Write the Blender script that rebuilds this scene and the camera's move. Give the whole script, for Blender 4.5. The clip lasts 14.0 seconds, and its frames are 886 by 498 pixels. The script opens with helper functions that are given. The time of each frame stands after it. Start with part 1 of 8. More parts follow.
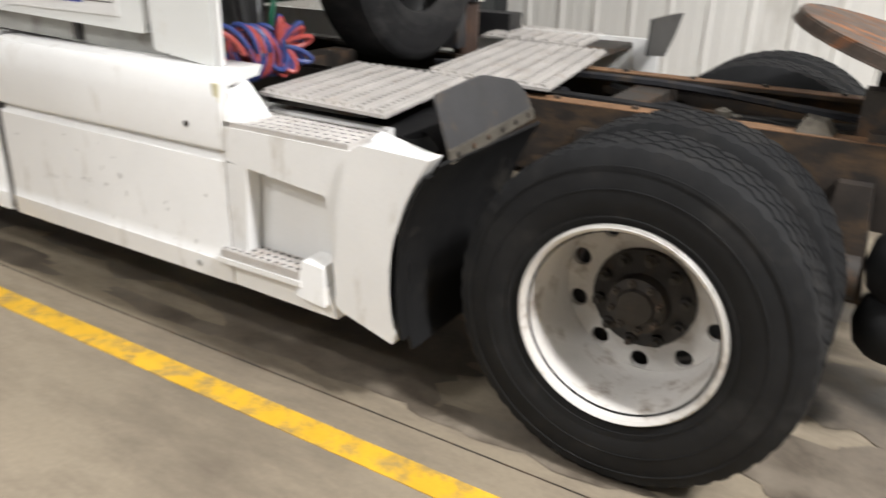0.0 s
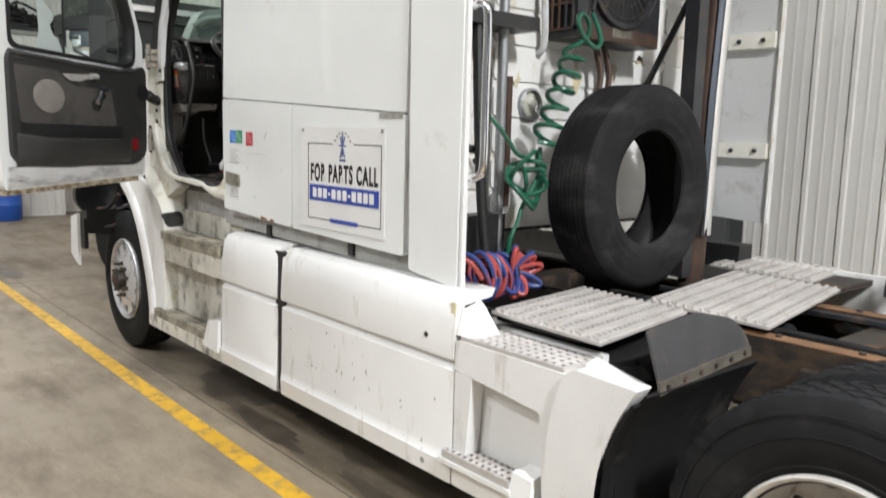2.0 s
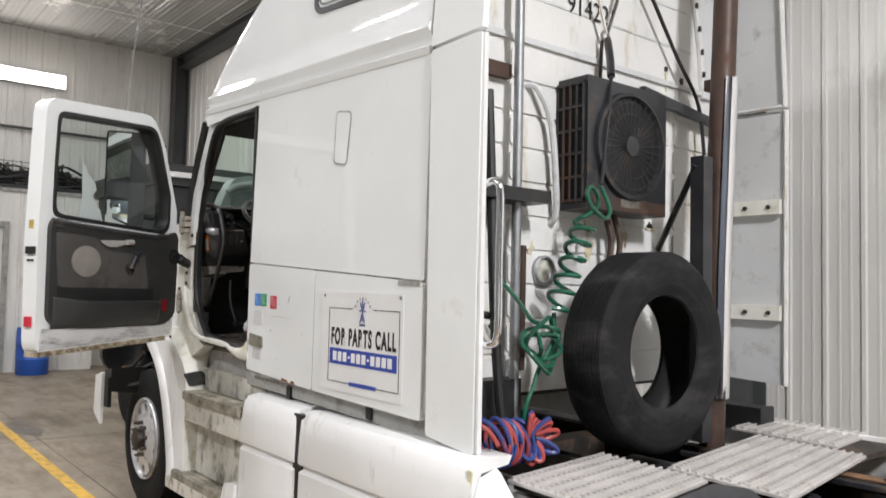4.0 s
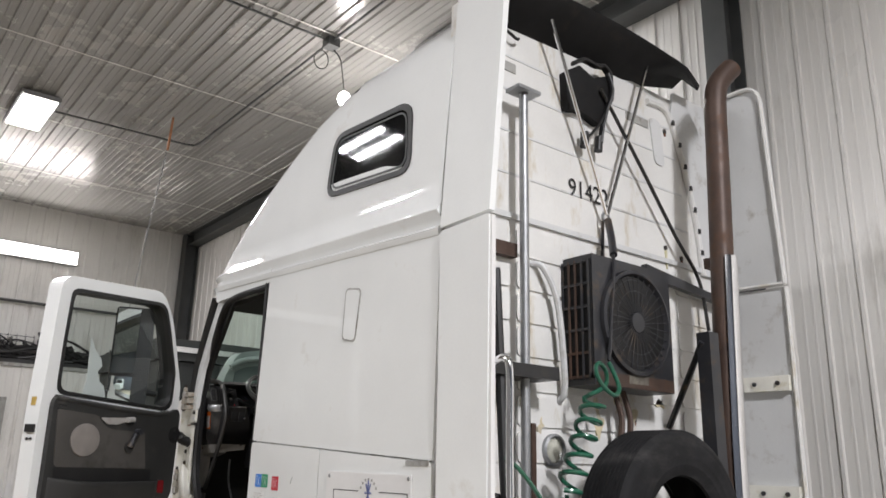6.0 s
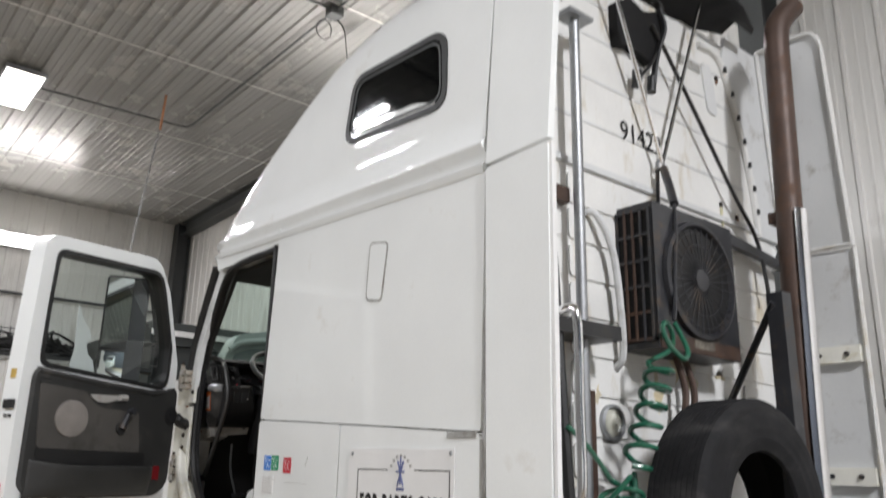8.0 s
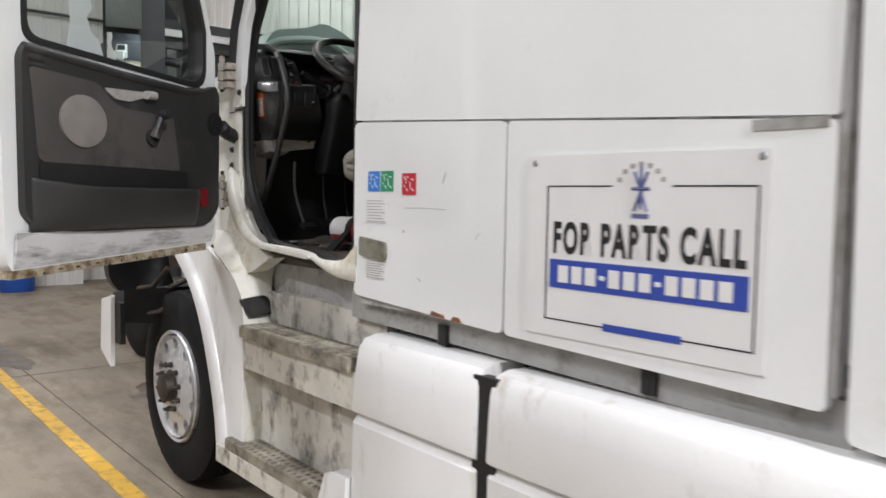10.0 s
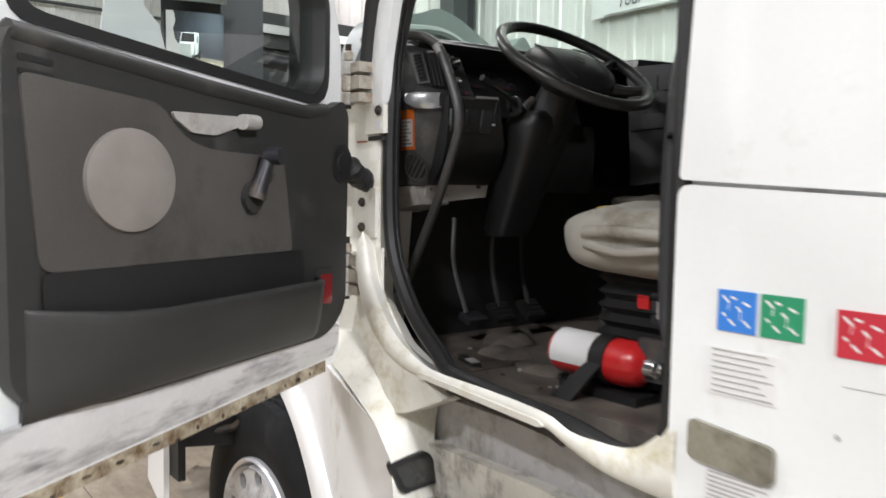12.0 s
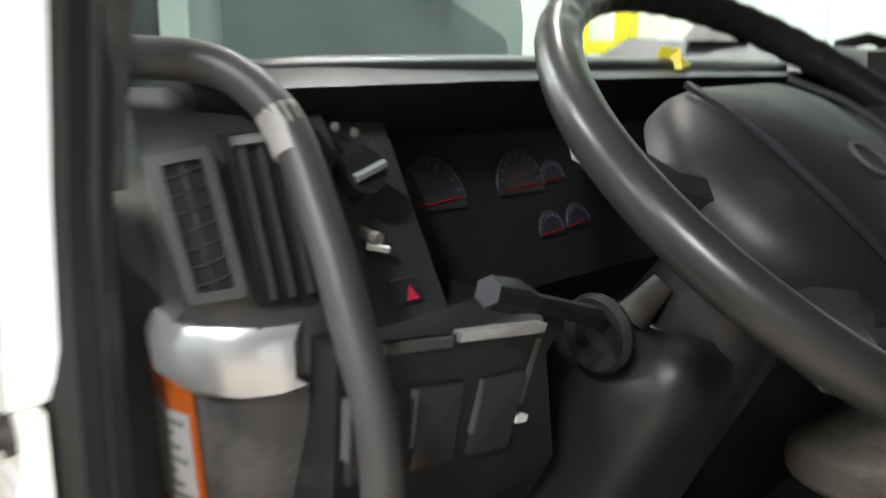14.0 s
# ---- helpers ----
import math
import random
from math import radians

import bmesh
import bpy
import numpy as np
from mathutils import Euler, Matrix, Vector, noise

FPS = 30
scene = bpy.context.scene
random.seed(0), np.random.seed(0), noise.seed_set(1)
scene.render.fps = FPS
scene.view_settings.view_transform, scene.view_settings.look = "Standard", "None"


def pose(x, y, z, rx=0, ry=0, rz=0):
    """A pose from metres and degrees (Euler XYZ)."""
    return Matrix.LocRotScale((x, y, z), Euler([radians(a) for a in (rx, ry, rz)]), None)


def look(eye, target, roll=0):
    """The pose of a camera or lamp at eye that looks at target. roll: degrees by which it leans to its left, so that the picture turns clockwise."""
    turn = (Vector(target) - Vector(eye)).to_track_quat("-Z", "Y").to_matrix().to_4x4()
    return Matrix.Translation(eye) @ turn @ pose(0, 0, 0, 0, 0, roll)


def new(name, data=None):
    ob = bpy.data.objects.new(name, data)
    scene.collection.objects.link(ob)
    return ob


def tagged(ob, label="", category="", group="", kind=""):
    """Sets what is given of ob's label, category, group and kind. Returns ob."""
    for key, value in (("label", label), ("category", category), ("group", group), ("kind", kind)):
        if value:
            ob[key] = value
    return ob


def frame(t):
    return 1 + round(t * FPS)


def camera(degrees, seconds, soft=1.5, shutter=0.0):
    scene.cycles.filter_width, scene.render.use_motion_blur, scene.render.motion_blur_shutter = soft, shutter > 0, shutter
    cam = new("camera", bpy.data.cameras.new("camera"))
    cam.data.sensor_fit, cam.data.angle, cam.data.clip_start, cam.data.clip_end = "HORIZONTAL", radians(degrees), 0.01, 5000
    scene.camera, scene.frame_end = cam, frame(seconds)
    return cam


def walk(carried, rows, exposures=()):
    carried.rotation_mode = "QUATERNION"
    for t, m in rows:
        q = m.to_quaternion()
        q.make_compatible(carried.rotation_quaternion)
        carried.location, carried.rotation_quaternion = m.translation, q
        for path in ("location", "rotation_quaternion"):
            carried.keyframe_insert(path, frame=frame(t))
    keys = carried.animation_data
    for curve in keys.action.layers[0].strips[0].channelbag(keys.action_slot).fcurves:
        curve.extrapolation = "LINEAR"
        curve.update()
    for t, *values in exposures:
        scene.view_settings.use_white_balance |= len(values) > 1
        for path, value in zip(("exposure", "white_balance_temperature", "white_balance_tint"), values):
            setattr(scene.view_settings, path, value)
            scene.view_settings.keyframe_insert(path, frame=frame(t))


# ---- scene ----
cam = camera(59.5, 14.0, 1.6, 0.5)
PATH = [
    (0, (0.0, 0.019, 1.629), (-0.965, 1.594, 0.861), 1.2),
    (0.5, (0.029, -0.04, 1.673), (-1.187, 1.375, 0.953), 1.3),
    (1, (0.094, -0.068, 1.711), (-1.268, 1.255, 1.083), 1.1),
    (1.1, (0.107, -0.08, 1.714), (-1.276, 1.237, 1.12), 1.2),
    (1.5, (0.137, -0.103, 1.739), (-1.315, 1.193, 1.28), 1.2),
    (2, (0.176, -0.121, 1.762), (-1.324, 1.171, 1.478), 1.4),
    (2.5, (0.189, -0.13, 1.776), (-1.331, 1.161, 1.619), 1.3),
    (2.7, (0.192, -0.139, 1.781), (-1.329, 1.154, 1.666), 1.3),
    (4.8, (0.29, -0.194, 1.851), (-1.265, 1.033, 2.125), 1.3),
    (5, (0.283, -0.216, 1.844), (-1.263, 1.009, 2.175), 1.3),
    (5.5, (0.274, -0.204, 1.846), (-1.25, 1.004, 2.309), 1.3),
    (6, (0.266, -0.206, 1.843), (-1.242, 0.991, 2.383), 1.3),
    (6.5, (0.246, -0.23, 1.839), (-1.253, 0.965, 2.412), 1.3),
    (7, (0.197, -0.27, 1.828), (-1.293, 0.925, 2.42), 1.3),
    (7.5, (0.007, -0.23, 1.788), (-1.478, 0.971, 2.381), 1.2),
    (8, (-0.301, -0.037, 1.728), (-1.792, 1.179, 2.273), 1.2),
    (8.5, (-0.595, 0.059, 1.672), (-2.125, 1.323, 1.924), 1.2),
    (8.7, (-0.726, 0.09, 1.637), (-2.261, 1.363, 1.789), 1.2),
    (10.8, (-2.535, 0.498, 1.769), (-4.068, 1.773, 1.616), 1.0),
    (11, (-2.714, 0.559, 1.801), (-4.251, 1.829, 1.649), 1.1),
    (11.5, (-3.092, 0.638, 1.888), (-4.645, 1.891, 1.74), 1.1),
    (12, (-3.433, 0.717, 1.936), (-5.008, 1.941, 1.796), 1.0),
    (12.5, (-3.792, 0.988, 1.974), (-5.386, 2.188, 1.848), 1.1),
    (13, (-4.202, 1.32, 2.11), (-5.782, 2.54, 1.998), 1.2),
    (13.5, (-4.637, 1.655, 2.313), (-6.176, 2.926, 2.192), 1.3),
    (14, (-4.891, 1.9, 2.427), (-6.32, 3.218, 1.959), 1.2),
]
EXPOSURES = [(0.0, -0.16, 6800, 12), (0.5, -0.40, 6800, 13), (1.5, -0.30, 6780, 11), (2.0, -0.16, 6600, 11), (2.5, -0.17, 6650, 12), (5.0, -0.36, 6600, 14), (6.5, -0.46, 6620, 15), (8.5, -0.38, 6500, 13), (9.8, -0.25, 6500, 15), (11.0, -0.08, 6500, 14), (12.0, 0.28, 6500, 14), (12.6, 0.54, 6500, 14), (13.0, 1.12, 6500, 17), (13.5, 1.25, 6500, 18), (14.0, 1.2, 6500, 11)]
walk(cam, [(t, look(eye, target, roll)) for t, eye, target, roll in PATH], EXPOSURES)

# ---------------------------------------------------------------- world
world = bpy.data.worlds.new("hall_air")
scene.world = world
world.use_nodes = True
world.node_tree.nodes["Background"].inputs[0].default_value = (0.9, 0.93, 1.0, 1)
world.node_tree.nodes["Background"].inputs[1].default_value = 0.006


# ---------------------------------------------------------------- helpers
def surface(name, base, rough=0.5, metal=0.0, var=0.12, scale=4.0, stretch=(1, 1, 1), dirt=None, amount=0.0,
            dirt_scale=2.0, dirt_stretch=(1, 1, 1), grain=90.0, bump=0.05, coat=0.0, spec=0.5):
    """A painted, metal, rubber or mineral surface: two scales of tone, dirt with its own shape, fine relief."""
    m = bpy.data.materials.new(name)
    m.use_nodes = True
    n, l = m.node_tree.nodes, m.node_tree.links
    b = n["Principled BSDF"]
    co = n.new("ShaderNodeTexCoord")

    def noise_at(sc, st, detail=4.0, r=0.55):
        mp = n.new("ShaderNodeMapping")
        mp.inputs["Scale"].default_value = st
        l.new(co.outputs["Object"], mp.inputs["Vector"])
        t = n.new("ShaderNodeTexNoise")
        t.inputs["Scale"].default_value = sc
        t.inputs["Detail"].default_value = detail
        t.inputs["Roughness"].default_value = r
        l.new(mp.outputs["Vector"], t.inputs["Vector"])
        return t.outputs["Fac"]

    def ramp(fac, lo, hi, c0, c1):
        r = n.new("ShaderNodeValToRGB")
        r.color_ramp.elements[0].position, r.color_ramp.elements[1].position = lo, hi
        r.color_ramp.elements[0].color, r.color_ramp.elements[1].color = (*c0, 1), (*c1, 1)
        l.new(fac, r.inputs[0])
        return r.outputs[0]

    def mix(fac, a, c, kind="MIX"):
        x = n.new("ShaderNodeMix")
        x.data_type, x.blend_type = "RGBA", kind
        if isinstance(fac, float):
            x.inputs[0].default_value = fac
        else:
            l.new(fac, x.inputs[0])
        l.new(a, x.inputs[6])
        l.new(c, x.inputs[7])
        return x.outputs[2]

    lo = tuple(max(0.0, c * (1 - var)) for c in base)
    hi = tuple(min(1.0, c * (1 + var)) for c in base)
    col = ramp(noise_at(scale, stretch), 0.3, 0.7, lo, hi)
    fine = ramp(noise_at(grain, (1, 1, 1), 3.0), 0.3, 0.7, (1 - var * 0.6,) * 3, (1, 1, 1))
    col = mix(1.0, col, fine, "MULTIPLY")
    rough_in = n.new("ShaderNodeMath")
    rough_in.operation = "MULTIPLY_ADD"
    l.new(noise_at(scale * 2.3, stretch), rough_in.inputs[0])
    rough_in.inputs[1].default_value = 0.25 * min(rough, 0.6)
    rough_in.inputs[2].default_value = rough - 0.12 * min(rough, 0.6)
    rough_out = rough_in.outputs[0]
    if dirt is not None and amount > 0:
        spot = ramp(noise_at(dirt_scale, dirt_stretch, 7.0, 0.68), 0.62 - 0.3 * amount, 0.78 - 0.2 * amount, (0, 0, 0), (1, 1, 1))
        d = n.new("ShaderNodeRGB")
        d.outputs[0].default_value = (*dirt, 1)
        col = mix(spot, col, d.outputs[0])
        ma = n.new("ShaderNodeMath")
        ma.operation, ma.use_clamp = "MULTIPLY_ADD", True
        l.new(spot, ma.inputs[0])
        ma.inputs[1].default_value = 0.35
        l.new(rough_out, ma.inputs[2])
        rough_out = ma.outputs[0]
    l.new(col, b.inputs["Base Color"])
    l.new(rough_out, b.inputs["Roughness"])
    b.inputs["Metallic"].default_value = metal
    b.inputs["Specular IOR Level"].default_value = spec
    if coat:
        b.inputs["Coat Weight"].default_value = coat
        b.inputs["Coat Roughness"].default_value = 0.035
    if bump:
        bp = n.new("ShaderNodeBump")
        bp.inputs["Strength"].default_value = bump
        bp.inputs["Distance"].default_value = 0.004
        l.new(noise_at(grain * 0.8, (1, 1, 1), 5.0), bp.inputs["Height"])
        l.new(bp.outputs[0], b.inputs["Normal"])
    return m


def glow(name, colour, strength):
    m = bpy.data.materials.new(name)
    m.use_nodes = True
    b = m.node_tree.nodes["Principled BSDF"]
    b.inputs["Base Color"].default_value = (0.9, 0.9, 0.9, 1)
    b.inputs["Emission Color"].default_value = (*colour, 1)
    b.inputs["Emission Strength"].default_value = strength
    return m


def clear(name, colour, rough=0.0, thin=True):
    m = bpy.data.materials.new(name)
    m.use_nodes = True
    n, l = m.node_tree.nodes, m.node_tree.links
    out = n["Material Output"]
    n.remove(n["Principled BSDF"])
    tr = n.new("ShaderNodeBsdfTransparent")
    tr.inputs[0].default_value = (*colour, 1)
    gl = n.new("ShaderNodeBsdfGlossy")
    gl.inputs["Roughness"].default_value = rough
    gl.inputs["Color"].default_value = (1, 1, 1, 1)
    lw = n.new("ShaderNodeLayerWeight")
    lw.inputs["Blend"].default_value = 0.5
    pw = n.new("ShaderNodeMath")
    pw.operation = "POWER"
    l.new(lw.outputs["Facing"], pw.inputs[0])
    pw.inputs[1].default_value = 4.0
    fr = n.new("ShaderNodeMath")
    fr.operation = "MULTIPLY_ADD"
    l.new(pw.outputs[0], fr.inputs[0])
    fr.inputs[1].default_value, fr.inputs[2].default_value = 0.5, 0.045
    mx = n.new("ShaderNodeMixShader")
    l.new(fr.outputs[0], mx.inputs[0])
    l.new(tr.outputs[0], mx.inputs[1])
    l.new(gl.outputs[0], mx.inputs[2])
    l.new(mx.outputs[0], out.inputs[0])
    return m


def thing(name, label, category, group="", kind="", at=(0, 0, 0)):
    e = new(name)
    e.location = at
    e.empty_display_size = 0.1
    return tagged(e, label, category, group, kind)


def finish(bm, name, material, smooth=40.0):
    bmesh.ops.recalc_face_normals(bm, faces=bm.faces)
    me = bpy.data.meshes.new(name)
    bm.to_mesh(me)
    bm.free()
    me.materials.append(material)
    if smooth:
        me.shade_smooth()
        me.set_sharp_from_angle(angle=radians(smooth))
    return me


def part(name, bm, material, parent, label="", smooth=40.0):
    """Links a bmesh as one mesh object under a thing or a part; the mesh is given in world metres."""
    ob = new(name, finish(bm, name, material, smooth))
    ob.parent = parent
    p, shift = parent, Vector((0, 0, 0))
    while p:
        shift += p.location
        p = p.parent
    ob.location = -shift
    return tagged(ob, label) if label else ob


def solo(name, bm, material, label, category, group="", kind="", smooth=40.0):
    return tagged(new(name, finish(bm, name, material, smooth)), label, category, group, kind)


def bevel(bm, w, seg=2, angle=30):
    es = [e for e in bm.edges if len(e.link_faces) == 2 and e.calc_face_angle(0) > radians(angle)]
    if es and w:
        bmesh.ops.bevel(bm, geom=es, offset=w, segments=seg, affect="EDGES", clamp_overlap=True)
    return bm


def add_box(bm, x0, x1, y0, y1, z0, z1):
    v = [bm.verts.new((x, y, z)) for z in (z0, z1) for y in (y0, y1) for x in (x0, x1)]
    for f in ((0, 1, 3, 2), (4, 6, 7, 5), (0, 4, 5, 1), (2, 3, 7, 6), (0, 2, 6, 4), (1, 5, 7, 3)):
        bm.faces.new([v[i] for i in f])
    return bm


def box(x0, x1, y0, y1, z0, z1, w=0.004, seg=2):
    return bevel(add_box(bmesh.new(), x0, x1, y0, y1, z0, z1), w, seg)


def add_prism(bm, pts, axis, a, b):
    """A polygon of two coordinates pushed along an axis from a to b."""
    def at(p, c):
        return {"x": (c, p[0], p[1]), "y": (p[0], c, p[1]), "z": (p[0], p[1], c)}[axis]
    lo, hi = [bm.verts.new(at(p, a)) for p in pts], [bm.verts.new(at(p, b)) for p in pts]
    k = len(pts)
    bm.faces.new(lo), bm.faces.new(hi)
    for i in range(k):
        bm.faces.new((lo[i], lo[(i + 1) % k], hi[(i + 1) % k], hi[i]))
    return bm


def prism(pts, axis, a, b, w=0.004, seg=2):
    return bevel(add_prism(bmesh.new(), pts, axis, a, b), w, seg)


def add_hex(bm, eight):
    """A six-sided block from eight corners: four below, four above, in turn."""
    v = [bm.verts.new(p) for p in eight]
    for f in ((0, 1, 2, 3), (4, 5, 6, 7), (0, 1, 5, 4), (1, 2, 6, 5), (2, 3, 7, 6), (3, 0, 4, 7)):
        bm.faces.new([v[i] for i in f])
    return bm


def soft_path(pts, n=6):
    """A smooth line through the points."""
    p = [Vector(q) for q in pts]
    p = [2 * p[0] - p[1]] + p + [2 * p[-1] - p[-2]]
    out = []
    for i in range(1, len(p) - 2):
        for k in range(n):
            t = k / n
            a, b, c, d = p[i - 1], p[i], p[i + 1], p[i + 2]
            out.append(0.5 * (2 * b + (c - a) * t + (2 * a - 5 * b + 4 * c - d) * t * t + (3 * b - a - 3 * c + d) * t ** 3))
    return out + [p[-2]]


def add_tube(bm, pts, r, seg=10, closed=False, flat=1.0):
    pts = [Vector(p) for p in pts]
    k = len(pts)
    rings, up = [], None
    for i, p in enumerate(pts):
        if closed:
            d = pts[(i + 1) % k] - pts[i - 1]
        else:
            d = pts[min(i + 1, k - 1)] - pts[max(i - 1, 0)]
        d = d.normalized() if d.length > 1e-9 else Vector((0, 0, 1))
        if up is None:
            up = Vector((0, 0, 1)) if abs(d.z) < 0.9 else Vector((0, 1, 0))
        u = (up - d * up.dot(d)).normalized()
        v = d.cross(u)
        up = u
        rr = r[i] if isinstance(r, (list, tuple)) else r
        rings.append([bm.verts.new(p + u * (rr * math.cos(2 * math.pi * j / seg)) + v * (rr * flat * math.sin(2 * math.pi * j / seg))) for j in range(seg)])
    for i in range(k if closed else k - 1):
        a, b = rings[i], rings[(i + 1) % k]
        for j in range(seg):
            bm.faces.new((a[j], a[(j + 1) % seg], b[(j + 1) % seg], b[j]))
    if not closed:
        bm.faces.new(rings[0]), bm.faces.new(rings[-1])
    return bm


def tube(pts, r, seg=10, closed=False, flat=1.0):
    return add_tube(bmesh.new(), pts, r, seg, closed, flat)


def add_lathe(bm, prof, centre, axis="y", seg=48, wobble=None):
    """Turns a profile of (along, radius) round an axis."""
    c = Vector(centre)
    rings = []
    for j in range(seg):
        t = 2 * math.pi * j / seg
        ring = []
        for i, (a, r) in enumerate(prof):
            if wobble:
                r = wobble(i, j, r)
            ca, sa = r * math.cos(t), r * math.sin(t)
            ring.append(bm.verts.new(c + Vector({"y": (ca, a, sa), "x": (a, ca, sa), "z": (ca, sa, a)}[axis])))
        rings.append(ring)
    for j in range(seg):
        p, q = rings[j], rings[(j + 1) % seg]
        for i in range(len(prof) - 1):
            if prof[i][1] < 1e-6 and prof[i + 1][1] < 1e-6:
                continue
            bm.faces.new((p[i], p[i + 1], q[i + 1], q[i]))
    bmesh.ops.remove_doubles(bm, verts=bm.verts, dist=1e-5)
    return bm


def lathe(prof, centre, axis="y", seg=48, wobble=None):
    return add_lathe(bmesh.new(), prof, centre, axis, seg, wobble)


def add_skin(bm, loops, closed=True, caps=True):
    """Joins loops of equally many points into one skin."""
    rows = [[bm.verts.new(p) for p in lp] for lp in loops]
    k = len(rows[0])
    for a, b in zip(rows, rows[1:]):
        for j in range(k if closed else k - 1):
            bm.faces.new((a[j], a[(j + 1) % k], b[(j + 1) % k], b[j]))
    if caps:
        bm.faces.new(rows[0]), bm.faces.new(rows[-1])
    return bm


def round_poly(pts, r, n=5):
    """A polygon with its corners rounded; r is one radius or one for each corner."""
    out, k = [], len(pts)
    for i in range(k):
        p, a, b = Vector(pts[i]), Vector(pts[i - 1]), Vector(pts[(i + 1) % k])
        rr = r[i] if isinstance(r, (list, tuple)) else r
        u, v = (a - p).normalized(), (b - p).normalized()
        d = min(rr, (a - p).length * 0.49, (b - p).length * 0.49)
        for j in range(n + 1):
            t = j / n
            out.append(tuple((p + u * d) * (1 - t) ** 2 + p * 2 * t * (1 - t) + (p + v * d) * t * t))
    return out


def ring_band(inner, outer, place, depth):
    """A flat frame between two outlines of equally many points; place turns (u, v, d) into a point."""
    bm = bmesh.new()
    rows = [[bm.verts.new(place(p[0], p[1], d)) for p in lp] for lp, d in ((inner, 0), (outer, 0), (outer, depth), (inner, depth))]
    k = len(inner)
    for a, b in ((0, 1), (1, 2), (2, 3), (3, 0)):
        for j in range(k):
            bm.faces.new((rows[a][j], rows[a][(j + 1) % k], rows[b][(j + 1) % k], rows[b][j]))
    return bm


def puffy(cx, cy, cz, hx, hy, hz, e, seed, n=28, m=16):
    """A stuffed cushion: a rounded block with soft dents and folds."""
    rr = random.Random(seed)
    ph = [rr.uniform(0, 6.28) for k in range(6)]

    def pw(v, q):
        return math.copysign(abs(v) ** q, v)
    loops = []
    for i in range(1, m):
        b = -math.pi / 2 + math.pi * i / m
        lp = []
        for j in range(n):
            a = 2 * math.pi * j / n
            x, y, z = pw(math.cos(b), e) * pw(math.cos(a), e), pw(math.cos(b), e) * pw(math.sin(a), e), pw(math.sin(b), e * 1.3)
            d = 1 + 0.025 * math.sin(5 * y + ph[0]) * math.sin(4 * x + ph[1]) + 0.015 * math.sin(11 * y + 3 * z + ph[2])
            lp.append((cx + hx * x * d, cy + hy * y * d, cz + hz * z * d + 0.006 * math.sin(7 * x + ph[3]) * (1 if z > 0 else 0)))
        loops.append(lp)
    return add_skin(bmesh.new(), loops)


def words(text, size, m, material, parent, name="lettering", width=None, extrude=0.0008, shear=0.0, bold=0.0):
    """Letters in the built-in font, laid at the pose m, as a mesh."""
    cu = bpy.data.curves.new(name, "FONT")
    cu.body, cu.size, cu.extrude, cu.shear, cu.offset = text, size, extrude, shear, bold
    cu.space_character = 1.0 + bold * 6 / size
    cu.align_x, cu.align_y = "CENTER", "CENTER"
    tmp = bpy.data.objects.new(name, cu)
    scene.collection.objects.link(tmp)
    dg = bpy.context.evaluated_depsgraph_get()
    me = bpy.data.meshes.new_from_object(tmp.evaluated_get(dg))
    bpy.data.objects.remove(tmp)
    xs = [v.co.x for v in me.vertices]
    if width:
        k = width / (max(xs) - min(xs))
        for v in me.vertices:
            v.co.x *= k
    me.materials.clear()
    me.materials.append(material)
    me.transform(m)
    ob = new(name, me)
    ob.parent = parent
    p, shift = parent, Vector((0, 0, 0))
    while p:
        shift += p.location
        p = p.parent
    ob.location = -shift
    return ob


# ---------------------------------------------------------------- materials
WHITE = surface("white_cab_paint", (0.785, 0.804, 0.795), 0.6, var=0.035, scale=1.5, dirt=(0.66, 0.645, 0.60), amount=0.03, dirt_scale=3, bump=0.004, coat=1.0, spec=0.3)
SKIRT = surface("white_skirt_paint", (0.80, 0.80, 0.79), 0.32, var=0.05, scale=2.0, dirt=(0.5, 0.46, 0.4), amount=0.14, dirt_scale=7, dirt_stretch=(1, 1, 0.3), bump=0.03, coat=0.25)
GRIMY = surface("grimy_white_paint", (0.66, 0.64, 0.57), 0.45, var=0.14, scale=6.0, dirt=(0.085, 0.072, 0.055), amount=0.40, dirt_scale=9, dirt_stretch=(1.0, 1, 0.7), bump=0.06)
DOORLOW = surface("shaded_streaked_door_edge_paint", (0.62, 0.62, 0.62), 0.4, var=0.08, scale=4.0, dirt=(0.17, 0.17, 0.175), amount=0.42, dirt_scale=5, dirt_stretch=(0.6, 0.6, 3.0), bump=0.03)
JAMB = surface("worn_jamb_paint", (0.78, 0.77, 0.70), 0.35, var=0.08, scale=5.0, dirt=(0.46, 0.40, 0.22), amount=0.35, dirt_scale=6, bump=0.03)
REAR = surface("sleeper_rear_paint", (0.70, 0.70, 0.68), 0.4, var=0.07, scale=2.0, dirt=(0.47, 0.40, 0.27), amount=0.24, dirt_scale=3.5, dirt_stretch=(1, 1.6, 0.5), bump=0.03)
FAIRING = surface("grey_white_fairing", (0.60, 0.61, 0.61), 0.5, var=0.06, scale=1.2, dirt=(0.35, 0.33, 0.3), amount=0.2, dirt_scale=5, bump=0.02)
GREYTRIM = surface("grey_body_rail", (0.36, 0.36, 0.34), 0.55, var=0.15, scale=4, dirt=(0.14, 0.12, 0.1), amount=0.4, dirt_scale=7, bump=0.05)
COVER = surface("grey_plastic_cover", (0.042, 0.042, 0.045), 0.5, var=0.2, scale=5, dirt=(0.13, 0.1, 0.07), amount=0.25, dirt_scale=6, bump=0.06)
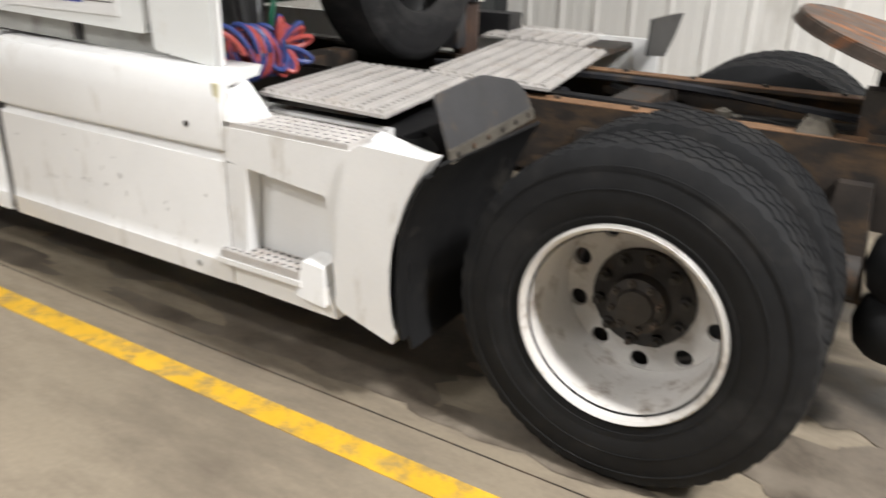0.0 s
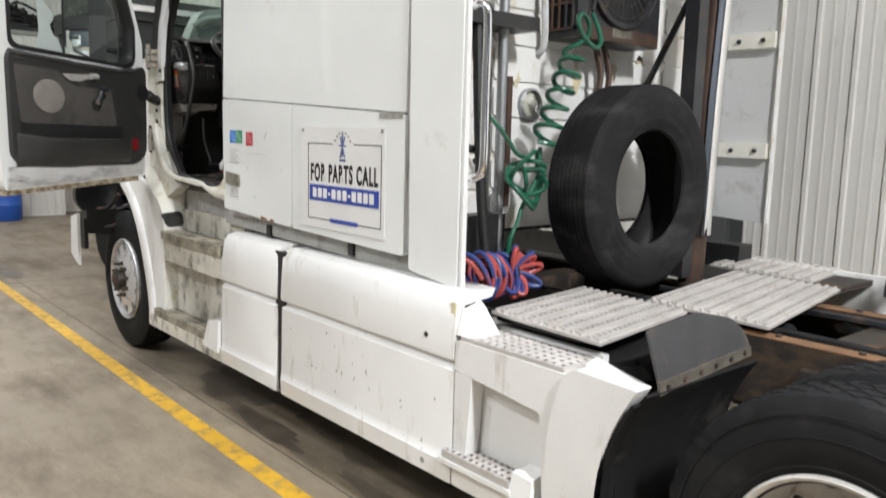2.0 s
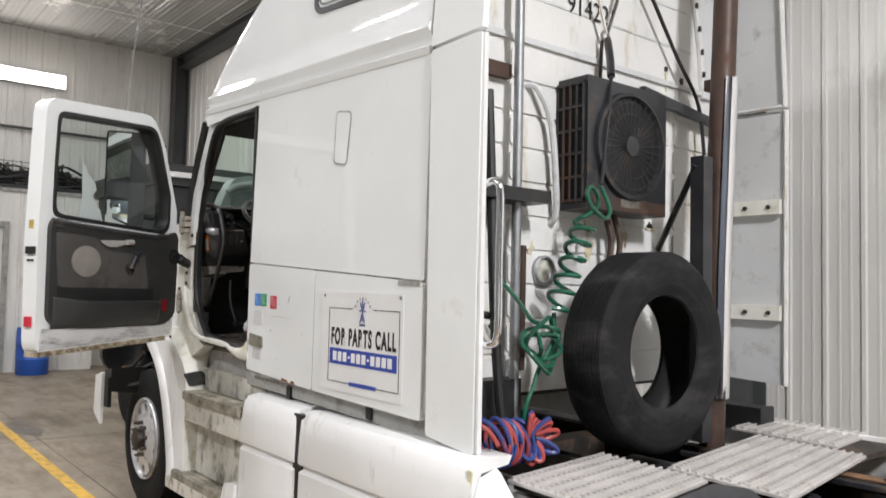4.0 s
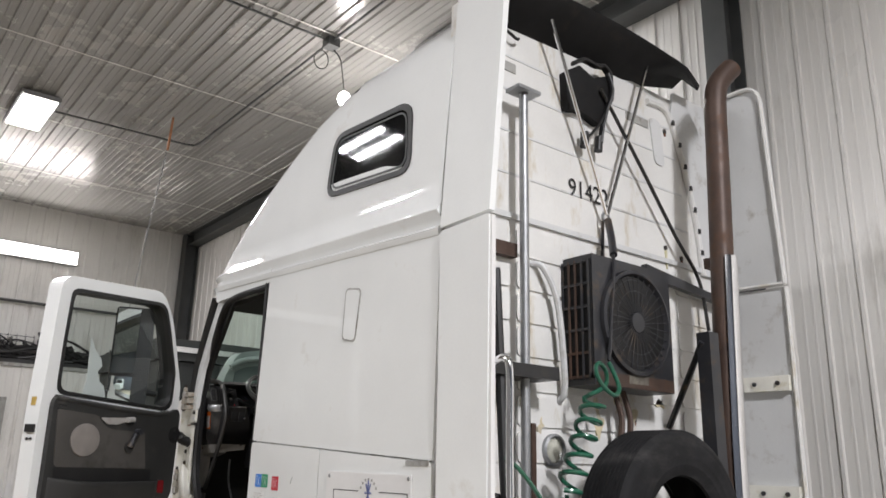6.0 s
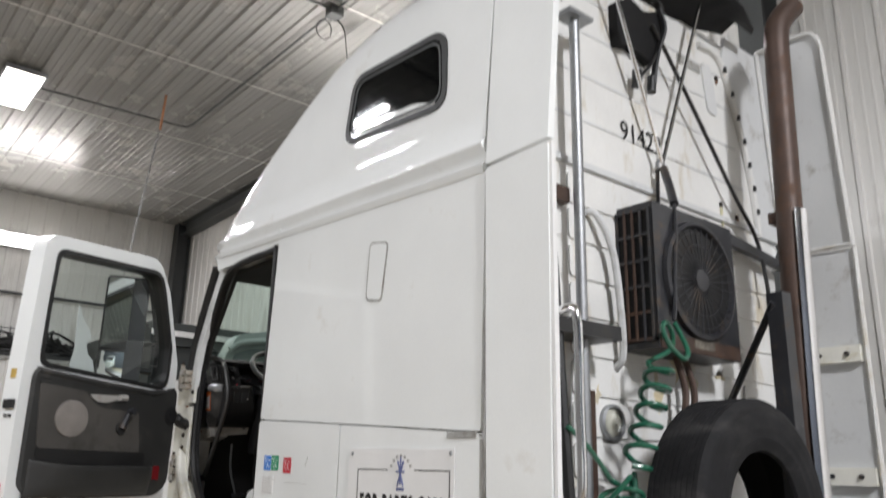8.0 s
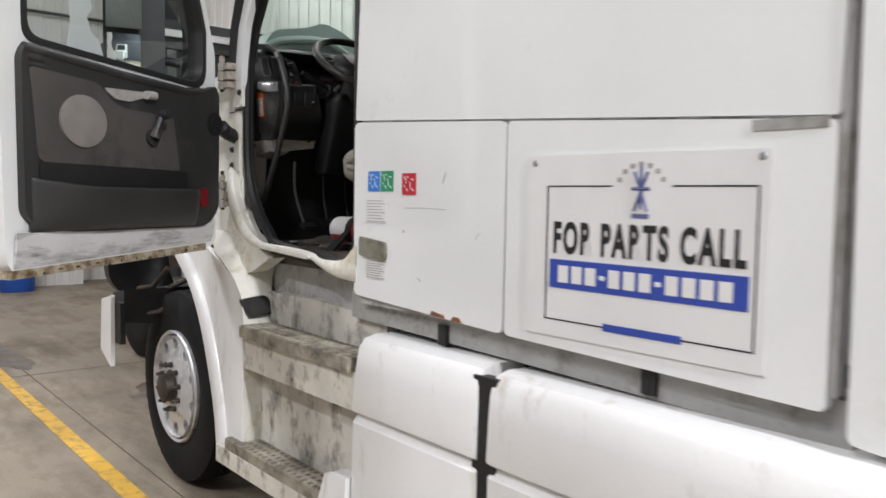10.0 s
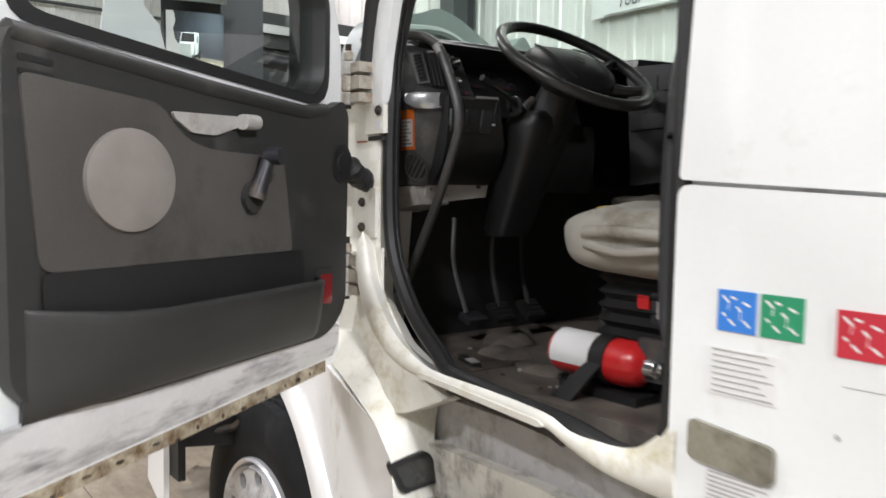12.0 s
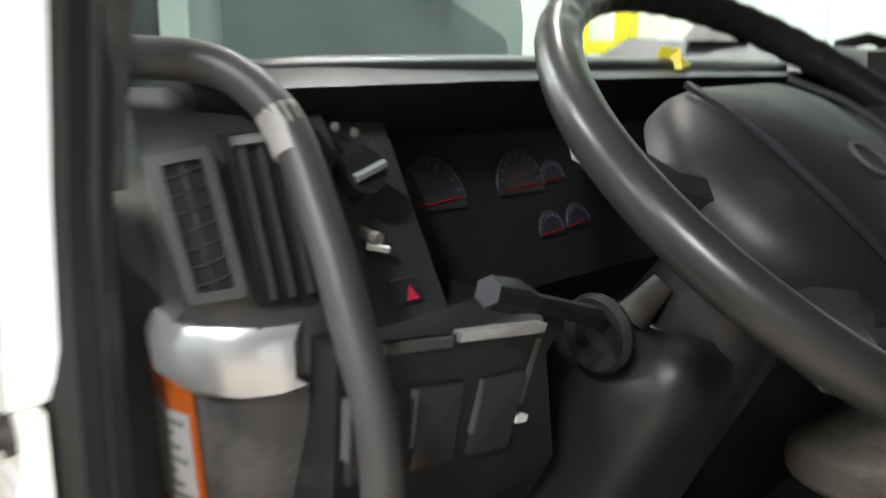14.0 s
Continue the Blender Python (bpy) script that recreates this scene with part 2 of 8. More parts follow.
RUBBER = surface("tyre_rubber", (0.0115, 0.012, 0.013), 0.75, var=0.25, scale=5, dirt=(0.030, 0.029, 0.028), amount=0.3, dirt_scale=6, bump=0.08, spec=0.22)
OLDTYRE = surface("dusty_old_rubber", (0.013, 0.013, 0.014), 0.75, var=0.3, scale=6, dirt=(0.042, 0.041, 0.040), amount=0.45, dirt_scale=3.5, dirt_stretch=(1, 1, 2.2), grain=60, bump=0.15, spec=0.2)
LINER = surface("black_liner_plastic", (0.009, 0.009, 0.0095), 0.7, var=0.3, scale=5, dirt=(0.03, 0.027, 0.023), amount=0.25, dirt_scale=6, bump=0.08, spec=0.25)
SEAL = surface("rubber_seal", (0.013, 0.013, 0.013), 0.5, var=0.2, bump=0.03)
BLACK = surface("black_plastic", (0.014, 0.014, 0.015), 0.45, var=0.25, scale=6, dirt=(0.045, 0.042, 0.036), amount=0.2, dirt_scale=8, bump=0.06)
SATIN = surface("satin_black_steel", (0.025, 0.026, 0.03), 0.38, var=0.25, scale=7, dirt=(0.1, 0.07, 0.045), amount=0.25, dirt_scale=9, bump=0.05)
CHASSIS = surface("greasy_chassis_steel", (0.030, 0.025, 0.021), 0.6, var=0.4, scale=5, dirt=(0.13, 0.07, 0.035), amount=0.4, dirt_scale=6, bump=0.15)
RUST = surface("rusty_frame_steel", (0.020, 0.014, 0.010), 0.75, var=0.5, scale=7, dirt=(0.10, 0.060, 0.030), amount=0.42, dirt_scale=6, dirt_stretch=(0.5, 1, 1.2), bump=0.25)
RUSTY = surface("orange_rust", (0.33, 0.115, 0.035), 0.8, var=0.4, scale=12, dirt=(0.06, 0.05, 0.045), amount=0.5, dirt_scale=5, bump=0.2)
FIFTH = surface("scraped_fifth_wheel", (0.085, 0.062, 0.048), 0.6, var=0.5, scale=9, dirt=(0.34, 0.125, 0.042), amount=0.40, dirt_scale=7, dirt_stretch=(0.7, 2, 1), bump=0.2)
FADED = surface("faded_panel_paint", (0.50, 0.50, 0.50), 0.5, var=0.1, scale=3.0, dirt=(0.24, 0.22, 0.18), amount=0.42, dirt_scale=9, dirt_stretch=(1, 1, 0.75), bump=0.04)
STACK = surface("brown_burnt_steel", (0.075, 0.047, 0.036), 0.5, metal=0.3, var=0.25, scale=5, dirt=(0.12, 0.065, 0.04), amount=0.3, dirt_scale=7, bump=0.06)
ALU = surface("deck_aluminium", (0.57, 0.545, 0.52), 0.45, metal=0.2, var=0.12, scale=6, dirt=(0.42, 0.36, 0.31), amount=0.2, dirt_scale=9, bump=0.1)
STEEL = surface("galvanised_steel", (0.36, 0.37, 0.38), 0.5, metal=0.9, var=0.12, scale=9, bump=0.03)
CHROME = surface("polished_metal", (0.78, 0.78, 0.79), 0.12, metal=1.0, var=0.04, scale=4, bump=0.01)
STEPM = surface("dirty_step_metal", (0.36, 0.33, 0.26), 0.6, var=0.25, scale=14, dirt=(0.10, 0.09, 0.07), amount=0.55, dirt_scale=6, bump=0.15)
PADDLE = surface("oily_metal_paddle", (0.30, 0.29, 0.235), 0.35, metal=0.4, var=0.2, scale=8, dirt=(0.10, 0.09, 0.06), amount=0.5, dirt_scale=9, bump=0.04)
MUD = surface("dried_mud", (0.10, 0.088, 0.07), 0.8, var=0.3, scale=20, bump=0.2)
FLANGE = surface("rusting_door_flange", (0.44, 0.39, 0.29), 0.6, var=0.25, scale=9, dirt=(0.12, 0.075, 0.035), amount=0.75, dirt_scale=16, bump=0.15)
RIMW = surface("worn_white_rim", (0.62, 0.60, 0.57), 0.5, var=0.1, scale=4, dirt=(0.2, 0.15, 0.11), amount=0.3, dirt_scale=8, bump=0.08)
RIMA = surface("aluminium_rim", (0.66, 0.66, 0.67), 0.38, metal=0.4, var=0.12, scale=5, dirt=(0.3, 0.28, 0.26), amount=0.3, dirt_scale=7, bump=0.05)
HUBD = surface("black_greasy_hub", (0.013, 0.010, 0.008), 0.55, var=0.4, scale=12, dirt=(0.06, 0.035, 0.02), amount=0.2, dirt_scale=14, bump=0.4)
HINGEM = surface("dirty_hinge_paint", (0.42, 0.39, 0.33), 0.5, var=0.2, scale=9, dirt=(0.16, 0.10, 0.06), amount=0.5, dirt_scale=14, bump=0.1)
HUB = surface("greasy_hub", (0.035, 0.027, 0.021), 0.5, var=0.4, scale=12, dirt=(0.14, 0.075, 0.04), amount=0.3, dirt_scale=14, bump=0.25)
CONCRETE = surface("stained_concrete", (0.29, 0.242, 0.178), 0.5, var=0.2, scale=0.55, stretch=(1, 1.6, 1), dirt=(0.15, 0.122, 0.09), amount=0.6, dirt_scale=1.1, dirt_stretch=(0.7, 1.7, 1), grain=45, bump=0.06)
OILSHADE = surface("oil_stain_and_shade", (0.11, 0.09, 0.07), 0.32, var=0.35, scale=3, dirt=(0.20, 0.168, 0.13), amount=0.7, dirt_scale=4, grain=45, bump=0.05)
YELLOW = surface("worn_yellow_paint", (0.72, 0.42, 0.035), 0.45, var=0.12, scale=5, dirt=(0.26, 0.19, 0.09), amount=0.46, dirt_scale=9, bump=0.05)
PANEL = surface("white_liner_panel", (0.76, 0.75, 0.72), 0.28, var=0.06, scale=0.8, stretch=(1, 1, 0.3), dirt=(0.42, 0.4, 0.36), amount=0.22, dirt_scale=1.6, dirt_stretch=(1, 1, 0.25), bump=0.015)
# Tones for two walls out of view, dark to cut bounce and mirror glare.
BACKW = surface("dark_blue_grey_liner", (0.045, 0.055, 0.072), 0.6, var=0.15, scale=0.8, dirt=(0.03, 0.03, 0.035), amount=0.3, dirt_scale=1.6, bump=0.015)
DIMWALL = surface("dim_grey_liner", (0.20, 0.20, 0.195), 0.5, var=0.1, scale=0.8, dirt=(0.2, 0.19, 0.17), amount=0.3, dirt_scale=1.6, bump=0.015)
# Grey dims the white ceiling sheet and lowers bounce onto the wall tops.
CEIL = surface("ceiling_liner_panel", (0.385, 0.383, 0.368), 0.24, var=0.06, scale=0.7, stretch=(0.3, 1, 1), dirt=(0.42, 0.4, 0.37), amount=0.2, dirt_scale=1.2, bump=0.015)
STRUCT = surface("grey_primer_steel", (0.075, 0.08, 0.08), 0.55, var=0.15, scale=2, bump=0.04)
TRIM = surface("grey_door_trim", (0.0275, 0.0275, 0.0265), 0.5, var=0.14, scale=4, dirt=(0.08, 0.075, 0.066), amount=0.16, dirt_scale=3, grain=220, bump=0.12)
TRIML = surface("light_grey_trim", (0.073, 0.068, 0.062), 0.6, var=0.2, scale=3, dirt=(0.036, 0.033, 0.028), amount=0.38, dirt_scale=2.6, grain=220, bump=0.12)
SPEAK = surface("speaker_cloth", (0.225, 0.205, 0.188), 0.8, var=0.1, scale=9, grain=500, bump=0.3)
DASH = surface("dark_dash_plastic", (0.040, 0.040, 0.042), 0.42, var=0.15, scale=5, dirt=(0.13, 0.125, 0.115), amount=0.2, dirt_scale=5, grain=260, bump=0.12)
COLM = surface("column_plastic", (0.0150, 0.0150, 0.0158), 0.45, var=0.12, scale=5, dirt=(0.04, 0.037, 0.034), amount=0.15, dirt_scale=5, grain=260, bump=0.05, spec=0.5)
DASHB = surface("black_dash_plastic", (0.012, 0.012, 0.0125), 0.45, var=0.2, scale=5, grain=260, bump=0.06, spec=0.45)
HANDLE = surface("worn_grab_handle", (0.062, 0.061, 0.060), 0.42, var=0.15, scale=5, grain=200, bump=0.06)
WHEELM = surface("worn_steering_leather", (0.032, 0.0315, 0.030), 0.32, var=0.2, scale=6, grain=180, bump=0.06)
SILVER = surface("silver_plastic", (0.55, 0.56, 0.57), 0.25, metal=0.7, var=0.06, bump=0.02)
HEATM = surface("grimy_heater_plastic", (0.15, 0.135, 0.11), 0.6, var=0.3, scale=7, dirt=(0.04, 0.034, 0.028), amount=0.6, dirt_scale=8, bump=0.15)
SEATM = surface("worn_beige_cloth", (0.37, 0.35, 0.305), 0.85, var=0.12, scale=6, dirt=(0.2, 0.17, 0.12), amount=0.3, dirt_scale=7, grain=300, bump=0.3)
FOAM = surface("torn_yellow_foam", (0.55, 0.38, 0.1), 0.9, var=0.25, scale=18, bump=0.4)
LIGHTG = surface("light_grey_bracket", (0.40, 0.39, 0.37), 0.5, var=0.12, scale=5, dirt=(0.2, 0.17, 0.14), amount=0.35, dirt_scale=6, bump=0.05)
MAT = surface("dirty_floor_mat", (0.085, 0.074, 0.064), 0.5, var=0.45, scale=9, dirt=(0.17, 0.145, 0.118), amount=0.6, dirt_scale=7, bump=0.35)
LINING = surface("dark_cab_lining", (0.026, 0.025, 0.024), 0.8, var=0.2, scale=4, bump=0.1)
RED = surface("red_enamel", (0.60, 0.018, 0.02), 0.28, var=0.08, bump=0.02, coat=0.4)
REDL = surface("red_lens", (0.22, 0.012, 0.015), 0.2, var=0.15, bump=0.02, coat=0.5)
ORANGE = surface("orange_label", (0.80, 0.19, 0.025), 0.5, var=0.05, bump=0.0)
PAPER = surface("white_label", (0.72, 0.72, 0.71), 0.5, var=0.04, bump=0.01)
INK = surface("black_ink", (0.012, 0.012, 0.013), 0.5, var=0.1, bump=0.0)
BLUEINK = surface("blue_ink", (0.03, 0.065, 0.35), 0.45, var=0.05, bump=0.0)
LOGOM = surface("grey_blue_ink", (0.10, 0.12, 0.26), 0.5, var=0.1, bump=0.0)
STKB = surface("blue_sticker", (0.035, 0.20, 0.62), 0.4, var=0.05, bump=0.0)
STKG = surface("green_sticker", (0.02, 0.27, 0.13), 0.4, var=0.05, bump=0.0)
STKR = surface("red_sticker", (0.55, 0.03, 0.05), 0.4, var=0.05, bump=0.0)
GREENH = surface("green_air_hose", (0.012, 0.105, 0.06), 0.3, var=0.2, scale=8, bump=0.03, coat=0.3)
REDH = surface("red_air_hose", (0.42, 0.07, 0.062), 0.42, var=0.15, scale=8, bump=0.03)
BLUEH = surface("blue_air_hose", (0.035, 0.06, 0.22), 0.42, var=0.15, scale=8, bump=0.03)
DRUM = surface("blue_drum_plastic", (0.02, 0.10, 0.45), 0.4, var=0.1, bump=0.03)
DARKBODY = surface("dark_green_black_paint", (0.012, 0.015, 0.014), 0.5, var=0.2, scale=2, dirt=(0.03, 0.026, 0.022), amount=0.3, dirt_scale=3, bump=0.02, coat=0.05)
STREAK = surface("yellowed_glue", (0.66, 0.62, 0.42), 0.5, var=0.12, scale=20, bump=0.03)
STAINY = surface("yellow_rust_wash", (0.58, 0.50, 0.33), 0.6, var=0.2, scale=9, dirt=(0.66, 0.64, 0.57), amount=0.6, dirt_scale=7, bump=0.03)
HOODD = surface("dark_hood_lining", (0.11, 0.14, 0.135), 0.5, var=0.15, scale=3, bump=0.05)
HOODM = surface("grey_hood_shell", (0.26, 0.30, 0.29), 0.4, var=0.12, scale=2, bump=0.03, coat=0.3)
LENS = surface("clear_lamp_lens", (0.42, 0.42, 0.36), 0.12, var=0.2, scale=20, bump=0.2, coat=1.0)
AMBERL = surface("smoked_lamp_lens", (0.035, 0.037, 0.035), 0.15, var=0.2, bump=0.05, coat=1.0)
COPPER = surface("copper_tip", (0.55, 0.26, 0.14), 0.5, metal=0.6, var=0.2, bump=0.05)
TOPRUST = surface("rusty_top_flange", (0.20, 0.105, 0.05), 0.8, var=0.4, scale=6, dirt=(0.05, 0.035, 0.025), amount=0.5, dirt_scale=5, dirt_stretch=(0.4, 1, 1), bump=0.2)
DASHTONE = surface("painted_dash_light", (0.055, 0.057, 0.056), 0.36, var=0.1, scale=4, grain=260, bump=0.08)
YPOST = surface("yellow_post_paint", (0.75, 0.62, 0.02), 0.45, var=0.1, bump=0.03)
TINT = surface("dark_tinted_pane", (0.006, 0.007, 0.008), 0.04, var=0.1, bump=0.0, spec=0.6)
MIRROR = surface("mirror_silver", (0.86, 0.88, 0.88), 0.015, metal=1.0, var=0.01, bump=0.0)
GLASS = clear("side_glass", (0.80, 0.87, 0.85))
SCREEN = clear("windscreen_glass", (0.72, 0.86, 0.80))
LAMPGLOW = glow("led_panel", (1.0, 0.97, 0.92), 9.0)
BULB = glow("hanging_lamp_glow", (1.0, 0.98, 0.95), 18.0)

# ---------------------------------------------------------------- the hall
FARX, BACKX, SIDEY, NEARY, TOP = -17.6, 9.0, 6.3, -8.0, 7.05


def liner(a, b, h0, h1, place, pitch=0.305, low=0.006, tall=0.026):
    """A ribbed metal sheet: a tall rib at each pitch, two low ones between."""
    bm, prof, s = bmesh.new(), [], a
    while s < b - 1e-6:
        for d, q in ((0, 0), (0.012, tall), (0.042, tall), (0.054, 0), (0.122, 0), (0.128, low), (0.146, low), (0.152, 0),
                     (0.212, 0), (0.218, low), (0.236, low), (0.242, 0)):
            if s + d * pitch / 0.305 <= b:
                prof.append((s + d * pitch / 0.305, q))
        s += pitch
    prof.append((b, 0))
    for h in ((h0, h1),):
        lo = [bm.verts.new(place(u, q, h[0])) for u, q in prof]
        hi = [bm.verts.new(place(u, q, h[1])) for u, q in prof]
        for i in range(len(prof) - 1):
            bm.faces.new((lo[i], lo[i + 1], hi[i + 1], hi[i]))
        # the sheet's back, so that it has thickness
        la = [bm.verts.new(place(u, -0.06, hh)) for u, hh in ((a, h[0]), (b, h[0]), (b, h[1]), (a, h[1]))]
        bm.faces.new(la)
    return bm


solo("floor", box(FARX - 0.2, BACKX + 0.2, NEARY - 0.2, SIDEY + 0.2, -0.15, 0.0, 0), CONCRETE,
     "stained grey-brown concrete workshop floor", "floor", kind="structure", smooth=0)
solo("wall_side", liner(FARX - 0.105, BACKX, 0, TOP, lambda u, q, h: (u, SIDEY - q, h), 0.305, 0.003, 0.018), PANEL,
     "white ribbed metal liner wall behind the truck", "wall", kind="structure", smooth=0)
solo("wall_far", liner(NEARY, SIDEY, 0, TOP, lambda u, q, h: (FARX + q, u, h)), PANEL,
     "white ribbed metal liner wall at the hall's end", "wall", kind="structure", smooth=0)
# Added walls close the hall; their dark liners hold back bounce light.
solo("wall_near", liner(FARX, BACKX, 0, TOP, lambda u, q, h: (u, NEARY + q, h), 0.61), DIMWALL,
     "unseen ribbed wall across the bay, greyed to cut bounce light", "wall", kind="structure", smooth=0)
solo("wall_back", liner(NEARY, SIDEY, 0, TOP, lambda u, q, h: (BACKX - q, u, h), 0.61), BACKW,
     "ribbed wall added at the bay's rear, darkened for mirrors and less bounce", "wall", kind="structure", smooth=0)
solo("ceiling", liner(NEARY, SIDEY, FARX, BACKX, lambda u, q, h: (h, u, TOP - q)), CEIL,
     "ribbed metal liner ceiling, greyed to dim it and cut bounce", "ceiling", kind="structure", smooth=0)

bm = bmesh.new()
for x in (-15.2, -12.6, -10.0, -7.4, -4.8, -2.2, 0.4):
    add_box(bm, x, x + 0.022, NEARY, SIDEY, TOP - 0.034, TOP - 0.0275)
solo("ceiling_trim", bm, PANEL, "overlap seams of the ceiling sheets", "trim", kind="structure", smooth=0)

solo("floor_line", box(-17.0, 6.0, 1.645, 1.755, 0.0005, 0.004, 0), YELLOW, "worn yellow line painted on the concrete floor", "floor line", kind="structure", smooth=0)
bm = bmesh.new()
add_box(bm, -17.4, 8.0, 1.905, 1.911, 0.0004, 0.002)
add_box(bm, -9.6, -9.594, -7.9, 6.2, 0.0004, 0.002)
solo("floor_joint", bm, CHASSIS, "dark sawn joints in the concrete floor", "floor joint", kind="structure", smooth=0)


rnd = random.Random(17)


def stain(cx, cy, rx, ry, seed, z):
    """An uneven flat patch on the floor."""
    r = random.Random(seed)
    ph = [r.uniform(0, 6.28) for k in range(4)]
    pts = []
    for k in range(44):
        a = 2 * math.pi * k / 44
        q = 1 + 0.22 * math.sin(2 * a + ph[0]) + 0.16 * math.sin(3 * a + ph[1]) + 0.10 * math.sin(7 * a + ph[2]) + 0.06 * math.sin(13 * a + ph[3])
        pts.append((cx + rx * q * math.cos(a), cy + ry * q * math.sin(a), z))
    return pts


bm = bmesh.new()
# The last three patches paint the truck's shade behind the drive wheel.
for k, (cx, cy, rx, ry) in enumerate(((-1.9, 2.35, 0.9, 0.30), (-3.3, 2.5, 0.8, 0.35), (-4.6, 2.3, 0.6, 0.25), (-0.9, 2.05, 0.35, 0.10), (-2.6, 2.02, 0.45, 0.06), (-4.0, 2.03, 0.6, 0.07), (0.3, 2.4, 0.7, 0.3), (-8.0, 2.6, 0.6, 0.25), (-10.5, 1.9, 0.5, 0.2), (-9.0, 3.9, 0.7, 0.2), (0.08, 2.95, 0.30, 0.24), (0.05, 3.75, 0.45, 0.16), (0.25, 2.55, 0.25, 0.10))):
    bm.faces.new([bm.verts.new(q) for q in stain(cx, cy, rx, ry, k, 0.0022 + 0.00015 * k)])
solo("floor_stain_and_shade", bm, OILSHADE, "dark oily stains and painted shade on the concrete floor", "floor stain", kind="structure", smooth=0)


def h_beam(name, p, q, depth, width, label):
    """A steel H section from p to q."""
    p, q = Vector(p), Vector(q)
    d = (q - p).normalized()
    side = Vector((1, 0, 0)) if abs(d.x) < 0.5 else Vector((0, 1, 0))
    up = d.cross(side).normalized()
    t = thing(name, label, "steel beam" if abs(d.z) < 0.5 else "steel column", kind="structure")
    for nm, a0, a1, b0, b1 in (("flange", -width / 2, width / 2, depth / 2 - 0.014, depth / 2), ("flange", -width / 2, width / 2, -depth / 2, -depth / 2 + 0.014),
                               ("web", -0.006, 0.006, -depth / 2 + 0.014, depth / 2 - 0.014)):
        e = []
        for base in (p, q):
            for a, b in ((a0, b0), (a1, b0), (a1, b1), (a0, b1)):
                e.append(base + side * a + up * b)
        part(nm, add_hex(bmesh.new(), e), STRUCT, t, smooth=0)
    return t


h_beam("steel_column", (-3.35, 6.12, 0), (-3.35, 6.12, 7.0), 0.30, 0.24, "dark grey steel column against the ribbed wall")
h_beam("steel_column", (-10.2, 6.12, 0), (-10.2, 6.12, 7.0), 0.30, 0.24, "dark grey steel column against the ribbed wall")
h_beam("steel_column", (-17.35, 6.12, 0), (-17.35, 6.12, 7.0), 0.30, 0.30, "dark grey steel column in the hall's corner")
h_beam("steel_beam", (-17.2, 6.14, 6.87), (8.9, 6.14, 6.87), 0.3, 0.26, "dark grey steel eave beam under the ceiling")


# ---------------------------------------------------------------- lamps of the hall
def ceiling_light(x0, x1, y0, y1, z, power, label):
    t = thing("ceiling_light", label, "ceiling light", group="hall lights")
    part("housing", box(x0 - 0.03, x1 + 0.03, y0 - 0.03, y1 + 0.03, z, z + 0.07, 0.006), STEEL, t)
    part("diffuser", box(x0, x1, y0, y1, z - 0.012, z - 0.001, 0.003), LAMPGLOW, t, "bright white LED panel")
    ld = bpy.data.lights.new("light", "AREA")
    ld.shape, ld.size, ld.size_y, ld.energy, ld.color = "RECTANGLE", x1 - x0, y1 - y0, power * 1.5, (0.95, 0.975, 1.0)
    lo = new("light", ld)
    lo.matrix_basis = pose((x0 + x1) / 2, (y0 + y1) / 2, z - 0.02)
    return t


PANEL_LIGHT = "flat LED light panel under the ribbed ceiling, one seen, the rest added fill"
ceiling_light(-12.9, -11.6, 1.36, 1.84, TOP - 0.12, 130, PANEL_LIGHT)
ceiling_light(-9.6, -8.4, -1.52, -1.42, TOP - 0.12, 55, "bright LED tube light under the ribbed ceiling")
ceiling_light(-9.6, -8.4, -1.22, -1.12, TOP - 0.12, 55, "bright LED tube light under the ribbed ceiling")
# Panels from here on are added, unseen fill for truck, walls and cab.
ceiling_light(-3.2, -1.9, -3.6, -3.1, TOP - 0.12, 230, PANEL_LIGHT)
ceiling_light(2.6, 3.9, 1.0, 1.5, TOP - 0.12, 200, PANEL_LIGHT)
ceiling_light(4.0, 5.3, 0.5, 1.0, TOP - 0.12, 900, PANEL_LIGHT)
ceiling_light(-6.9, -5.6, 5.0, 5.5, TOP - 0.12, 110, PANEL_LIGHT)
ceiling_light(-6.9, -5.6, -5.4, -4.9, TOP - 0.12, 260, PANEL_LIGHT)

t = thing("strip_light", "long bright strip light on the far wall", "strip light")
part("housing", box(FARX + 0.04, FARX + 0.12, 0.6, 3.75, 5.86, 6.16, 0.006), STEEL, t)
part("diffuser", box(FARX + 0.121, FARX + 0.16, 0.62, 3.73, 5.88, 6.14, 0.01), LAMPGLOW, t, "bright white diffuser")
ld = bpy.data.lights.new("light", "AREA")
ld.shape, ld.size, ld.size_y, ld.energy, ld.color = "RECTANGLE", 3.0, 0.25, 80, (1.0, 0.97, 0.93)
lo = new("light", ld)
lo.matrix_basis = look((FARX + 0.2, 2.2, 6.0), (0, 2.2, 4.0))

t = thing("hanging_lamp", "small bright work lamp hanging from the ceiling on a cord", "hanging lamp")
part("cord", tube(soft_path([(-7.55, 4.1, 6.95), (-7.5, 4.22, 6.8), (-7.62, 4.34, 6.65), (-7.7, 4.42, 6.52)]), 0.008, 6), BLACK, t)
part("bulb", lathe([(-0.1, 0.0), (-0.09, 0.06), (-0.03, 0.085), (0.03, 0.07), (0.07, 0.03), (0.08, 0.0)], (-7.72, 4.44, 6.42), "z", 20), BULB, t, "glowing white lamp head")
ld = bpy.data.lights.new("light", "POINT")
ld.energy, ld.shadow_soft_size, ld.color = 130, 0.1, (1.0, 0.97, 0.93)
new("light", ld).location = (-7.72, 4.44, 6.28)

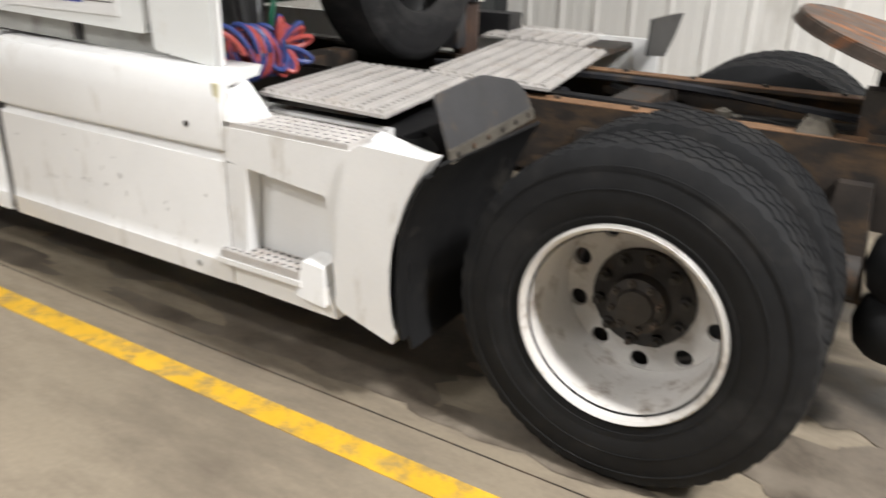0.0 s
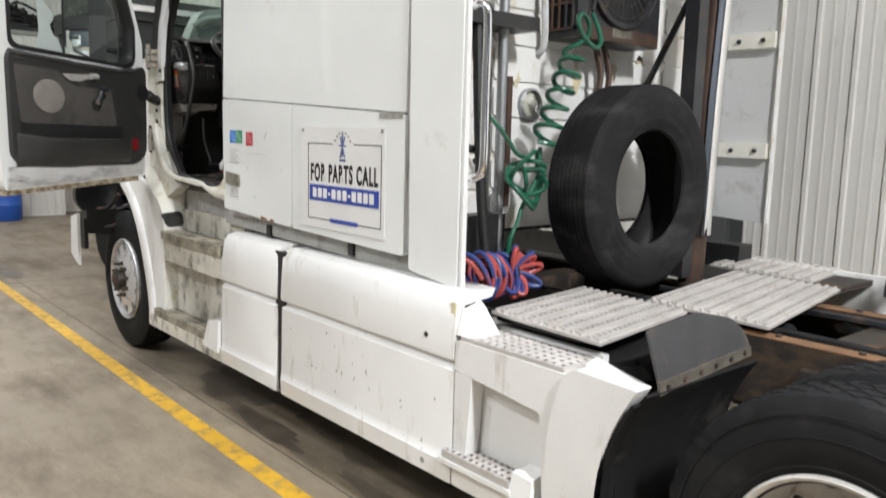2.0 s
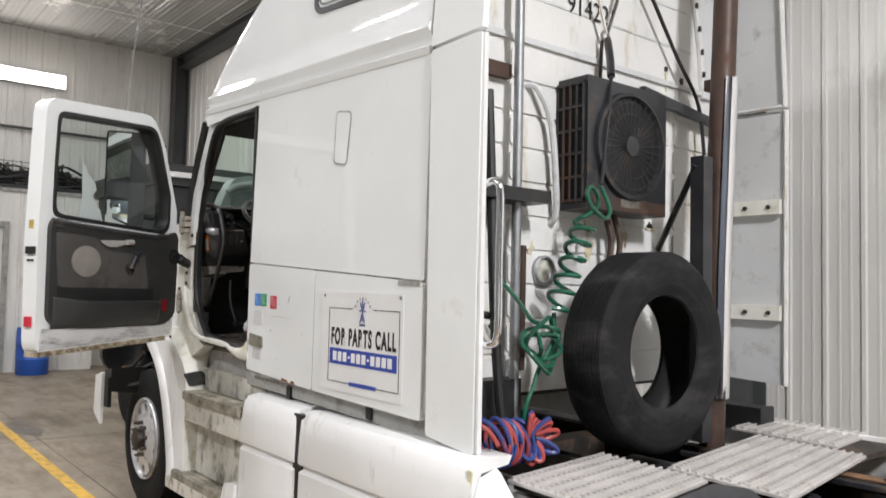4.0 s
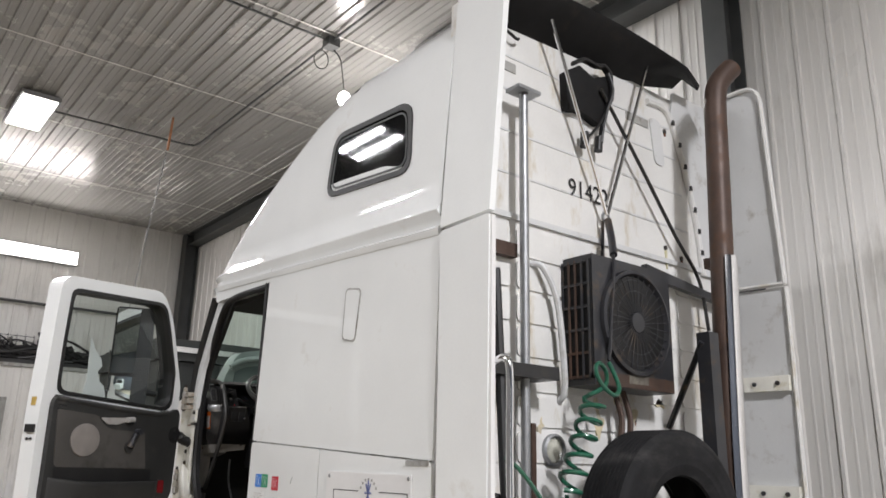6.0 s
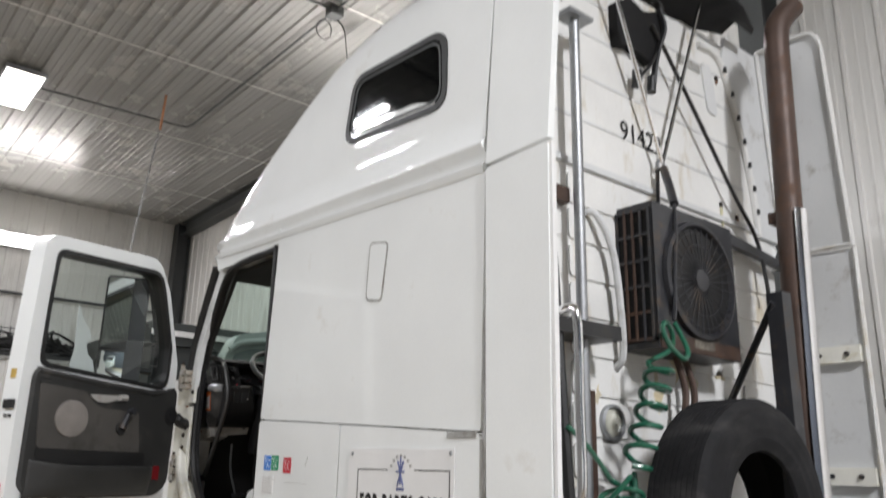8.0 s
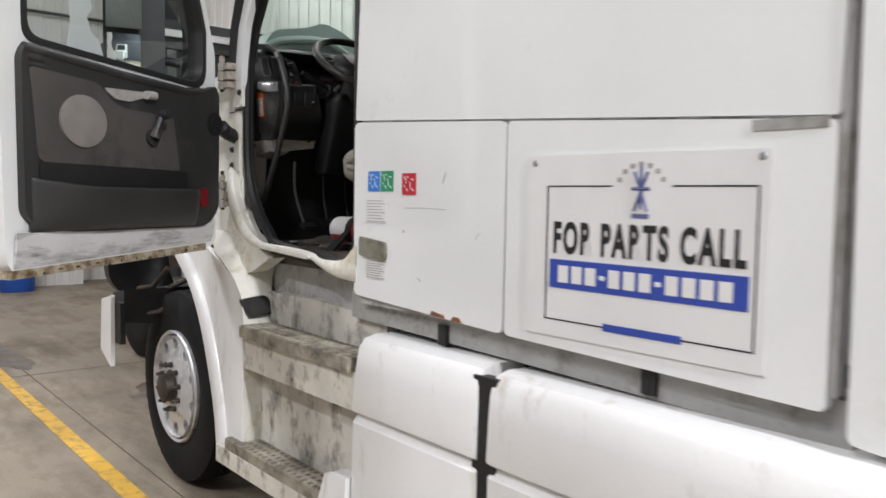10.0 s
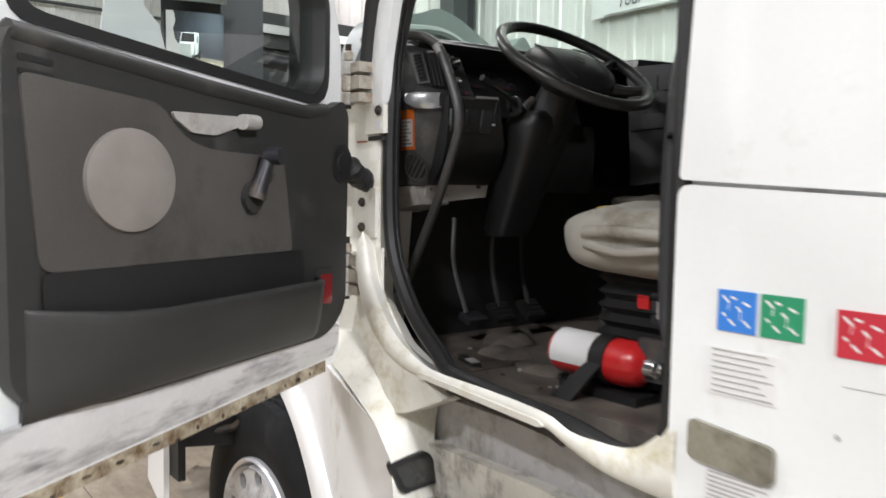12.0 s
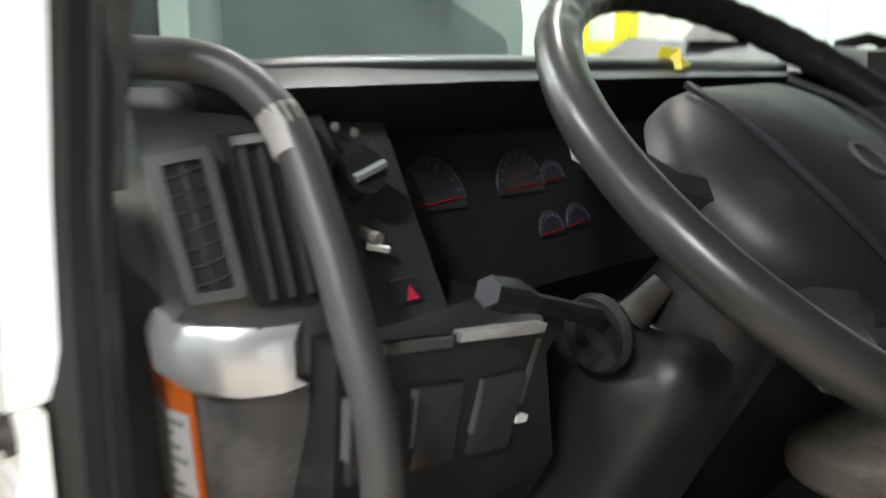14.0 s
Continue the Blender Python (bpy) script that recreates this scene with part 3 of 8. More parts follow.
t = thing("conduit", "grey electrical conduit run with a junction box under the ceiling", "conduit")
part("pipe", tube([(-7.5, 4.08, 6.99), (-11.8, 4.08, 6.99), (-11.95, 4.05, 6.99), (-12.0, 3.9, 6.99), (-12.1, 1.9, 6.99)], 0.016, 8), STRUCT, t)
part("pipe", tube([(-7.5, 4.05, 6.99), (-7.5, -3.0, 6.99)], 0.016, 8), STRUCT, t)
part("pipe", tube([(-7.45, 4.08, 6.99), (-5.0, 4.08, 6.99), (0.5, 4.08, 6.99)], 0.016, 8), STRUCT, t)
part("junction_box", box(-7.58, -7.42, 4.0, 4.16, 6.9, 7.02, 0.008), STRUCT, t)
part("cable_loop", tube([(-7.55 + 0.02 * math.sin(6.28 * i / 16), 3.98 + 0.09 * math.sin(6.28 * i / 16), 6.72 + 0.13 * math.cos(6.28 * i / 16)) for i in range(16)], 0.007, 6, True), BLACK, t)

t = thing("pull_chain", "thin pull chain with a copper-coloured rod hanging from the ceiling", "pull chain")
part("rod", tube([(-11.1, 3.38, 7.0), (-11.12, 3.36, 6.45)], 0.018, 8), COPPER, t)
bm = bmesh.new()
for i in range(60):
    z = 6.42 - i * 0.042
    w = Vector((0.012, 0, 0)) if i % 2 else Vector((0, 0.012, 0))
    c = Vector((-11.13 - 0.004 * i, 3.35 - 0.003 * i, z))
    add_tube(bm, [c + w * math.cos(a) + Vector((0, 0, 0.026)) * math.sin(a) for a in [k * 6.2832 / 8 for k in range(8)]], 0.0045, 5, True)
part("chain", bm, STEEL, t)

# ---------------------------------------------------------------- the far end
t = thing("office_room", "low white-panelled room built against the far wall", "room", kind="structure")
part("wall", liner(-7.9, 4.35, 0, 3.55, lambda u, q, h: (-16.95 + q, u, h), 0.4), PANEL, t, smooth=0)
part("wall", box(-17.55, -17.02, 4.29, 4.35, 0, 3.5, 0), PANEL, t)
part("roof", box(-17.55, -16.9, -7.9, 4.4, 3.552, 3.62, 0.004), GREYTRIM, t)
part("door_frame", box(-16.92, -16.86, 2.62, 2.72, 0, 2.95, 0.004), GREYTRIM, t)
part("door_frame", box(-16.92, -16.86, 1.55, 1.65, 0, 2.95, 0.004), GREYTRIM, t)
part("door_frame", box(-16.92, -16.86, 1.651, 2.619, 2.85, 2.95, 0.004), GREYTRIM, t)

rnd = random.Random(4)
t = thing("cable_pile", "tangled dark cables and wire mesh on the low room", "cables")
for k in range(110):
    y0 = rnd.uniform(0.6, 3.9)
    pts = [(-17.2 + rnd.uniform(-0.25, 0.25), y0 + rnd.uniform(-0.5, 0.6) * i / 2, 3.64 + abs(rnd.gauss(0.18, 0.16))) for i in range(5)]
    part("cable", tube(soft_path(pts, 4), rnd.uniform(0.016, 0.034), 5), BLACK, t)
bm = bmesh.new()
for i in range(13):
    add_tube(bm, [(-17.28, 1.2 + i * 0.16, 3.63), (-17.36, 1.2 + i * 0.16, 4.25)], 0.007, 4)
for i in range(6):
    add_tube(bm, [(-17.28 - i * 0.015, 1.2, 3.66 + i * 0.11), (-17.28 - i * 0.015, 3.12, 3.66 + i * 0.11)], 0.007, 4)
part("wire_mesh", bm, STRUCT, t)
part("plank", box(-17.4, -16.95, 0.3, 4.2, 3.622, 3.70, 0.01), BLACK, t)

t = thing("wall_rail", "thin grey pipe rail along the far wall", "pipe rail")
part("pipe", tube([(FARX + 0.14, -6, 4.93), (FARX + 0.14, 5.9, 4.93)], 0.03, 8), STRUCT, t)
for y in (-4, -1, 2, 5):
    part("bracket", box(FARX, FARX + 0.13, y - 0.02, y + 0.02, 4.9, 4.96, 0.003), STRUCT, t)

t = thing("drum", "blue plastic drum standing on the floor", "drum")
part("body", lathe([(0, 0), (0, 0.27), (0.02, 0.285), (0.28, 0.29), (0.3, 0.3), (0.32, 0.29), (0.58, 0.29), (0.6, 0.3), (0.62, 0.29), (0.88, 0.285), (0.9, 0.27), (0.89, 0.25), (0.87, 0.0)], (-16.45, 3.15, 0.001), "z", 28), DRUM, t)
part("bung", lathe([(0, 0), (0, 0.03), (0.03, 0.03), (0.03, 0)], (-16.38, 3.05, 0.875), "z", 12), BLACK, t)

# a dark dump trailer parked across the end of the bay
t = thing("dump_trailer", "dark dump trailer with a bright top rail parked beyond the truck", "trailer")
part("body", box(-10.9, -8.62, 2.78, 4.90, 1.25, 2.94, 0.03), DARKBODY, t)
part("top_rail", box(-10.95, -8.57, 2.74, 4.94, 2.945, 3.19, 0.02), DARKBODY, t)
part("trim_strip", box(-8.565, -8.54, 2.74, 4.94, 3.04, 3.10, 0.006), CHROME, t, "bright metal strip")
for y in (2.82, 3.5, 4.2, 4.8):
    part("side_post", box(-8.615, -8.57, y, y + 0.08, 1.3, 2.93, 0.008), STRUCT, t)
part("frame", box(-10.8, -8.7, 3.0, 4.7, 1.0, 1.24, 0.01), CHASSIS, t)
for y in (3.1, 4.6):
    w = part("wheel", lathe([(-0.14, 0.0), (-0.14, 0.3), (-0.13, 0.46), (-0.1, 0.5), (0.1, 0.5), (0.13, 0.46), (0.14, 0.3), (0.14, 0)], (-9.9, y, 0.5), "y", 32), RUBBER, t)

# writing on the side wall
t = thing("wall_sign", "white banner with dark italic lettering on the ribbed wall", "sign")
part("board", box(-8.35, -5.9, 6.225, 6.245, 3.56, 4.25, 0.004), PAPER, t)
words("Your", 0.19, pose(-7.92, 6.221, 3.68, 90, 0, 0), STRUCT, t, width=0.27, shear=0.25)
words("Truck", 0.19, pose(-7.57, 6.221, 3.68, 90, 0, 0), STRUCT, t, width=0.32, shear=0.25)
part("text_bar", box(-7.36, -6.9, 6.219, 6.224, 3.63, 3.74, 0), STRUCT, t)
part("border", box(-8.2, -5.95, 6.219, 6.224, 3.565, 3.58, 0), GREYTRIM, t)

t = thing("guard_stand", "yellow painted steel stand against the wall", "guard stand")
for x in (-8.15, -7.78):
    part("post", box(x - 0.05, x + 0.05, 6.0, 6.1, 0, 3.02, 0.006), YPOST, t)
part("crossbar", box(-8.1, -7.83, 6.02, 6.08, 2.5, 2.58, 0.005), YPOST, t)
part("crossbar", box(-8.1, -7.83, 6.02, 6.08, 1.0, 1.08, 0.005), YPOST, t)

# ---------------------------------------------------------------- the truck
truck = thing("semi_truck", "white sleeper-cab semi truck for parts, hood tilted, driver's door open", "truck")
SY = 1.965          # the sleeper's near side
KY = 1.88           # the skirts' near side
MID = 3.15


# --- sleeper side panels
part("sleeper_body", box(-4.30, -2.50, SY + 0.014, SY + 0.06, 1.27, 2.98, 0.004), FADED, truck, "dull gaps between the side panels")
part("side_panel", prism(round_poly([(-4.318, 1.972), (-2.512, 1.866), (-2.492, 2.905), (-4.262, 3.03)], 0.012), "y", SY, SY + 0.03, 0.004), WHITE, truck, "white upper sleeper side panel")
lower = part("luggage_hatch", prism(round_poly([(-4.318, 1.303), (-3.492, 1.264), (-3.489, 1.917), (-4.318, 1.964)], 0.03), "y", SY - 0.004, SY + 0.026, 0.006), WHITE, truck, "white lower luggage door")
hatch = part("luggage_hatch", prism(round_poly([(-3.483, 1.264), (-2.512, 1.238), (-2.512, 1.858), (-3.483, 1.916)], 0.02), "y", SY - 0.004, SY + 0.026, 0.006), WHITE, truck, "white lower luggage door with the sign on it")
part("latch_recess", box(-2.70, -2.53, SY - 0.008, SY - 0.003, 1.842, 1.866, 0.002), GREYTRIM, hatch)
part("paddle_handle", prism(round_poly([(-4.268, 1.458), (-4.10, 1.448), (-4.10, 1.515), (-4.268, 1.532)], 0.015), "y", SY - 0.016, SY - 0.003, 0.005), PADDLE, lower, "dull oily metal paddle handle")
part("rust_edge", prism([(-3.84, 1.281), (-3.79, 1.278), (-3.765, 1.2775), (-3.77, 1.288), (-3.81, 1.292), (-3.835, 1.296)], "y", SY - 0.006, SY - 0.003, 0), RUSTY, lower)
part("rust_edge", prism([(-3.735, 1.2765), (-3.68, 1.2735), (-3.69, 1.288), (-3.72, 1.29)], "y", SY - 0.006, SY - 0.003, 0), RUSTY, lower)
part("vent_hatch", ring_band(round_poly([(-3.319, 2.494), (-3.203, 2.472), (-3.167, 2.738), (-3.304, 2.762)], 0.03), round_poly([(-3.329, 2.485), (-3.194, 2.461), (-3.156, 2.747), (-3.313, 2.772)], 0.034), lambda u, v, d: (u, SY - 0.003 + d, v), 0.01), GREYTRIM, truck, "outlined side vent door")
part("vent_cover", prism(round_poly([(-3.319, 2.494), (-3.203, 2.472), (-3.167, 2.738), (-3.304, 2.762)], 0.03), "y", SY - 0.004, SY + 0.01, 0.003), WHITE, truck)
part("body_rail", prism([(-4.40, 1.20), (-2.47, 1.15), (-2.47, 1.26), (-4.40, 1.33)], "y", SY + 0.045, SY + 0.16, 0.004), GREYTRIM, truck, "dull grey lower body rail")
for x in (-3.82, -2.98):
    part("hinge", box(x - 0.022, x + 0.022, SY + 0.03, SY + 0.06, 1.175, 1.245, 0.005), BLACK, truck)

# --- side extenders behind the sleeper
part("side_extender", prism(round_poly([(-2.462, 1.186), (-2.145, 1.152), (-2.135, 2.918), (-2.478, 2.908)], 0.02), "y", SY - 0.012, SY + 0.022, 0.008, 3), WHITE, truck, "white lower side extender")
bm = bmesh.new()
add_hex(bm, [(-2.478, SY - 0.012, 2.925), (-2.135, SY - 0.012, 2.935), (-2.135, SY + 0.022, 2.935), (-2.478, SY + 0.022, 2.925),
             (-2.505, SY + 0.10, 4.33), (-2.135, SY + 0.10, 4.33), (-2.135, SY + 0.134, 4.33), (-2.505, SY + 0.134, 4.33)])
part("side_extender", bevel(bm, 0.008, 3), WHITE, truck, "white upper side extender")
part("edge_rubber", box(-2.137, -2.122, SY - 0.006, SY + 0.016, 1.16, 2.91, 0.004), PAPER, truck)


# --- roof fairing over cab and sleeper
def roof_loop(z, front, inset, rad, n=8):
    """The plan outline of the roof at one height."""
    y0, y1 = SY - 0.004 + inset, 4.335 - inset
    pts = [(-2.50, y0), (-3.0, y0), (-3.5, y0)]
    for k in range(n + 1):
        a = math.pi / 2 * k / n
        pts.append((front + rad - rad * math.sin(a), y0 + rad * 0.8 - rad * 0.8 * math.cos(a)))
    for k in range(1, 6):
        s = k / 6
        pts.append((front - 0.10 * math.sin(math.pi * s) * min(1, rad * 3), y0 + rad * 0.8 + (y1 - y0 - 1.6 * rad) * s))
    for k in range(n + 1):
        a = math.pi / 2 * (1 - k / n)
        pts.append((front + rad - rad * math.sin(a), y1 - rad * 0.8 + rad * 0.8 * math.cos(a)))
    pts += [(-3.5, y1), (-3.0, y1), (-2.50, y1)]
    out = []
    for x, y in pts:
        rise = 0.052 * (-x - 2.5) * max(0, 1 - (z - 2.93) / 0.9)
        out.append((min(x, -2.5), y, z + rise))
    return out


loops = [roof_loop(z, f, i, r) for z, f, i, r in (
    (2.90, -5.46, 0.0, 0.42), (2.935, -5.48, -0.008, 0.42), (2.948, -5.475, 0.012, 0.42), (2.988, -5.46, 0.014, 0.42), (3.020, -5.45, -0.014, 0.42), (3.034, -5.44, -0.013, 0.42), (3.060, -5.42, 0.012, 0.42), (3.2, -5.30, 0.018, 0.42), (3.4, -5.10, 0.030, 0.42), (3.6, -4.83, 0.044, 0.4),
    (3.8, -4.50, 0.057, 0.4), (3.95, -4.20, 0.075, 0.38), (4.07, -3.93, 0.12, 0.34), (4.15, -3.68, 0.17, 0.3), (4.205, -3.45, 0.25, 0.22), (4.235, -3.30, 0.36, 0.12))]
part("roof_fairing", add_skin(bmesh.new(), loops), WHITE, truck, "tall white rounded roof fairing", smooth=50)


def on_side(u, v, d):
    """A point on the leaning side of the roof fairing; d counts inward."""
    lean = 0.018 + (v - 3.05) * 0.055
    return (u, SY - 0.004 + max(0.012, lean) + d, v)


win = [(-3.645, 3.377), (-2.77, 3.30), (-2.81, 3.735), (-3.61, 3.79)]
mid_in, mid_out = round_poly([(-3.61, 3.408), (-2.803, 3.336), (-2.842, 3.702), (-3.578, 3.756)], 0.09), round_poly(win, 0.115)
w = part("sleeper_window", ring_band(mid_in, mid_out, lambda u, v, d: on_side(u, v, -0.016 + d), 0.03), SEAL, truck, "black-framed tinted sleeper window")
bm = bmesh.new()
bm.faces.new([bm.verts.new(on_side(p[0], p[1], -0.008)) for p in mid_in])
bmesh.ops.solidify(bm, geom=bm.faces[:], thickness=0.004)
part("pane", bm, TINT, w, "dark tinted glass", smooth=20)
sash_in, sash_out = round_poly([(-3.588, 3.432), (-2.826, 3.362), (-2.863, 3.680), (-3.558, 3.732)], 0.075), round_poly([(-3.597, 3.422), (-2.816, 3.351), (-2.854, 3.690), (-3.566, 3.742)], 0.082)
part("sash", ring_band(sash_in, sash_out, lambda u, v, d: on_side(u, v, -0.013 + d), 0.004), STRUCT, w, "thin grey inner bead")

# --- the sleeper's rear wall
back = part("rear_wall", box(-2.56, -2.494, 2.06, 4.24, 1.33, 4.20, 0.004), REAR, truck, "stained white sleeper rear wall")
zr = [1.36, 1.53, 1.70, 1.87, 2.04, 2.21, 2.38, 2.55, 2.72, 2.89]
for i, z in enumerate(zr):
    for y0, y1 in ((2.06, 2.42), (2.46, 3.78), (3.82, 4.25)):
        part("stamping", prism(round_poly([(y0, z), (y1, z), (y1, z + 0.145), (y0, z + 0.145)], 0.03), "x", -2.497, -2.484, 0.006), REAR, back)
part("ridge", box(-2.503, -2.475, 2.05, 4.27, 3.075, 3.105, 0.01), FAIRING, back)
for i, z in enumerate((3.32, 3.56, 3.80, 4.0)):
    part("stamping", box(-2.497, -2.490, 2.1, 4.0 - 0.05 * i, z, z + 0.012, 0.003), FAIRING, back)
part("stamping", prism(round_poly([(3.68, 3.72), (3.78, 3.72), (3.75, 4.03), (3.64, 4.03)], 0.04), "x", -2.497, -2.485, 0.006), FAIRING, back)
for y, z in ((2.35, 3.95), (3.52, 3.98)):
    part("roof_vent", box(-2.497, -2.488, y - 0.11, y + 0.11, z - 0.035, z + 0.02, 0.004), GREYTRIM, back)
words("91422", 0.15, pose(-2.488, 3.035, 3.36, 90, 0, 90), INK, back, "fleet_marking", width=0.335)
edge = [(3.62, 4.13), (3.76, 4.14), (3.85, 4.09), (3.935, 3.90), (4.014, 3.66), (4.082, 3.38), (4.108, 3.17), (4.12, 3.06)]
part("edge_trim", tube(soft_path([(-2.485, y, z) for y, z in edge]), 0.022, 8), REAR, back)
part("corner_fairing", prism(edge[2:] + [(4.33, 3.06), (4.33, 4.28), (3.9, 4.28)], "x", -2.4935, -2.472, 0.004), FAIRING, back, "grey-white corner panel beside the rear wall")
for k in range(7):
    z = 4.05 - 0.14 * k
    y = next(a[0] + (b[0] - a[0]) * (a[1] - z) / (a[1] - b[1]) for a, b in zip(edge[2:], edge[3:]) if b[1] <= z <= a[1])
    part("clip", box(-2.475, -2.458, y - 0.012, y + 0.008, z - 0.018, z + 0.014, 0.003), BLACK, back)
for y, z, h in ((2.135, 3.31, 0.13), (3.74, 3.16, 0.12), (3.80, 3.96, 0.02), (3.90, 3.12, 0.015), (2.16, 4.05, 0.02), (3.36, 2.10, 0.02), (2.56, 2.02, 0.03)):
    part("rust_spot", prism(round_poly([(y - 0.011, z), (y + 0.011, z), (y + 0.012, z + 0.03), (y - 0.012, z + 0.03)], 0.008, 3), "x", -2.4975, -2.4835, 0), CHASSIS, back)
    part("rust_streak", prism([(y - 0.008, z), (y + 0.009, z), (y + 0.004, z - h), (y - 0.003, z - h * 0.8)], "x", -2.4972, -2.4838, 0), STREAK if h > 0.1 else RUSTY, back)
for k, (y, z, w, h) in enumerate(((3.22, 2.24, 0.10, 0.13), (3.32, 2.14, 0.07, 0.10), (3.05, 2.10, 0.05, 0.12), (2.62, 2.05, 0.03, 0.05), (3.60, 2.22, 0.05, 0.06))):
    pts = [(y + w * (0.6 + 0.4 * math.sin(3 * a + k)) * math.cos(a), z + h * (0.6 + 0.4 * math.sin(2 * a + 2 * k)) * math.sin(a)) for a in [2 * math.pi * q / 22 for q in range(22)]]
    part("rust_stain", prism(pts, "x", -2.4968, -2.4832 - 0.0002 * k, 0), STAINY, back, "yellow-brown rust stain")
part("lower_brace", box(-2.49, -2.44, 2.06, 2.42, 2.86, 2.93, 0.006), STACK, back, "rusty brown brace")
part("crossbar", prism([(3.42, 2.93), (4.3, 2.86), (4.3, 2.90), (3.42, 3.0)], "x", -2.44, -2.40, 0.004), SATIN, truck, "black steel crossbar")
light = part("work_lamp", lathe([(0, 0.078), (0.025, 0.078), (0.03, 0.066), (0.018, 0.06)], (-2.489, 2.699, 1.933), "x", 32), STEEL, truck, "round work lamp in a metal bezel")
part("lens", lathe([(0.012, 0.062), (0.022, 0.05), (0.028, 0.0)], (-2.489, 2.699, 1.933), "x", 24), LENS, light)

# --- far side extender
bm = bmesh.new()
up = round_poly([(-2.46, 2.985), (-2.06, 2.975), (-2.07, 4.30), (-2.46, 4.30)], [0.01, 0.01, 0.12, 0.01])
add_skin(bm, [[(x, 4.342 - (z - 2.97) * 0.06 + d, z) for x, z in up] for d in (0, 0.03)])
ext = part("side_extender", bevel(bm, 0.005), FAIRING, truck, "white far-side upper extender seen from inside")
part("rim_flange", tube([(x, 4.33 - (z - 2.97) * 0.06, z) for x, z in up], 0.014, 6, True), REAR, ext)
ext = part("side_extender", prism([(-2.46, 1.32), (-2.06, 1.30), (-2.055, 2.955), (-2.46, 2.965)], "y", 4.342, 4.372, 0.006), FAIRING, truck, "white far-side lower extender seen from inside")
part("rim_flange", tube([(-2.06, 4.335, 1.30), (-2.055, 4.335, 2.955)], 0.014, 6), REAR, ext)
for z in (2.37, 1.73):
    part("bracket", box(-2.42, -2.08, 4.306, 4.341, z - 0.045, z + 0.045, 0.006), JAMB, ext, "pale steel bracket with two bolts")
    for x in (-2.30, -2.15):
        part("bolt", lathe([(0, 0.014), (-0.010, 0.013), (-0.012, 0.0)], (x, 4.306, z), "y", 10), SATIN, ext)

# --- roof spoiler, rods, camera box
bm = bmesh.new()
rows = []
for k in range(17):
    s = k / 16
    y = 2.12 + 1.86 * s
    arch = math.sin(math.pi * min(1, max(0, s))) ** 0.8
    z0 = 4.15 + 0.05 * min(1, s * 1.5) + 0.16 * max(0, s - 0.7) / 0.3
    z1 = 4.25 + 0.11 * arch + 0.05 * max(0, s - 0.8) / 0.2
    x1 = -2.24 - 0.03 * arch - 0.10 * max(0, s - 0.85) / 0.15
    rows.append([(-2.53, y, z0), (-2.42, y, z0 + 0.05), (x1, y, z1 - 0.03), (x1 + 0.02, y, z1), (-2.44, y, z0 + 0.12), (-2.55, y, z0 + 0.06)])
part("roof_spoiler", add_skin(bm, rows), LINER, truck, "black plastic roof spoiler", smooth=50)
part("stay_rod", tube([(-2.36, 2.585, 4.33), (-2.43, 3.11, 3.24)], 0.011, 8), CHROME, truck, "thin bright stay rod")
part("stay_rod", tube([(-2.36, 3.495, 4.335), (-2.43, 3.12, 3.24)], 0.011, 8), CHROME, truck, "thin bright stay rod")
part("camera_box", prism(round_poly([(2.82, 3.80), (2.92, 3.83), (3.10, 3.79), (3.235, 4.0), (3.235, 4.16), (3.05, 4.08), (2.93, 4.12), (2.81, 4.04)], 0.012), "x", -2.492, -2.44, 0.008), LINER, truck, "black plastic box under the spoiler")
part("cable", tube(soft_path([(-2.43, 3.17, 4.14), (-2.41, 3.18, 4.02), (-2.42, 3.13, 3.88), (-2.42, 3.09, 3.76), (-2.42, 3.07, 3.66)]), 0.012, 8, flat=1.6), BLACK, truck)
part("strap", tube(soft_path([(-2.43, 2.86, 4.10), (-2.41, 2.93, 4.14), (-2.41, 3.04, 4.14), (-2.42, 3.12, 4.17), (-2.43, 3.19, 4.14)]), 0.013, 8, flat=1.8), SEAL, truck)
part("cable", tube(soft_path([(-2.42, 3.12, 3.86), (-2.42, 3.06, 3.77), (-2.43, 3.0, 3.70), (-2.44, 2.96, 3.66)]), 0.009, 6), SEAL, truck)
part("plug", tube([(-2.44, 2.96, 3.70), (-2.44, 2.95, 3.61)], 0.026, 10), BLACK, truck)
part("plug", tube([(-2.43, 3.07, 3.70), (-2.43, 3.06, 3.61)], 0.024, 10), BLACK, truck)
part("cable", tube(soft_path([(-2.42, 3.09, 4.01), (-2.42, 3.16, 3.93), (-2.42, 3.441, 3.607), (-2.42, 3.746, 3.241), (-2.42, 3.97, 2.995), (-2.40, 4.01, 2.68)]), 0.011, 6), SEAL, truck)
part("roof_hook", tube(soft_path([(-2.48, 2.38, 4.15), (-2.45, 2.385, 4.115), (-2.45, 2.43, 4.10), (-2.46, 2.455, 4.115)]), 0.009, 6), BLACK, truck)
part("swivel_ring", tube([(-2.44 , 3.116 + 0.028 * math.cos(a), 3.225 + 0.028 * math.sin(a)) for a in [k * 6.2832 / 14 for k in range(14)]], 0.008, 6, True), STEEL, truck)
part("hose_spring", tube(soft_path([(-2.42, 3.11, 3.20), (-2.36, 3.06, 3.08), (-2.29, 2.985, 2.95)]), 0.021, 10), SATIN, truck, "black hose support spring")
part("hose_chain", tube(soft_path([(-2.29, 2.985, 2.95), (-2.265, 2.945, 2.80), (-2.26, 2.91, 2.60), (-2.25, 2.88, 2.44), (-2.245, 2.86, 2.37)]), 0.010, 6), SATIN, truck)
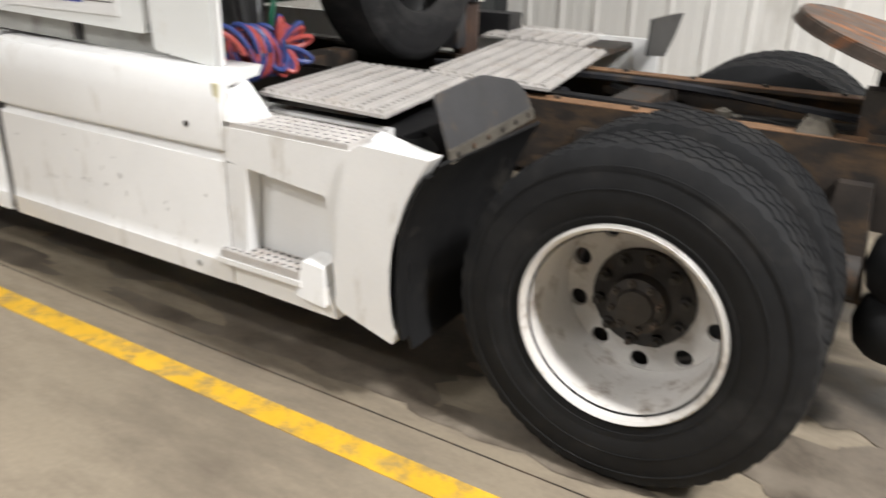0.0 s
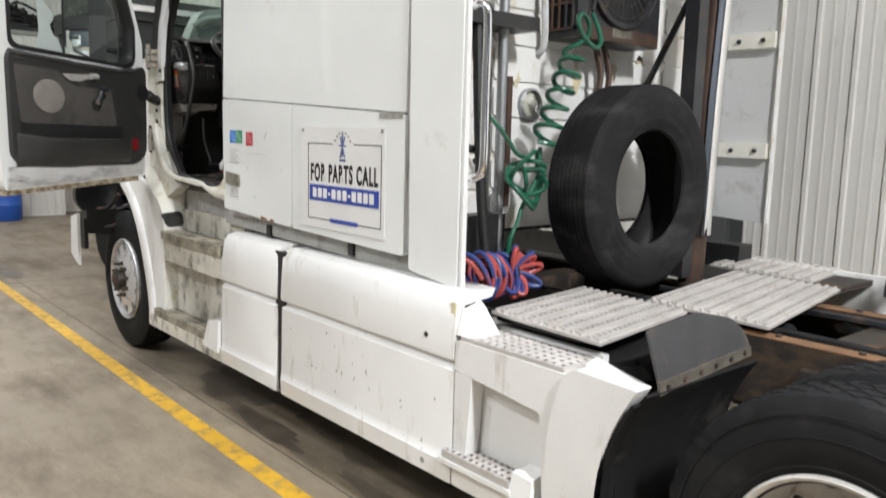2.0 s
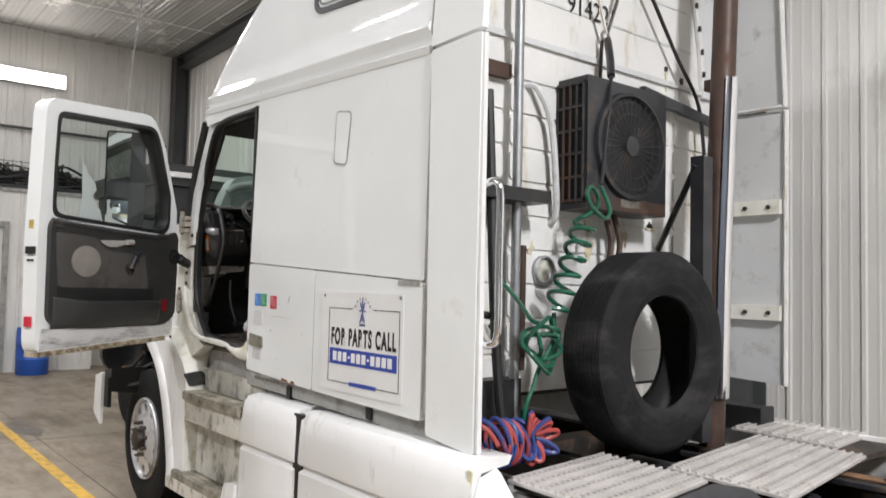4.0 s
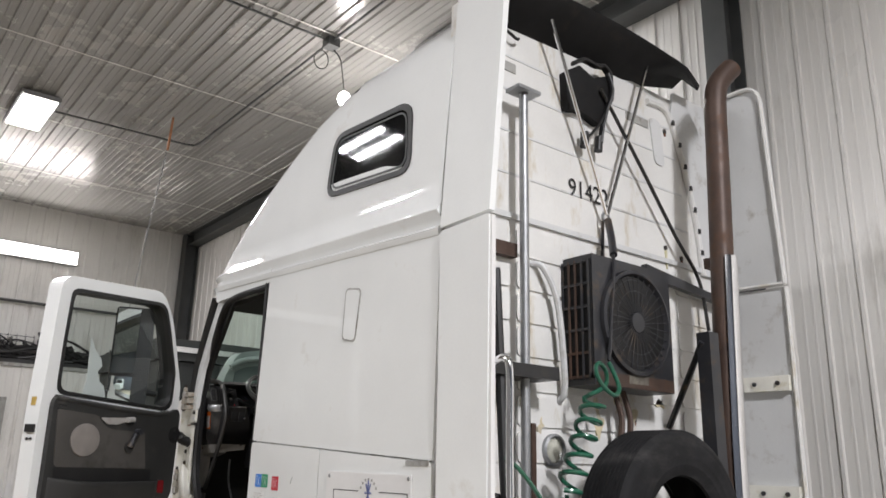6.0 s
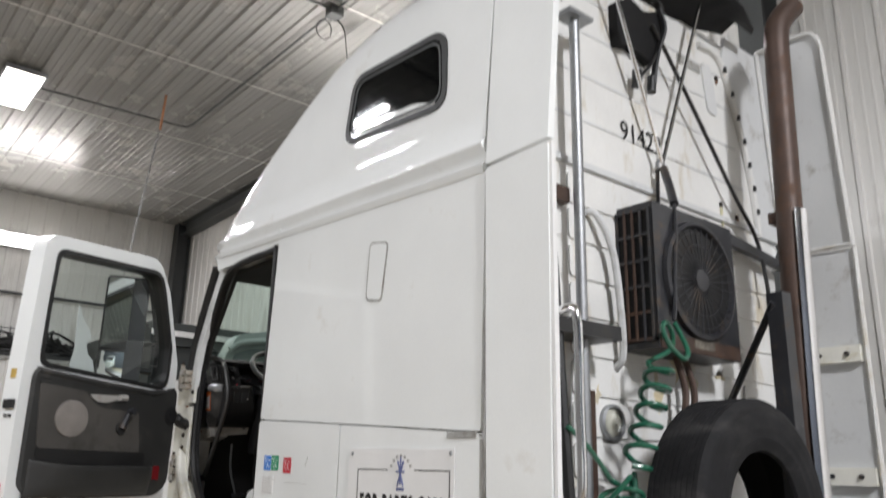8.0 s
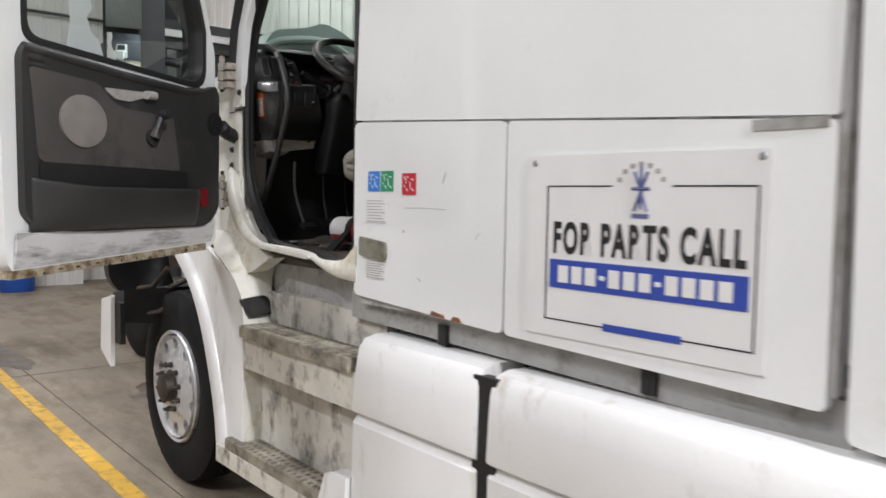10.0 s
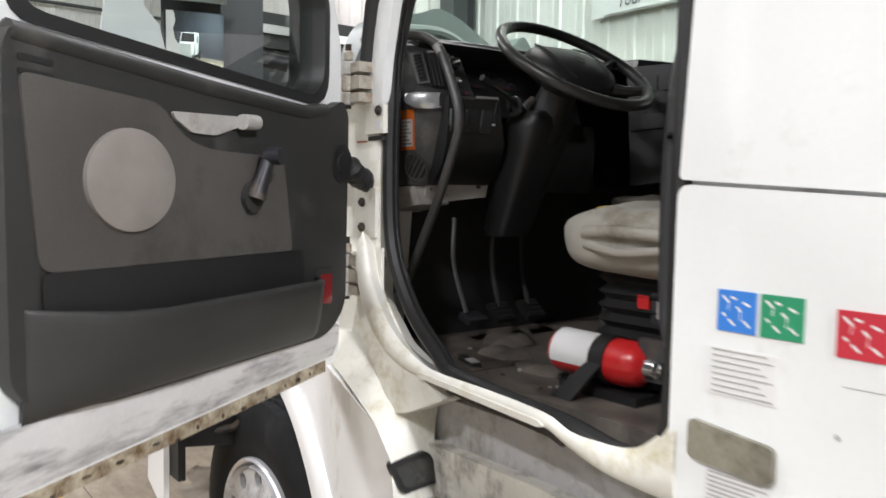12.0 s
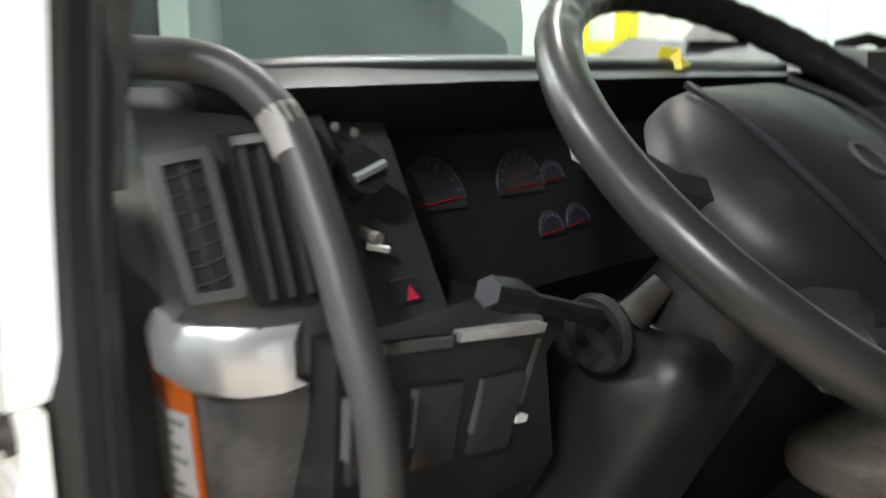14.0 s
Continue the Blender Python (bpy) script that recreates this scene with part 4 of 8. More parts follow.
part("hose_spring", tube([(-2.45, 3.10, 3.2), (-2.46, 3.10, 2.93)], 0.010, 6), SATIN, truck)

# --- condenser
ac = part("condenser", box(-2.488, -2.285, 2.80, 3.455, 2.25, 2.925, 0.012, 3), SATIN, truck, "black rust-stained condenser unit")
part("side_grille", box(-2.478, -2.295, 2.789, 2.7995, 2.285, 2.895, 0.002), LINER, ac, "black slotted side grille")
for j in range(5):
    x = -2.480 + j * 0.0435
    part("grille_bar", box(x, x + 0.010, 2.781, 2.7995, 2.282, 2.898, 0.002), STACK if j in (1, 2) else SATIN, ac)
for i in range(6):
    z = 2.285 + i * 0.1195
    part("grille_bar", box(-2.480, -2.296, 2.7825, 2.7995, z, z + 0.013, 0.002), STACK if i < 2 else SATIN, ac)
FY, FZ, FX = 3.135, 2.60, -2.283
part("fan_shroud", lathe([(0.0, 0.285), (0.022, 0.28), (0.028, 0.262), (0.0, 0.25)], (FX, FY, FZ), "x", 48), SATIN, ac)
part("fan_well", lathe([(0.002, 0.25), (0.003, 0.0)], (FX, FY, FZ), "x", 40), DASHB, ac)
part("fan_hub", lathe([(0.0, 0.055), (0.022, 0.052), (0.026, 0.0)], (FX, FY, FZ), "x", 24), SATIN, ac)
for k in range(32):
    a = 2 * math.pi * k / 32
    part("guard_spoke", tube([(FX + 0.016, FY + 0.05 * math.cos(a), FZ + 0.05 * math.sin(a)), (FX + 0.018, FY + 0.255 * math.cos(a + 0.12), FZ + 0.255 * math.sin(a + 0.12))], 0.003, 5), SATIN, ac)
for r in (0.17, 0.23):
    part("guard_ring", tube([(FX + 0.02, FY + r * math.cos(2 * math.pi * k / 40), FZ + r * math.sin(2 * math.pi * k / 40)) for k in range(40)], 0.0022, 5, True), SATIN, ac)
part("rust_band", box(-2.286, -2.279, 2.81, 3.445, 2.253, 2.318, 0.002), STACK, ac, "rusty lower edge")
part("label", box(-2.2795, -2.277, 3.06, 3.22, 2.275, 2.318, 0.0005), HEATM, ac)
for y in (3.08, 3.15):
    part("drain_hose", tube(soft_path([(-2.40, y, 2.26), (-2.37, y + 0.02, 2.1), (-2.36, y - 0.02, 1.95), (-2.40, y - 0.01, 1.8)]), 0.016, 8), STACK, truck)

# --- exhaust
st = part("exhaust_pipe", tube(soft_path([(-2.10, 3.62, 0.75), (-2.10, 3.655, 2.0), (-2.10, 3.695, 2.63), (-2.10, 3.722, 3.06), (-2.10, 3.758, 3.67), (-2.10, 3.785, 4.06), (-2.085, 3.83, 4.19), (-2.05, 3.91, 4.29)]), 0.066, 20), STACK, truck, "rusty brown exhaust pipe")
shield = []
for z, y in ((1.28, 3.634), (2.0, 3.656), (2.63, 3.695), (3.03, 3.721)):
    shield.append([(-2.10 + r * math.cos(radians(a)), y + r * math.sin(radians(a)), z) for r, a in [(0.084, -48 + 12 * k) for k in range(9)] + [(0.078, 48 - 12 * k) for k in range(9)]])
part("heat_shield", add_skin(bmesh.new(), shield), CHROME, truck, "polished heat shield")
for z in (2.50, 2.98):
    part("stack_bracket", box(-2.20, -2.11, 3.63 + (z - 2.0) * 0.06, 3.70 + (z - 2.0) * 0.06, z, z + 0.06, 0.008), STACK, st)
part("stack_post", box(-2.135, -2.055, 3.465, 3.55, 1.06, 2.57, 0.008), SATIN, truck, "black square steel post")
part("stack_brace", tube([(-2.10, 3.465, 2.52), (-2.47, 3.648, 2.086)], 0.018, 8), SATIN, truck)

# --- grab bars, pole and fittings behind the extender
part("grab_bar", tube(soft_path([(-2.15, 1.995, 2.27), (-2.08, 1.995, 2.28), (-2.05, 1.995, 2.22), (-2.05, 1.995, 1.95), (-2.05, 1.995, 1.67), (-2.08, 1.995, 1.61), (-2.16, 1.995, 1.61)]), 0.017, 10), CHROME, truck, "bright chrome grab bar")
part("rear_handle", tube(soft_path([(-2.49, 2.56, 2.86), (-2.44, 2.60, 2.84), (-2.42, 2.68, 2.68), (-2.42, 2.72, 2.4), (-2.44, 2.745, 2.22), (-2.49, 2.75, 2.17)]), 0.017, 8), FAIRING, truck, "pale painted grab handle")
pole = part("pogo_pole", tube([(-2.38, 2.41, 1.10), (-2.38, 2.41, 3.74)], 0.024, 12), STEEL, truck, "galvanised pole with a plate on top")
part("top_plate", box(-2.43, -2.33, 2.33, 2.49, 3.735, 3.755, 0.004), STEEL, pole)
part("pole_bracket", box(-2.47, -2.30, 2.10, 2.56, 2.25, 2.31, 0.008), BLACK, truck, "black bracket with a knob")
part("pole_bracket", box(-2.47, -2.40, 2.14, 2.22, 1.95, 2.5, 0.008), BLACK, truck)
part("air_line", tube(soft_path([(-2.36, 2.20, 2.75), (-2.34, 2.21, 2.3), (-2.30, 2.2, 1.8), (-2.28, 2.22, 1.4), (-2.24, 2.24, 1.1)]), 0.022, 8), SEAL, truck)
part("gladhand_bracket", box(-2.44, -2.40, 2.47, 2.50, 1.45, 2.05, 0.005), STACK, truck)
part("air_line", tube(soft_path([(-2.40, 2.15, 1.70), (-2.34, 2.17, 1.72), (-2.34, 2.26, 1.70), (-2.40, 2.28, 1.66)]), 0.018, 8), SEAL, truck)
part("junction_block", box(-2.46, -2.36, 2.12, 2.44, 1.20, 1.42, 0.01), BLACK, truck)


# --- wheels
def tyre_mesh(cx, cy, cz, R, w, rim, seg=150):
    h = w / 2
    prof = [(-h * 0.78, rim - 0.01), (-h * 0.86, rim + 0.02), (-h * 0.99, rim + 0.07), (-h, (rim + R) / 2), (-h * 0.95, R - 0.07), (-h * 0.86, R - 0.022), (-h * 0.80, R - 0.006)]
    for g in (-0.48, -0.16, 0.16, 0.48):
        prof += [(h * g - 0.009, R), (h * g - 0.006, R - 0.014), (h * g + 0.006, R - 0.014), (h * g + 0.009, R)]
    prof += [(-a, r) for a, r in prof[6::-1]]
    last = len(prof)
    ribs = (6, 7, 10, 11, 14, 15, 18, 19, 22, 23)

    def bite(i, j, r):
        if i in (5, 6, last - 7, last - 6):
            return r - (0.006 if j % 3 == 0 else 0.0)
        if i in ribs:
            return r - (0.007 if (j + i) % 3 == 0 else 0.0)
        return r
    return lathe(prof, (cx, cy, cz), "y", seg, bite)


def rim_mesh(cx, cy, cz, r, side, depth, holes=10):
    """A dished disc wheel with real hand holes; side is -1 where it faces the near side."""
    bm = bmesh.new()
    c = Vector((cx, cy, cz))
    n = holes * 8

    def ring(a, rad):
        return [bm.verts.new(c + Vector((rad * math.cos(2 * math.pi * j / n), side * a, rad * math.sin(2 * math.pi * j / n)))) for j in range(n)]
    prof = [(0.10, r * 1.04), (0.128, r * 1.045), (0.138, r * 1.02), (0.13, r * 0.985), (0.09, r * 0.96), (0.02 - depth * 0.6, r * 0.94), (0.055 - depth, r * 0.935), (0.03 - depth, r * 0.91)]
    rows = [ring(a, q) for a, q in prof]
    ro, ri = r * 0.905, r * 0.675
    hc, hr = (ro + ri) / 2, (ro - ri) * 0.45
    flat = 0.03 - depth + 0.004
    rows.append(ring(flat, ro))
    for a, b in zip(rows, rows[1:]):
        for j in range(n):
            bm.faces.new((a[j], a[(j + 1) % n], b[(j + 1) % n], b[j]))
    inner = ring(flat + 0.006, ri)
    outer = rows[-1]
    for h in range(holes):
        mid = 2 * math.pi * (h + 0.5) / holes
        hole = []
        for k in range(16):
            a = 2 * math.pi * k / 16
            rad, tang = hc + hr * math.sin(a), hr * math.cos(a)
            ang = mid + tang / hc
            hole.append((rad, ang))
        front = [bm.verts.new(c + Vector((q * math.cos(g), side * (flat + 0.003), q * math.sin(g)))) for q, g in hole]
        deep = [bm.verts.new(c + Vector((q * math.cos(g), side * (flat - 0.02), q * math.sin(g)))) for q, g in hole]
        for k in range(16):
            bm.faces.new((front[k], front[(k + 1) % 16], deep[(k + 1) % 16], deep[k]))
        o = [outer[(h * 8 + k) % n] for k in range(9)]
        i = [inner[(h * 8 + k) % n] for k in range(9)]
        # upper half of the hole joins the outer ring, lower half the inner one
        tops = [front[k] for k in range(0, 9)][::-1]
        for k in range(8):
            bm.faces.new((o[k], o[k + 1], tops[k + 1], tops[k]))
        lows = [front[(8 + k) % 16] for k in range(0, 9)]
        for k in range(8):
            bm.faces.new((i[k + 1], i[k], lows[k], lows[k + 1]))
        bm.faces.new((o[0], tops[0], i[0]))
        bm.faces.new((o[8], i[8], tops[8]))
    hubrow = ring(flat + 0.03, ri * 0.8)
    capc = ring(flat + 0.03, ri * 0.3)
    for a, b in ((inner, hubrow), (hubrow, capc)):
        for j in range(n):
            bm.faces.new((a[j], a[(j + 1) % n], b[(j + 1) % n], b[j]))
    bmesh.ops.remove_doubles(bm, verts=bm.verts, dist=1e-5)
    return bm


def bolts_on(parent, cx, y, cz, r, count, size, length, side, material, name="wheel_nut"):
    for k in range(count):
        a = 2 * math.pi * (k + 0.3) / count
        part(name, lathe([(0, size), (side * length * 0.6, size * 0.95), (side * length * 0.62, size * 0.6), (side * length, size * 0.55), (side * length, 0)], (cx + r * math.cos(a), y, cz + r * math.sin(a)), "y", 8), material, parent)


RX, RZ, RR = -0.613, 0.553, 0.545
for side, ys in ((-1, (2.13, 2.47)), (1, (4.17, 3.83))):
    for k, y in enumerate(ys):
        w = part("drive_wheel", tyre_mesh(RX, y, RZ, RR, 0.285, 0.30), RUBBER, truck, "worn black dual drive tyre")
        if k == 0:
            part("rim", rim_mesh(RX, y + side * 0.005, RZ, 0.306, side, 0.195), RIMW, w, "scuffed white steel rim")
            for q in (0.345, 0.425, 0.49):
                part("sidewall_rib", tube([(RX + q * math.cos(2 * math.pi * j / 64), y + side * (0.1425 if q < 0.45 else 0.1385), RZ + q * math.sin(2 * math.pi * j / 64)) for j in range(64)], 0.0022, 5, True), RUBBER, w)
            # Black disc stands for the shade seen through the rim's holes.
            part("hole_shade", lathe([(side * -0.215, 0.255), (side * -0.216, 0.0)], (RX, y, RZ), "y", 30), SEAL, w)
            part("hub", lathe([(0, 0.168), (side * 0.018, 0.164), (side * 0.030, 0.108), (side * 0.036, 0.096), (side * 0.080, 0.092), (side * 0.086, 0.062), (side * 0.10, 0.056), (side * 0.102, 0.0)], (RX, y - side * 0.120, RZ), "y", 30), HUBD, w, "greasy brown hub")
            bolts_on(w, RX, y - side * 0.108, RZ, 0.140, 10, 0.021, 0.05, side, HUBD)
            bolts_on(w, RX, y - side * 0.042, RZ, 0.078, 8, 0.012, 0.03, side, HUB, "hub_stud")
        else:
            part("rim", lathe([(-0.13, 0.31), (-0.1, 0.28), (0.1, 0.28), (0.13, 0.31)], (RX, y, RZ), "y", 40), CHASSIS, w)

FXW, FZW = -6.20, 0.565
for side, y in ((-1, 2.10), (1, 4.2)):
    w = part("front_wheel", tyre_mesh(FXW, y, FZW, 0.555, 0.28, 0.315), RUBBER, truck, "black steer tyre")
    part("rim", rim_mesh(FXW, y + side * 0.005, FZW, 0.312, side, -0.085), RIMA, w, "dull aluminium rim")
    # Added black disc makes the steer rim's holes look dark inside.
    part("hole_shade", lathe([(side * 0.01, 0.275), (side * 0.009, 0.0)], (FXW, y, FZW), "y", 30), LINER, w)
    part("hub", lathe([(0, 0.105), (side * 0.02, 0.10), (side * 0.03, 0.082), (side * 0.07, 0.078), (side * 0.08, 0.06), (side * 0.082, 0.0)], (FXW, y + side * 0.135, FZW), "y", 24), HUB, w)
    bolts_on(w, FXW, y + side * 0.135, FZW, 0.133, 10, 0.017, 0.06, side, HUB)

# --- chassis
for y, s in ((2.76, 1), (3.62, -1)):
    bm = bmesh.new()
    add_prism(bm, [(y, 0.74), (y + s * 0.085, 0.74), (y + s * 0.085, 0.755), (y + s * 0.012, 0.755), (y + s * 0.012, 1.005), (y + s * 0.085, 1.005), (y + s * 0.085, 1.02), (y, 1.02)], "x", -7.0, 2.2)
    part("frame_rail", bevel(bm, 0.003, 1), RUST, truck, "rust-brown steel frame rail")
for x in (-4.6, -2.9, -1.1, 0.25, 1.6):
    part("crossmember", box(x, x + 0.16, 2.86, 3.52, 0.78, 0.99, 0.01), CHASSIS, truck)
part("drive_axle", lathe([(-0.88, 0.07), (-0.5, 0.085), (-0.25, 0.16), (-0.12, 0.24), (0.12, 0.24), (0.25, 0.16), (0.5, 0.085), (0.88, 0.07)], (RX, MID, RZ), "y", 24), CHASSIS, truck)
part("gearbox", box(-4.6, -3.6, 2.93, 3.45, 0.55, 0.98, 0.08, 3), CHASSIS, truck)
part("drive_shaft", tube([(-3.6, MID, 0.72), (-0.85, MID, 0.62)], 0.055, 14), CHASSIS, truck)
part("air_tank", tube([(-2.3, 3.2, 0.86), (-1.35, 3.2, 0.86)], 0.13, 20), SATIN, truck)
part("battery_box", box(-2.0, -1.45, 2.12, 2.68, 0.62, 0.98, 0.02), BLACK, truck, "black box below the deck plate")
part("frame_pipe", tube(soft_path([(-2.2, 2.95, 0.98), (-1.2, 2.98, 1.0), (-0.3, 3.05, 0.96), (0.6, 3.0, 0.95)]), 0.02, 6), BLACK, truck)
part("frame_pipe", tube(soft_path([(-2.2, 3.5, 0.98), (-1.0, 3.45, 1.01), (-0.2, 3.4, 0.97), (0.6, 3.46, 0.95)]), 0.018, 6), SATIN, truck)
part("valve", lathe([(0, 0), (0, 0.045), (0.04, 0.05), (0.05, 0.03), (0.085, 0.03), (0.09, 0.016), (0.10, 0)], (-0.62, 3.02, 0.93), "z", 14), HEATM, truck, "dusty air valve")
part("valve_body", box(-0.655, -0.575, 3.07, 3.13, 0.91, 0.985, 0.012), HEATM, truck)
part("rail_block", bevel(add_hex(bmesh.new(), [(-0.34, 2.78, 1.02), (-0.22, 2.78, 1.02), (-0.21, 2.85, 1.02), (-0.34, 2.85, 1.02), (-0.31, 2.785, 1.075), (-0.25, 2.785, 1.065), (-0.24, 2.84, 1.07), (-0.31, 2.84, 1.08)]), 0.012, 2), HEATM, truck, "dusty block on the frame rail")
for y, s in ((2.76, 1), (3.62, -1)):
    part("rail_flange", box(-1.5, 2.19, min(y, y + s * 0.086), max(y, y + s * 0.086), 1.0203, 1.0235, 0.0005), TOPRUST, truck, "orange-brown rusted rail top")
    for k in range(9):
        part("rail_bolt", lathe([(0, 0.014), (0.010, 0.013), (0.012, 0.0)], (-1.2 + 0.31 * k, y + s * 0.045, 1.0235), "z", 8), CHASSIS, truck)
    for k in range(10):
        part("rail_bolt", lathe([(0, 0.015), (-s * 0.012, 0.014), (-s * 0.014, 0.0)], (-1.15 + 0.26 * k, y, 0.80 + 0.12 * (k % 2)), "y", 8), CHASSIS, truck)
for x, z in ((-1.02, 0.86), (-0.12, 0.82), (0.62, 0.88)):
    part("spring_hanger", bevel(add_hex(bmesh.new(), [(x - 0.09, 2.66, z - 0.30), (x + 0.09, 2.66, z - 0.30), (x + 0.09, 2.755, z - 0.30), (x - 0.09, 2.755, z - 0.30), (x - 0.05, 2.70, z + 0.08), (x + 0.05, 2.70, z + 0.08), (x + 0.05, 2.757, z + 0.08), (x - 0.05, 2.757, z + 0.08)]), 0.01), RUST, truck, "rusty suspension bracket")
part("brake_chamber", tube([(-0.28, 2.70, 0.60), (-0.22, 2.70, 0.60), (-0.20, 2.70, 0.60), (-0.05, 2.70, 0.60)], [0.07, 0.088, 0.082, 0.082], 18), CHASSIS, truck, "greasy brake chamber")
rr = random.Random(12)
for k in range(9):
    y = 2.92 + 0.07 * k
    pts = [(-1.25 + 0.42 * i + rr.uniform(-0.1, 0.1), y + rr.uniform(-0.08, 0.08), 0.90 + rr.uniform(-0.07, 0.08)) for i in range(6)]
    part("chassis_line", tube(soft_path(pts, 4), rr.uniform(0.008, 0.016), 6), BLACK if k % 3 else CHASSIS, truck)
for x in (-0.95, -0.25):
    part("spring_bag", lathe([(0.30, 0.10), (0.33, 0.13), (0.40, 0.145), (0.47, 0.13), (0.5, 0.1), (0.53, 0.13), (0.6, 0.145), (0.68, 0.13), (0.72, 0.09)], (x + 0.35 if x > -0.5 else x, 2.72, 0.05), "z", 20), RUBBER, truck)
part("fuel_tank", tube([(-4.2, 2.36, 0.68), (-2.2, 2.36, 0.68)], 0.29, 28), GREYTRIM, truck)
part("fuel_tank", tube([(-4.2, 3.98, 0.68), (-2.2, 3.98, 0.68)], 0.29, 28), GREYTRIM, truck)
part("far_skirt", box(-4.9, -1.3, 4.38, 4.42, 0.36, 1.072, 0.01), SKIRT, truck, "white far-side skirt")
part("far_tray", box(-2.48, -2.15, 4.22, 4.376, 1.02, 1.165, 0.01), BLACK, truck, "black tray beside the far skirt")

# fifth wheel
fw = []
for k in range(25):
    a = math.pi * (0.32 + 1.36 * k / 24)
    fw.append((0.02 + 0.50 * math.cos(a), 3.2 + 0.50 * math.sin(a)))
fw = fw + [(0.45, 2.86), (0.45, 3.12), (0.05, 3.14), (0.05, 3.26), (0.45, 3.28), (0.45, 3.54)]
bm = add_prism(bmesh.new(), fw, "z", 1.20, 1.245)
bmesh.ops.rotate(bm, verts=bm.verts, cent=(0.05, 3.2, 1.2), matrix=Matrix.Rotation(radians(17), 3, "Y"))
f5 = part("fifth_wheel", bevel(bm, 0.006), FIFTH, truck, "rust-orange fifth wheel plate")
part("plinth", box(-0.16, 0.14, 2.85, 2.95, 1.02, 1.172, 0.01), CHASSIS, f5)
part("plinth", box(-0.16, 0.14, 3.45, 3.55, 1.02, 1.172, 0.01), CHASSIS, f5)
part("slider", box(-0.12, 1.2, 2.78, 2.86, 1.021, 1.05, 0.004), CHASSIS, f5)
part("slider", box(-0.12, 1.2, 3.54, 3.62, 1.021, 1.05, 0.004), CHASSIS, f5)

# near wheel liner and grey cover, far flap
def arc_sheet(cx, cz, r, a0, a1, y0, y1, th, n=14):
    loops = []
    for k in range(n + 1):
        a = radians(a0 + (a1 - a0) * k / n)
        loops.append([(cx + r * math.cos(a), y0, cz + r * math.sin(a)), (cx + r * math.cos(a), y1, cz + r * math.sin(a)),
                      (cx + (r + th) * math.cos(a), y1, cz + (r + th) * math.sin(a)), (cx + (r + th) * math.cos(a), y0, cz + (r + th) * math.sin(a))])
    return add_skin(bmesh.new(), loops)


part("liner_lip", arc_sheet(RX, RZ, 0.700, 196, 147, 1.873, 1.914, 0.012, 24), LINER, truck)
part("wheel_liner", arc_sheet(RX, RZ, 0.70, 200, 144, 1.915, 2.62, 0.012, 24), LINER, truck, "black plastic wheel liner")
cov = [(1.99, 0.985), (2.58, 1.01), (2.58, 1.06), (2.52, 1.13), (2.30, 1.178), (1.99, 1.158)]
bm = add_skin(bmesh.new(), [[(x - (z - 0.95) * 0.35, y, z) for y, z in round_poly(cov, [0, 0, 0.05, 0.05, 0.03, 0.02], 3)] for x in (-1.185, -1.175)])
part("liner_cover", bevel(bm, 0.003), COVER, truck, "grey plastic liner cover")
strip = part("cover_strip", bevel(add_hex(bmesh.new(), [(-1.190, 1.985, 0.955), (-1.182, 1.985, 0.955), (-1.190, 2.58, 0.990), (-1.198, 2.58, 0.990), (-1.196, 1.985, 0.998), (-1.184, 1.985, 0.998), (-1.194, 2.58, 1.026), (-1.206, 2.58, 1.026)]), 0.002), MUD, truck, "rusty fixing strip")
for k in range(6):
    part("bolt", lathe([(0, 0.010), (0.008, 0.009), (0.009, 0)], (-1.186 - 0.0015 * k, 2.03 + 0.10 * k, 0.979 + 0.0058 * k), "x", 8), CHASSIS, strip)
bm = add_skin(bmesh.new(), [[(x, y, z) for y, z in ((3.86, 1.235), (3.832, 1.064), (4.136, 1.027), (4.287, 1.123), (4.40, 1.225), (4.227, 1.232))] for x in (-1.20, -1.19)])
part("far_flap", bevel(bm, 0.002), BLACK, truck, "grey plastic far-side liner cover")
bm = lathe([(0.0, 0.07)] + [(0.02 + 0.018 * k, 0.085 if k % 2 else 0.10) for k in range(12)] + [(0.25, 0.06)], (-1.46, 2.17, 0.72), "z", 20)
part("ribbed_hose", bm, RUBBER, truck, "ribbed black rubber bellows")


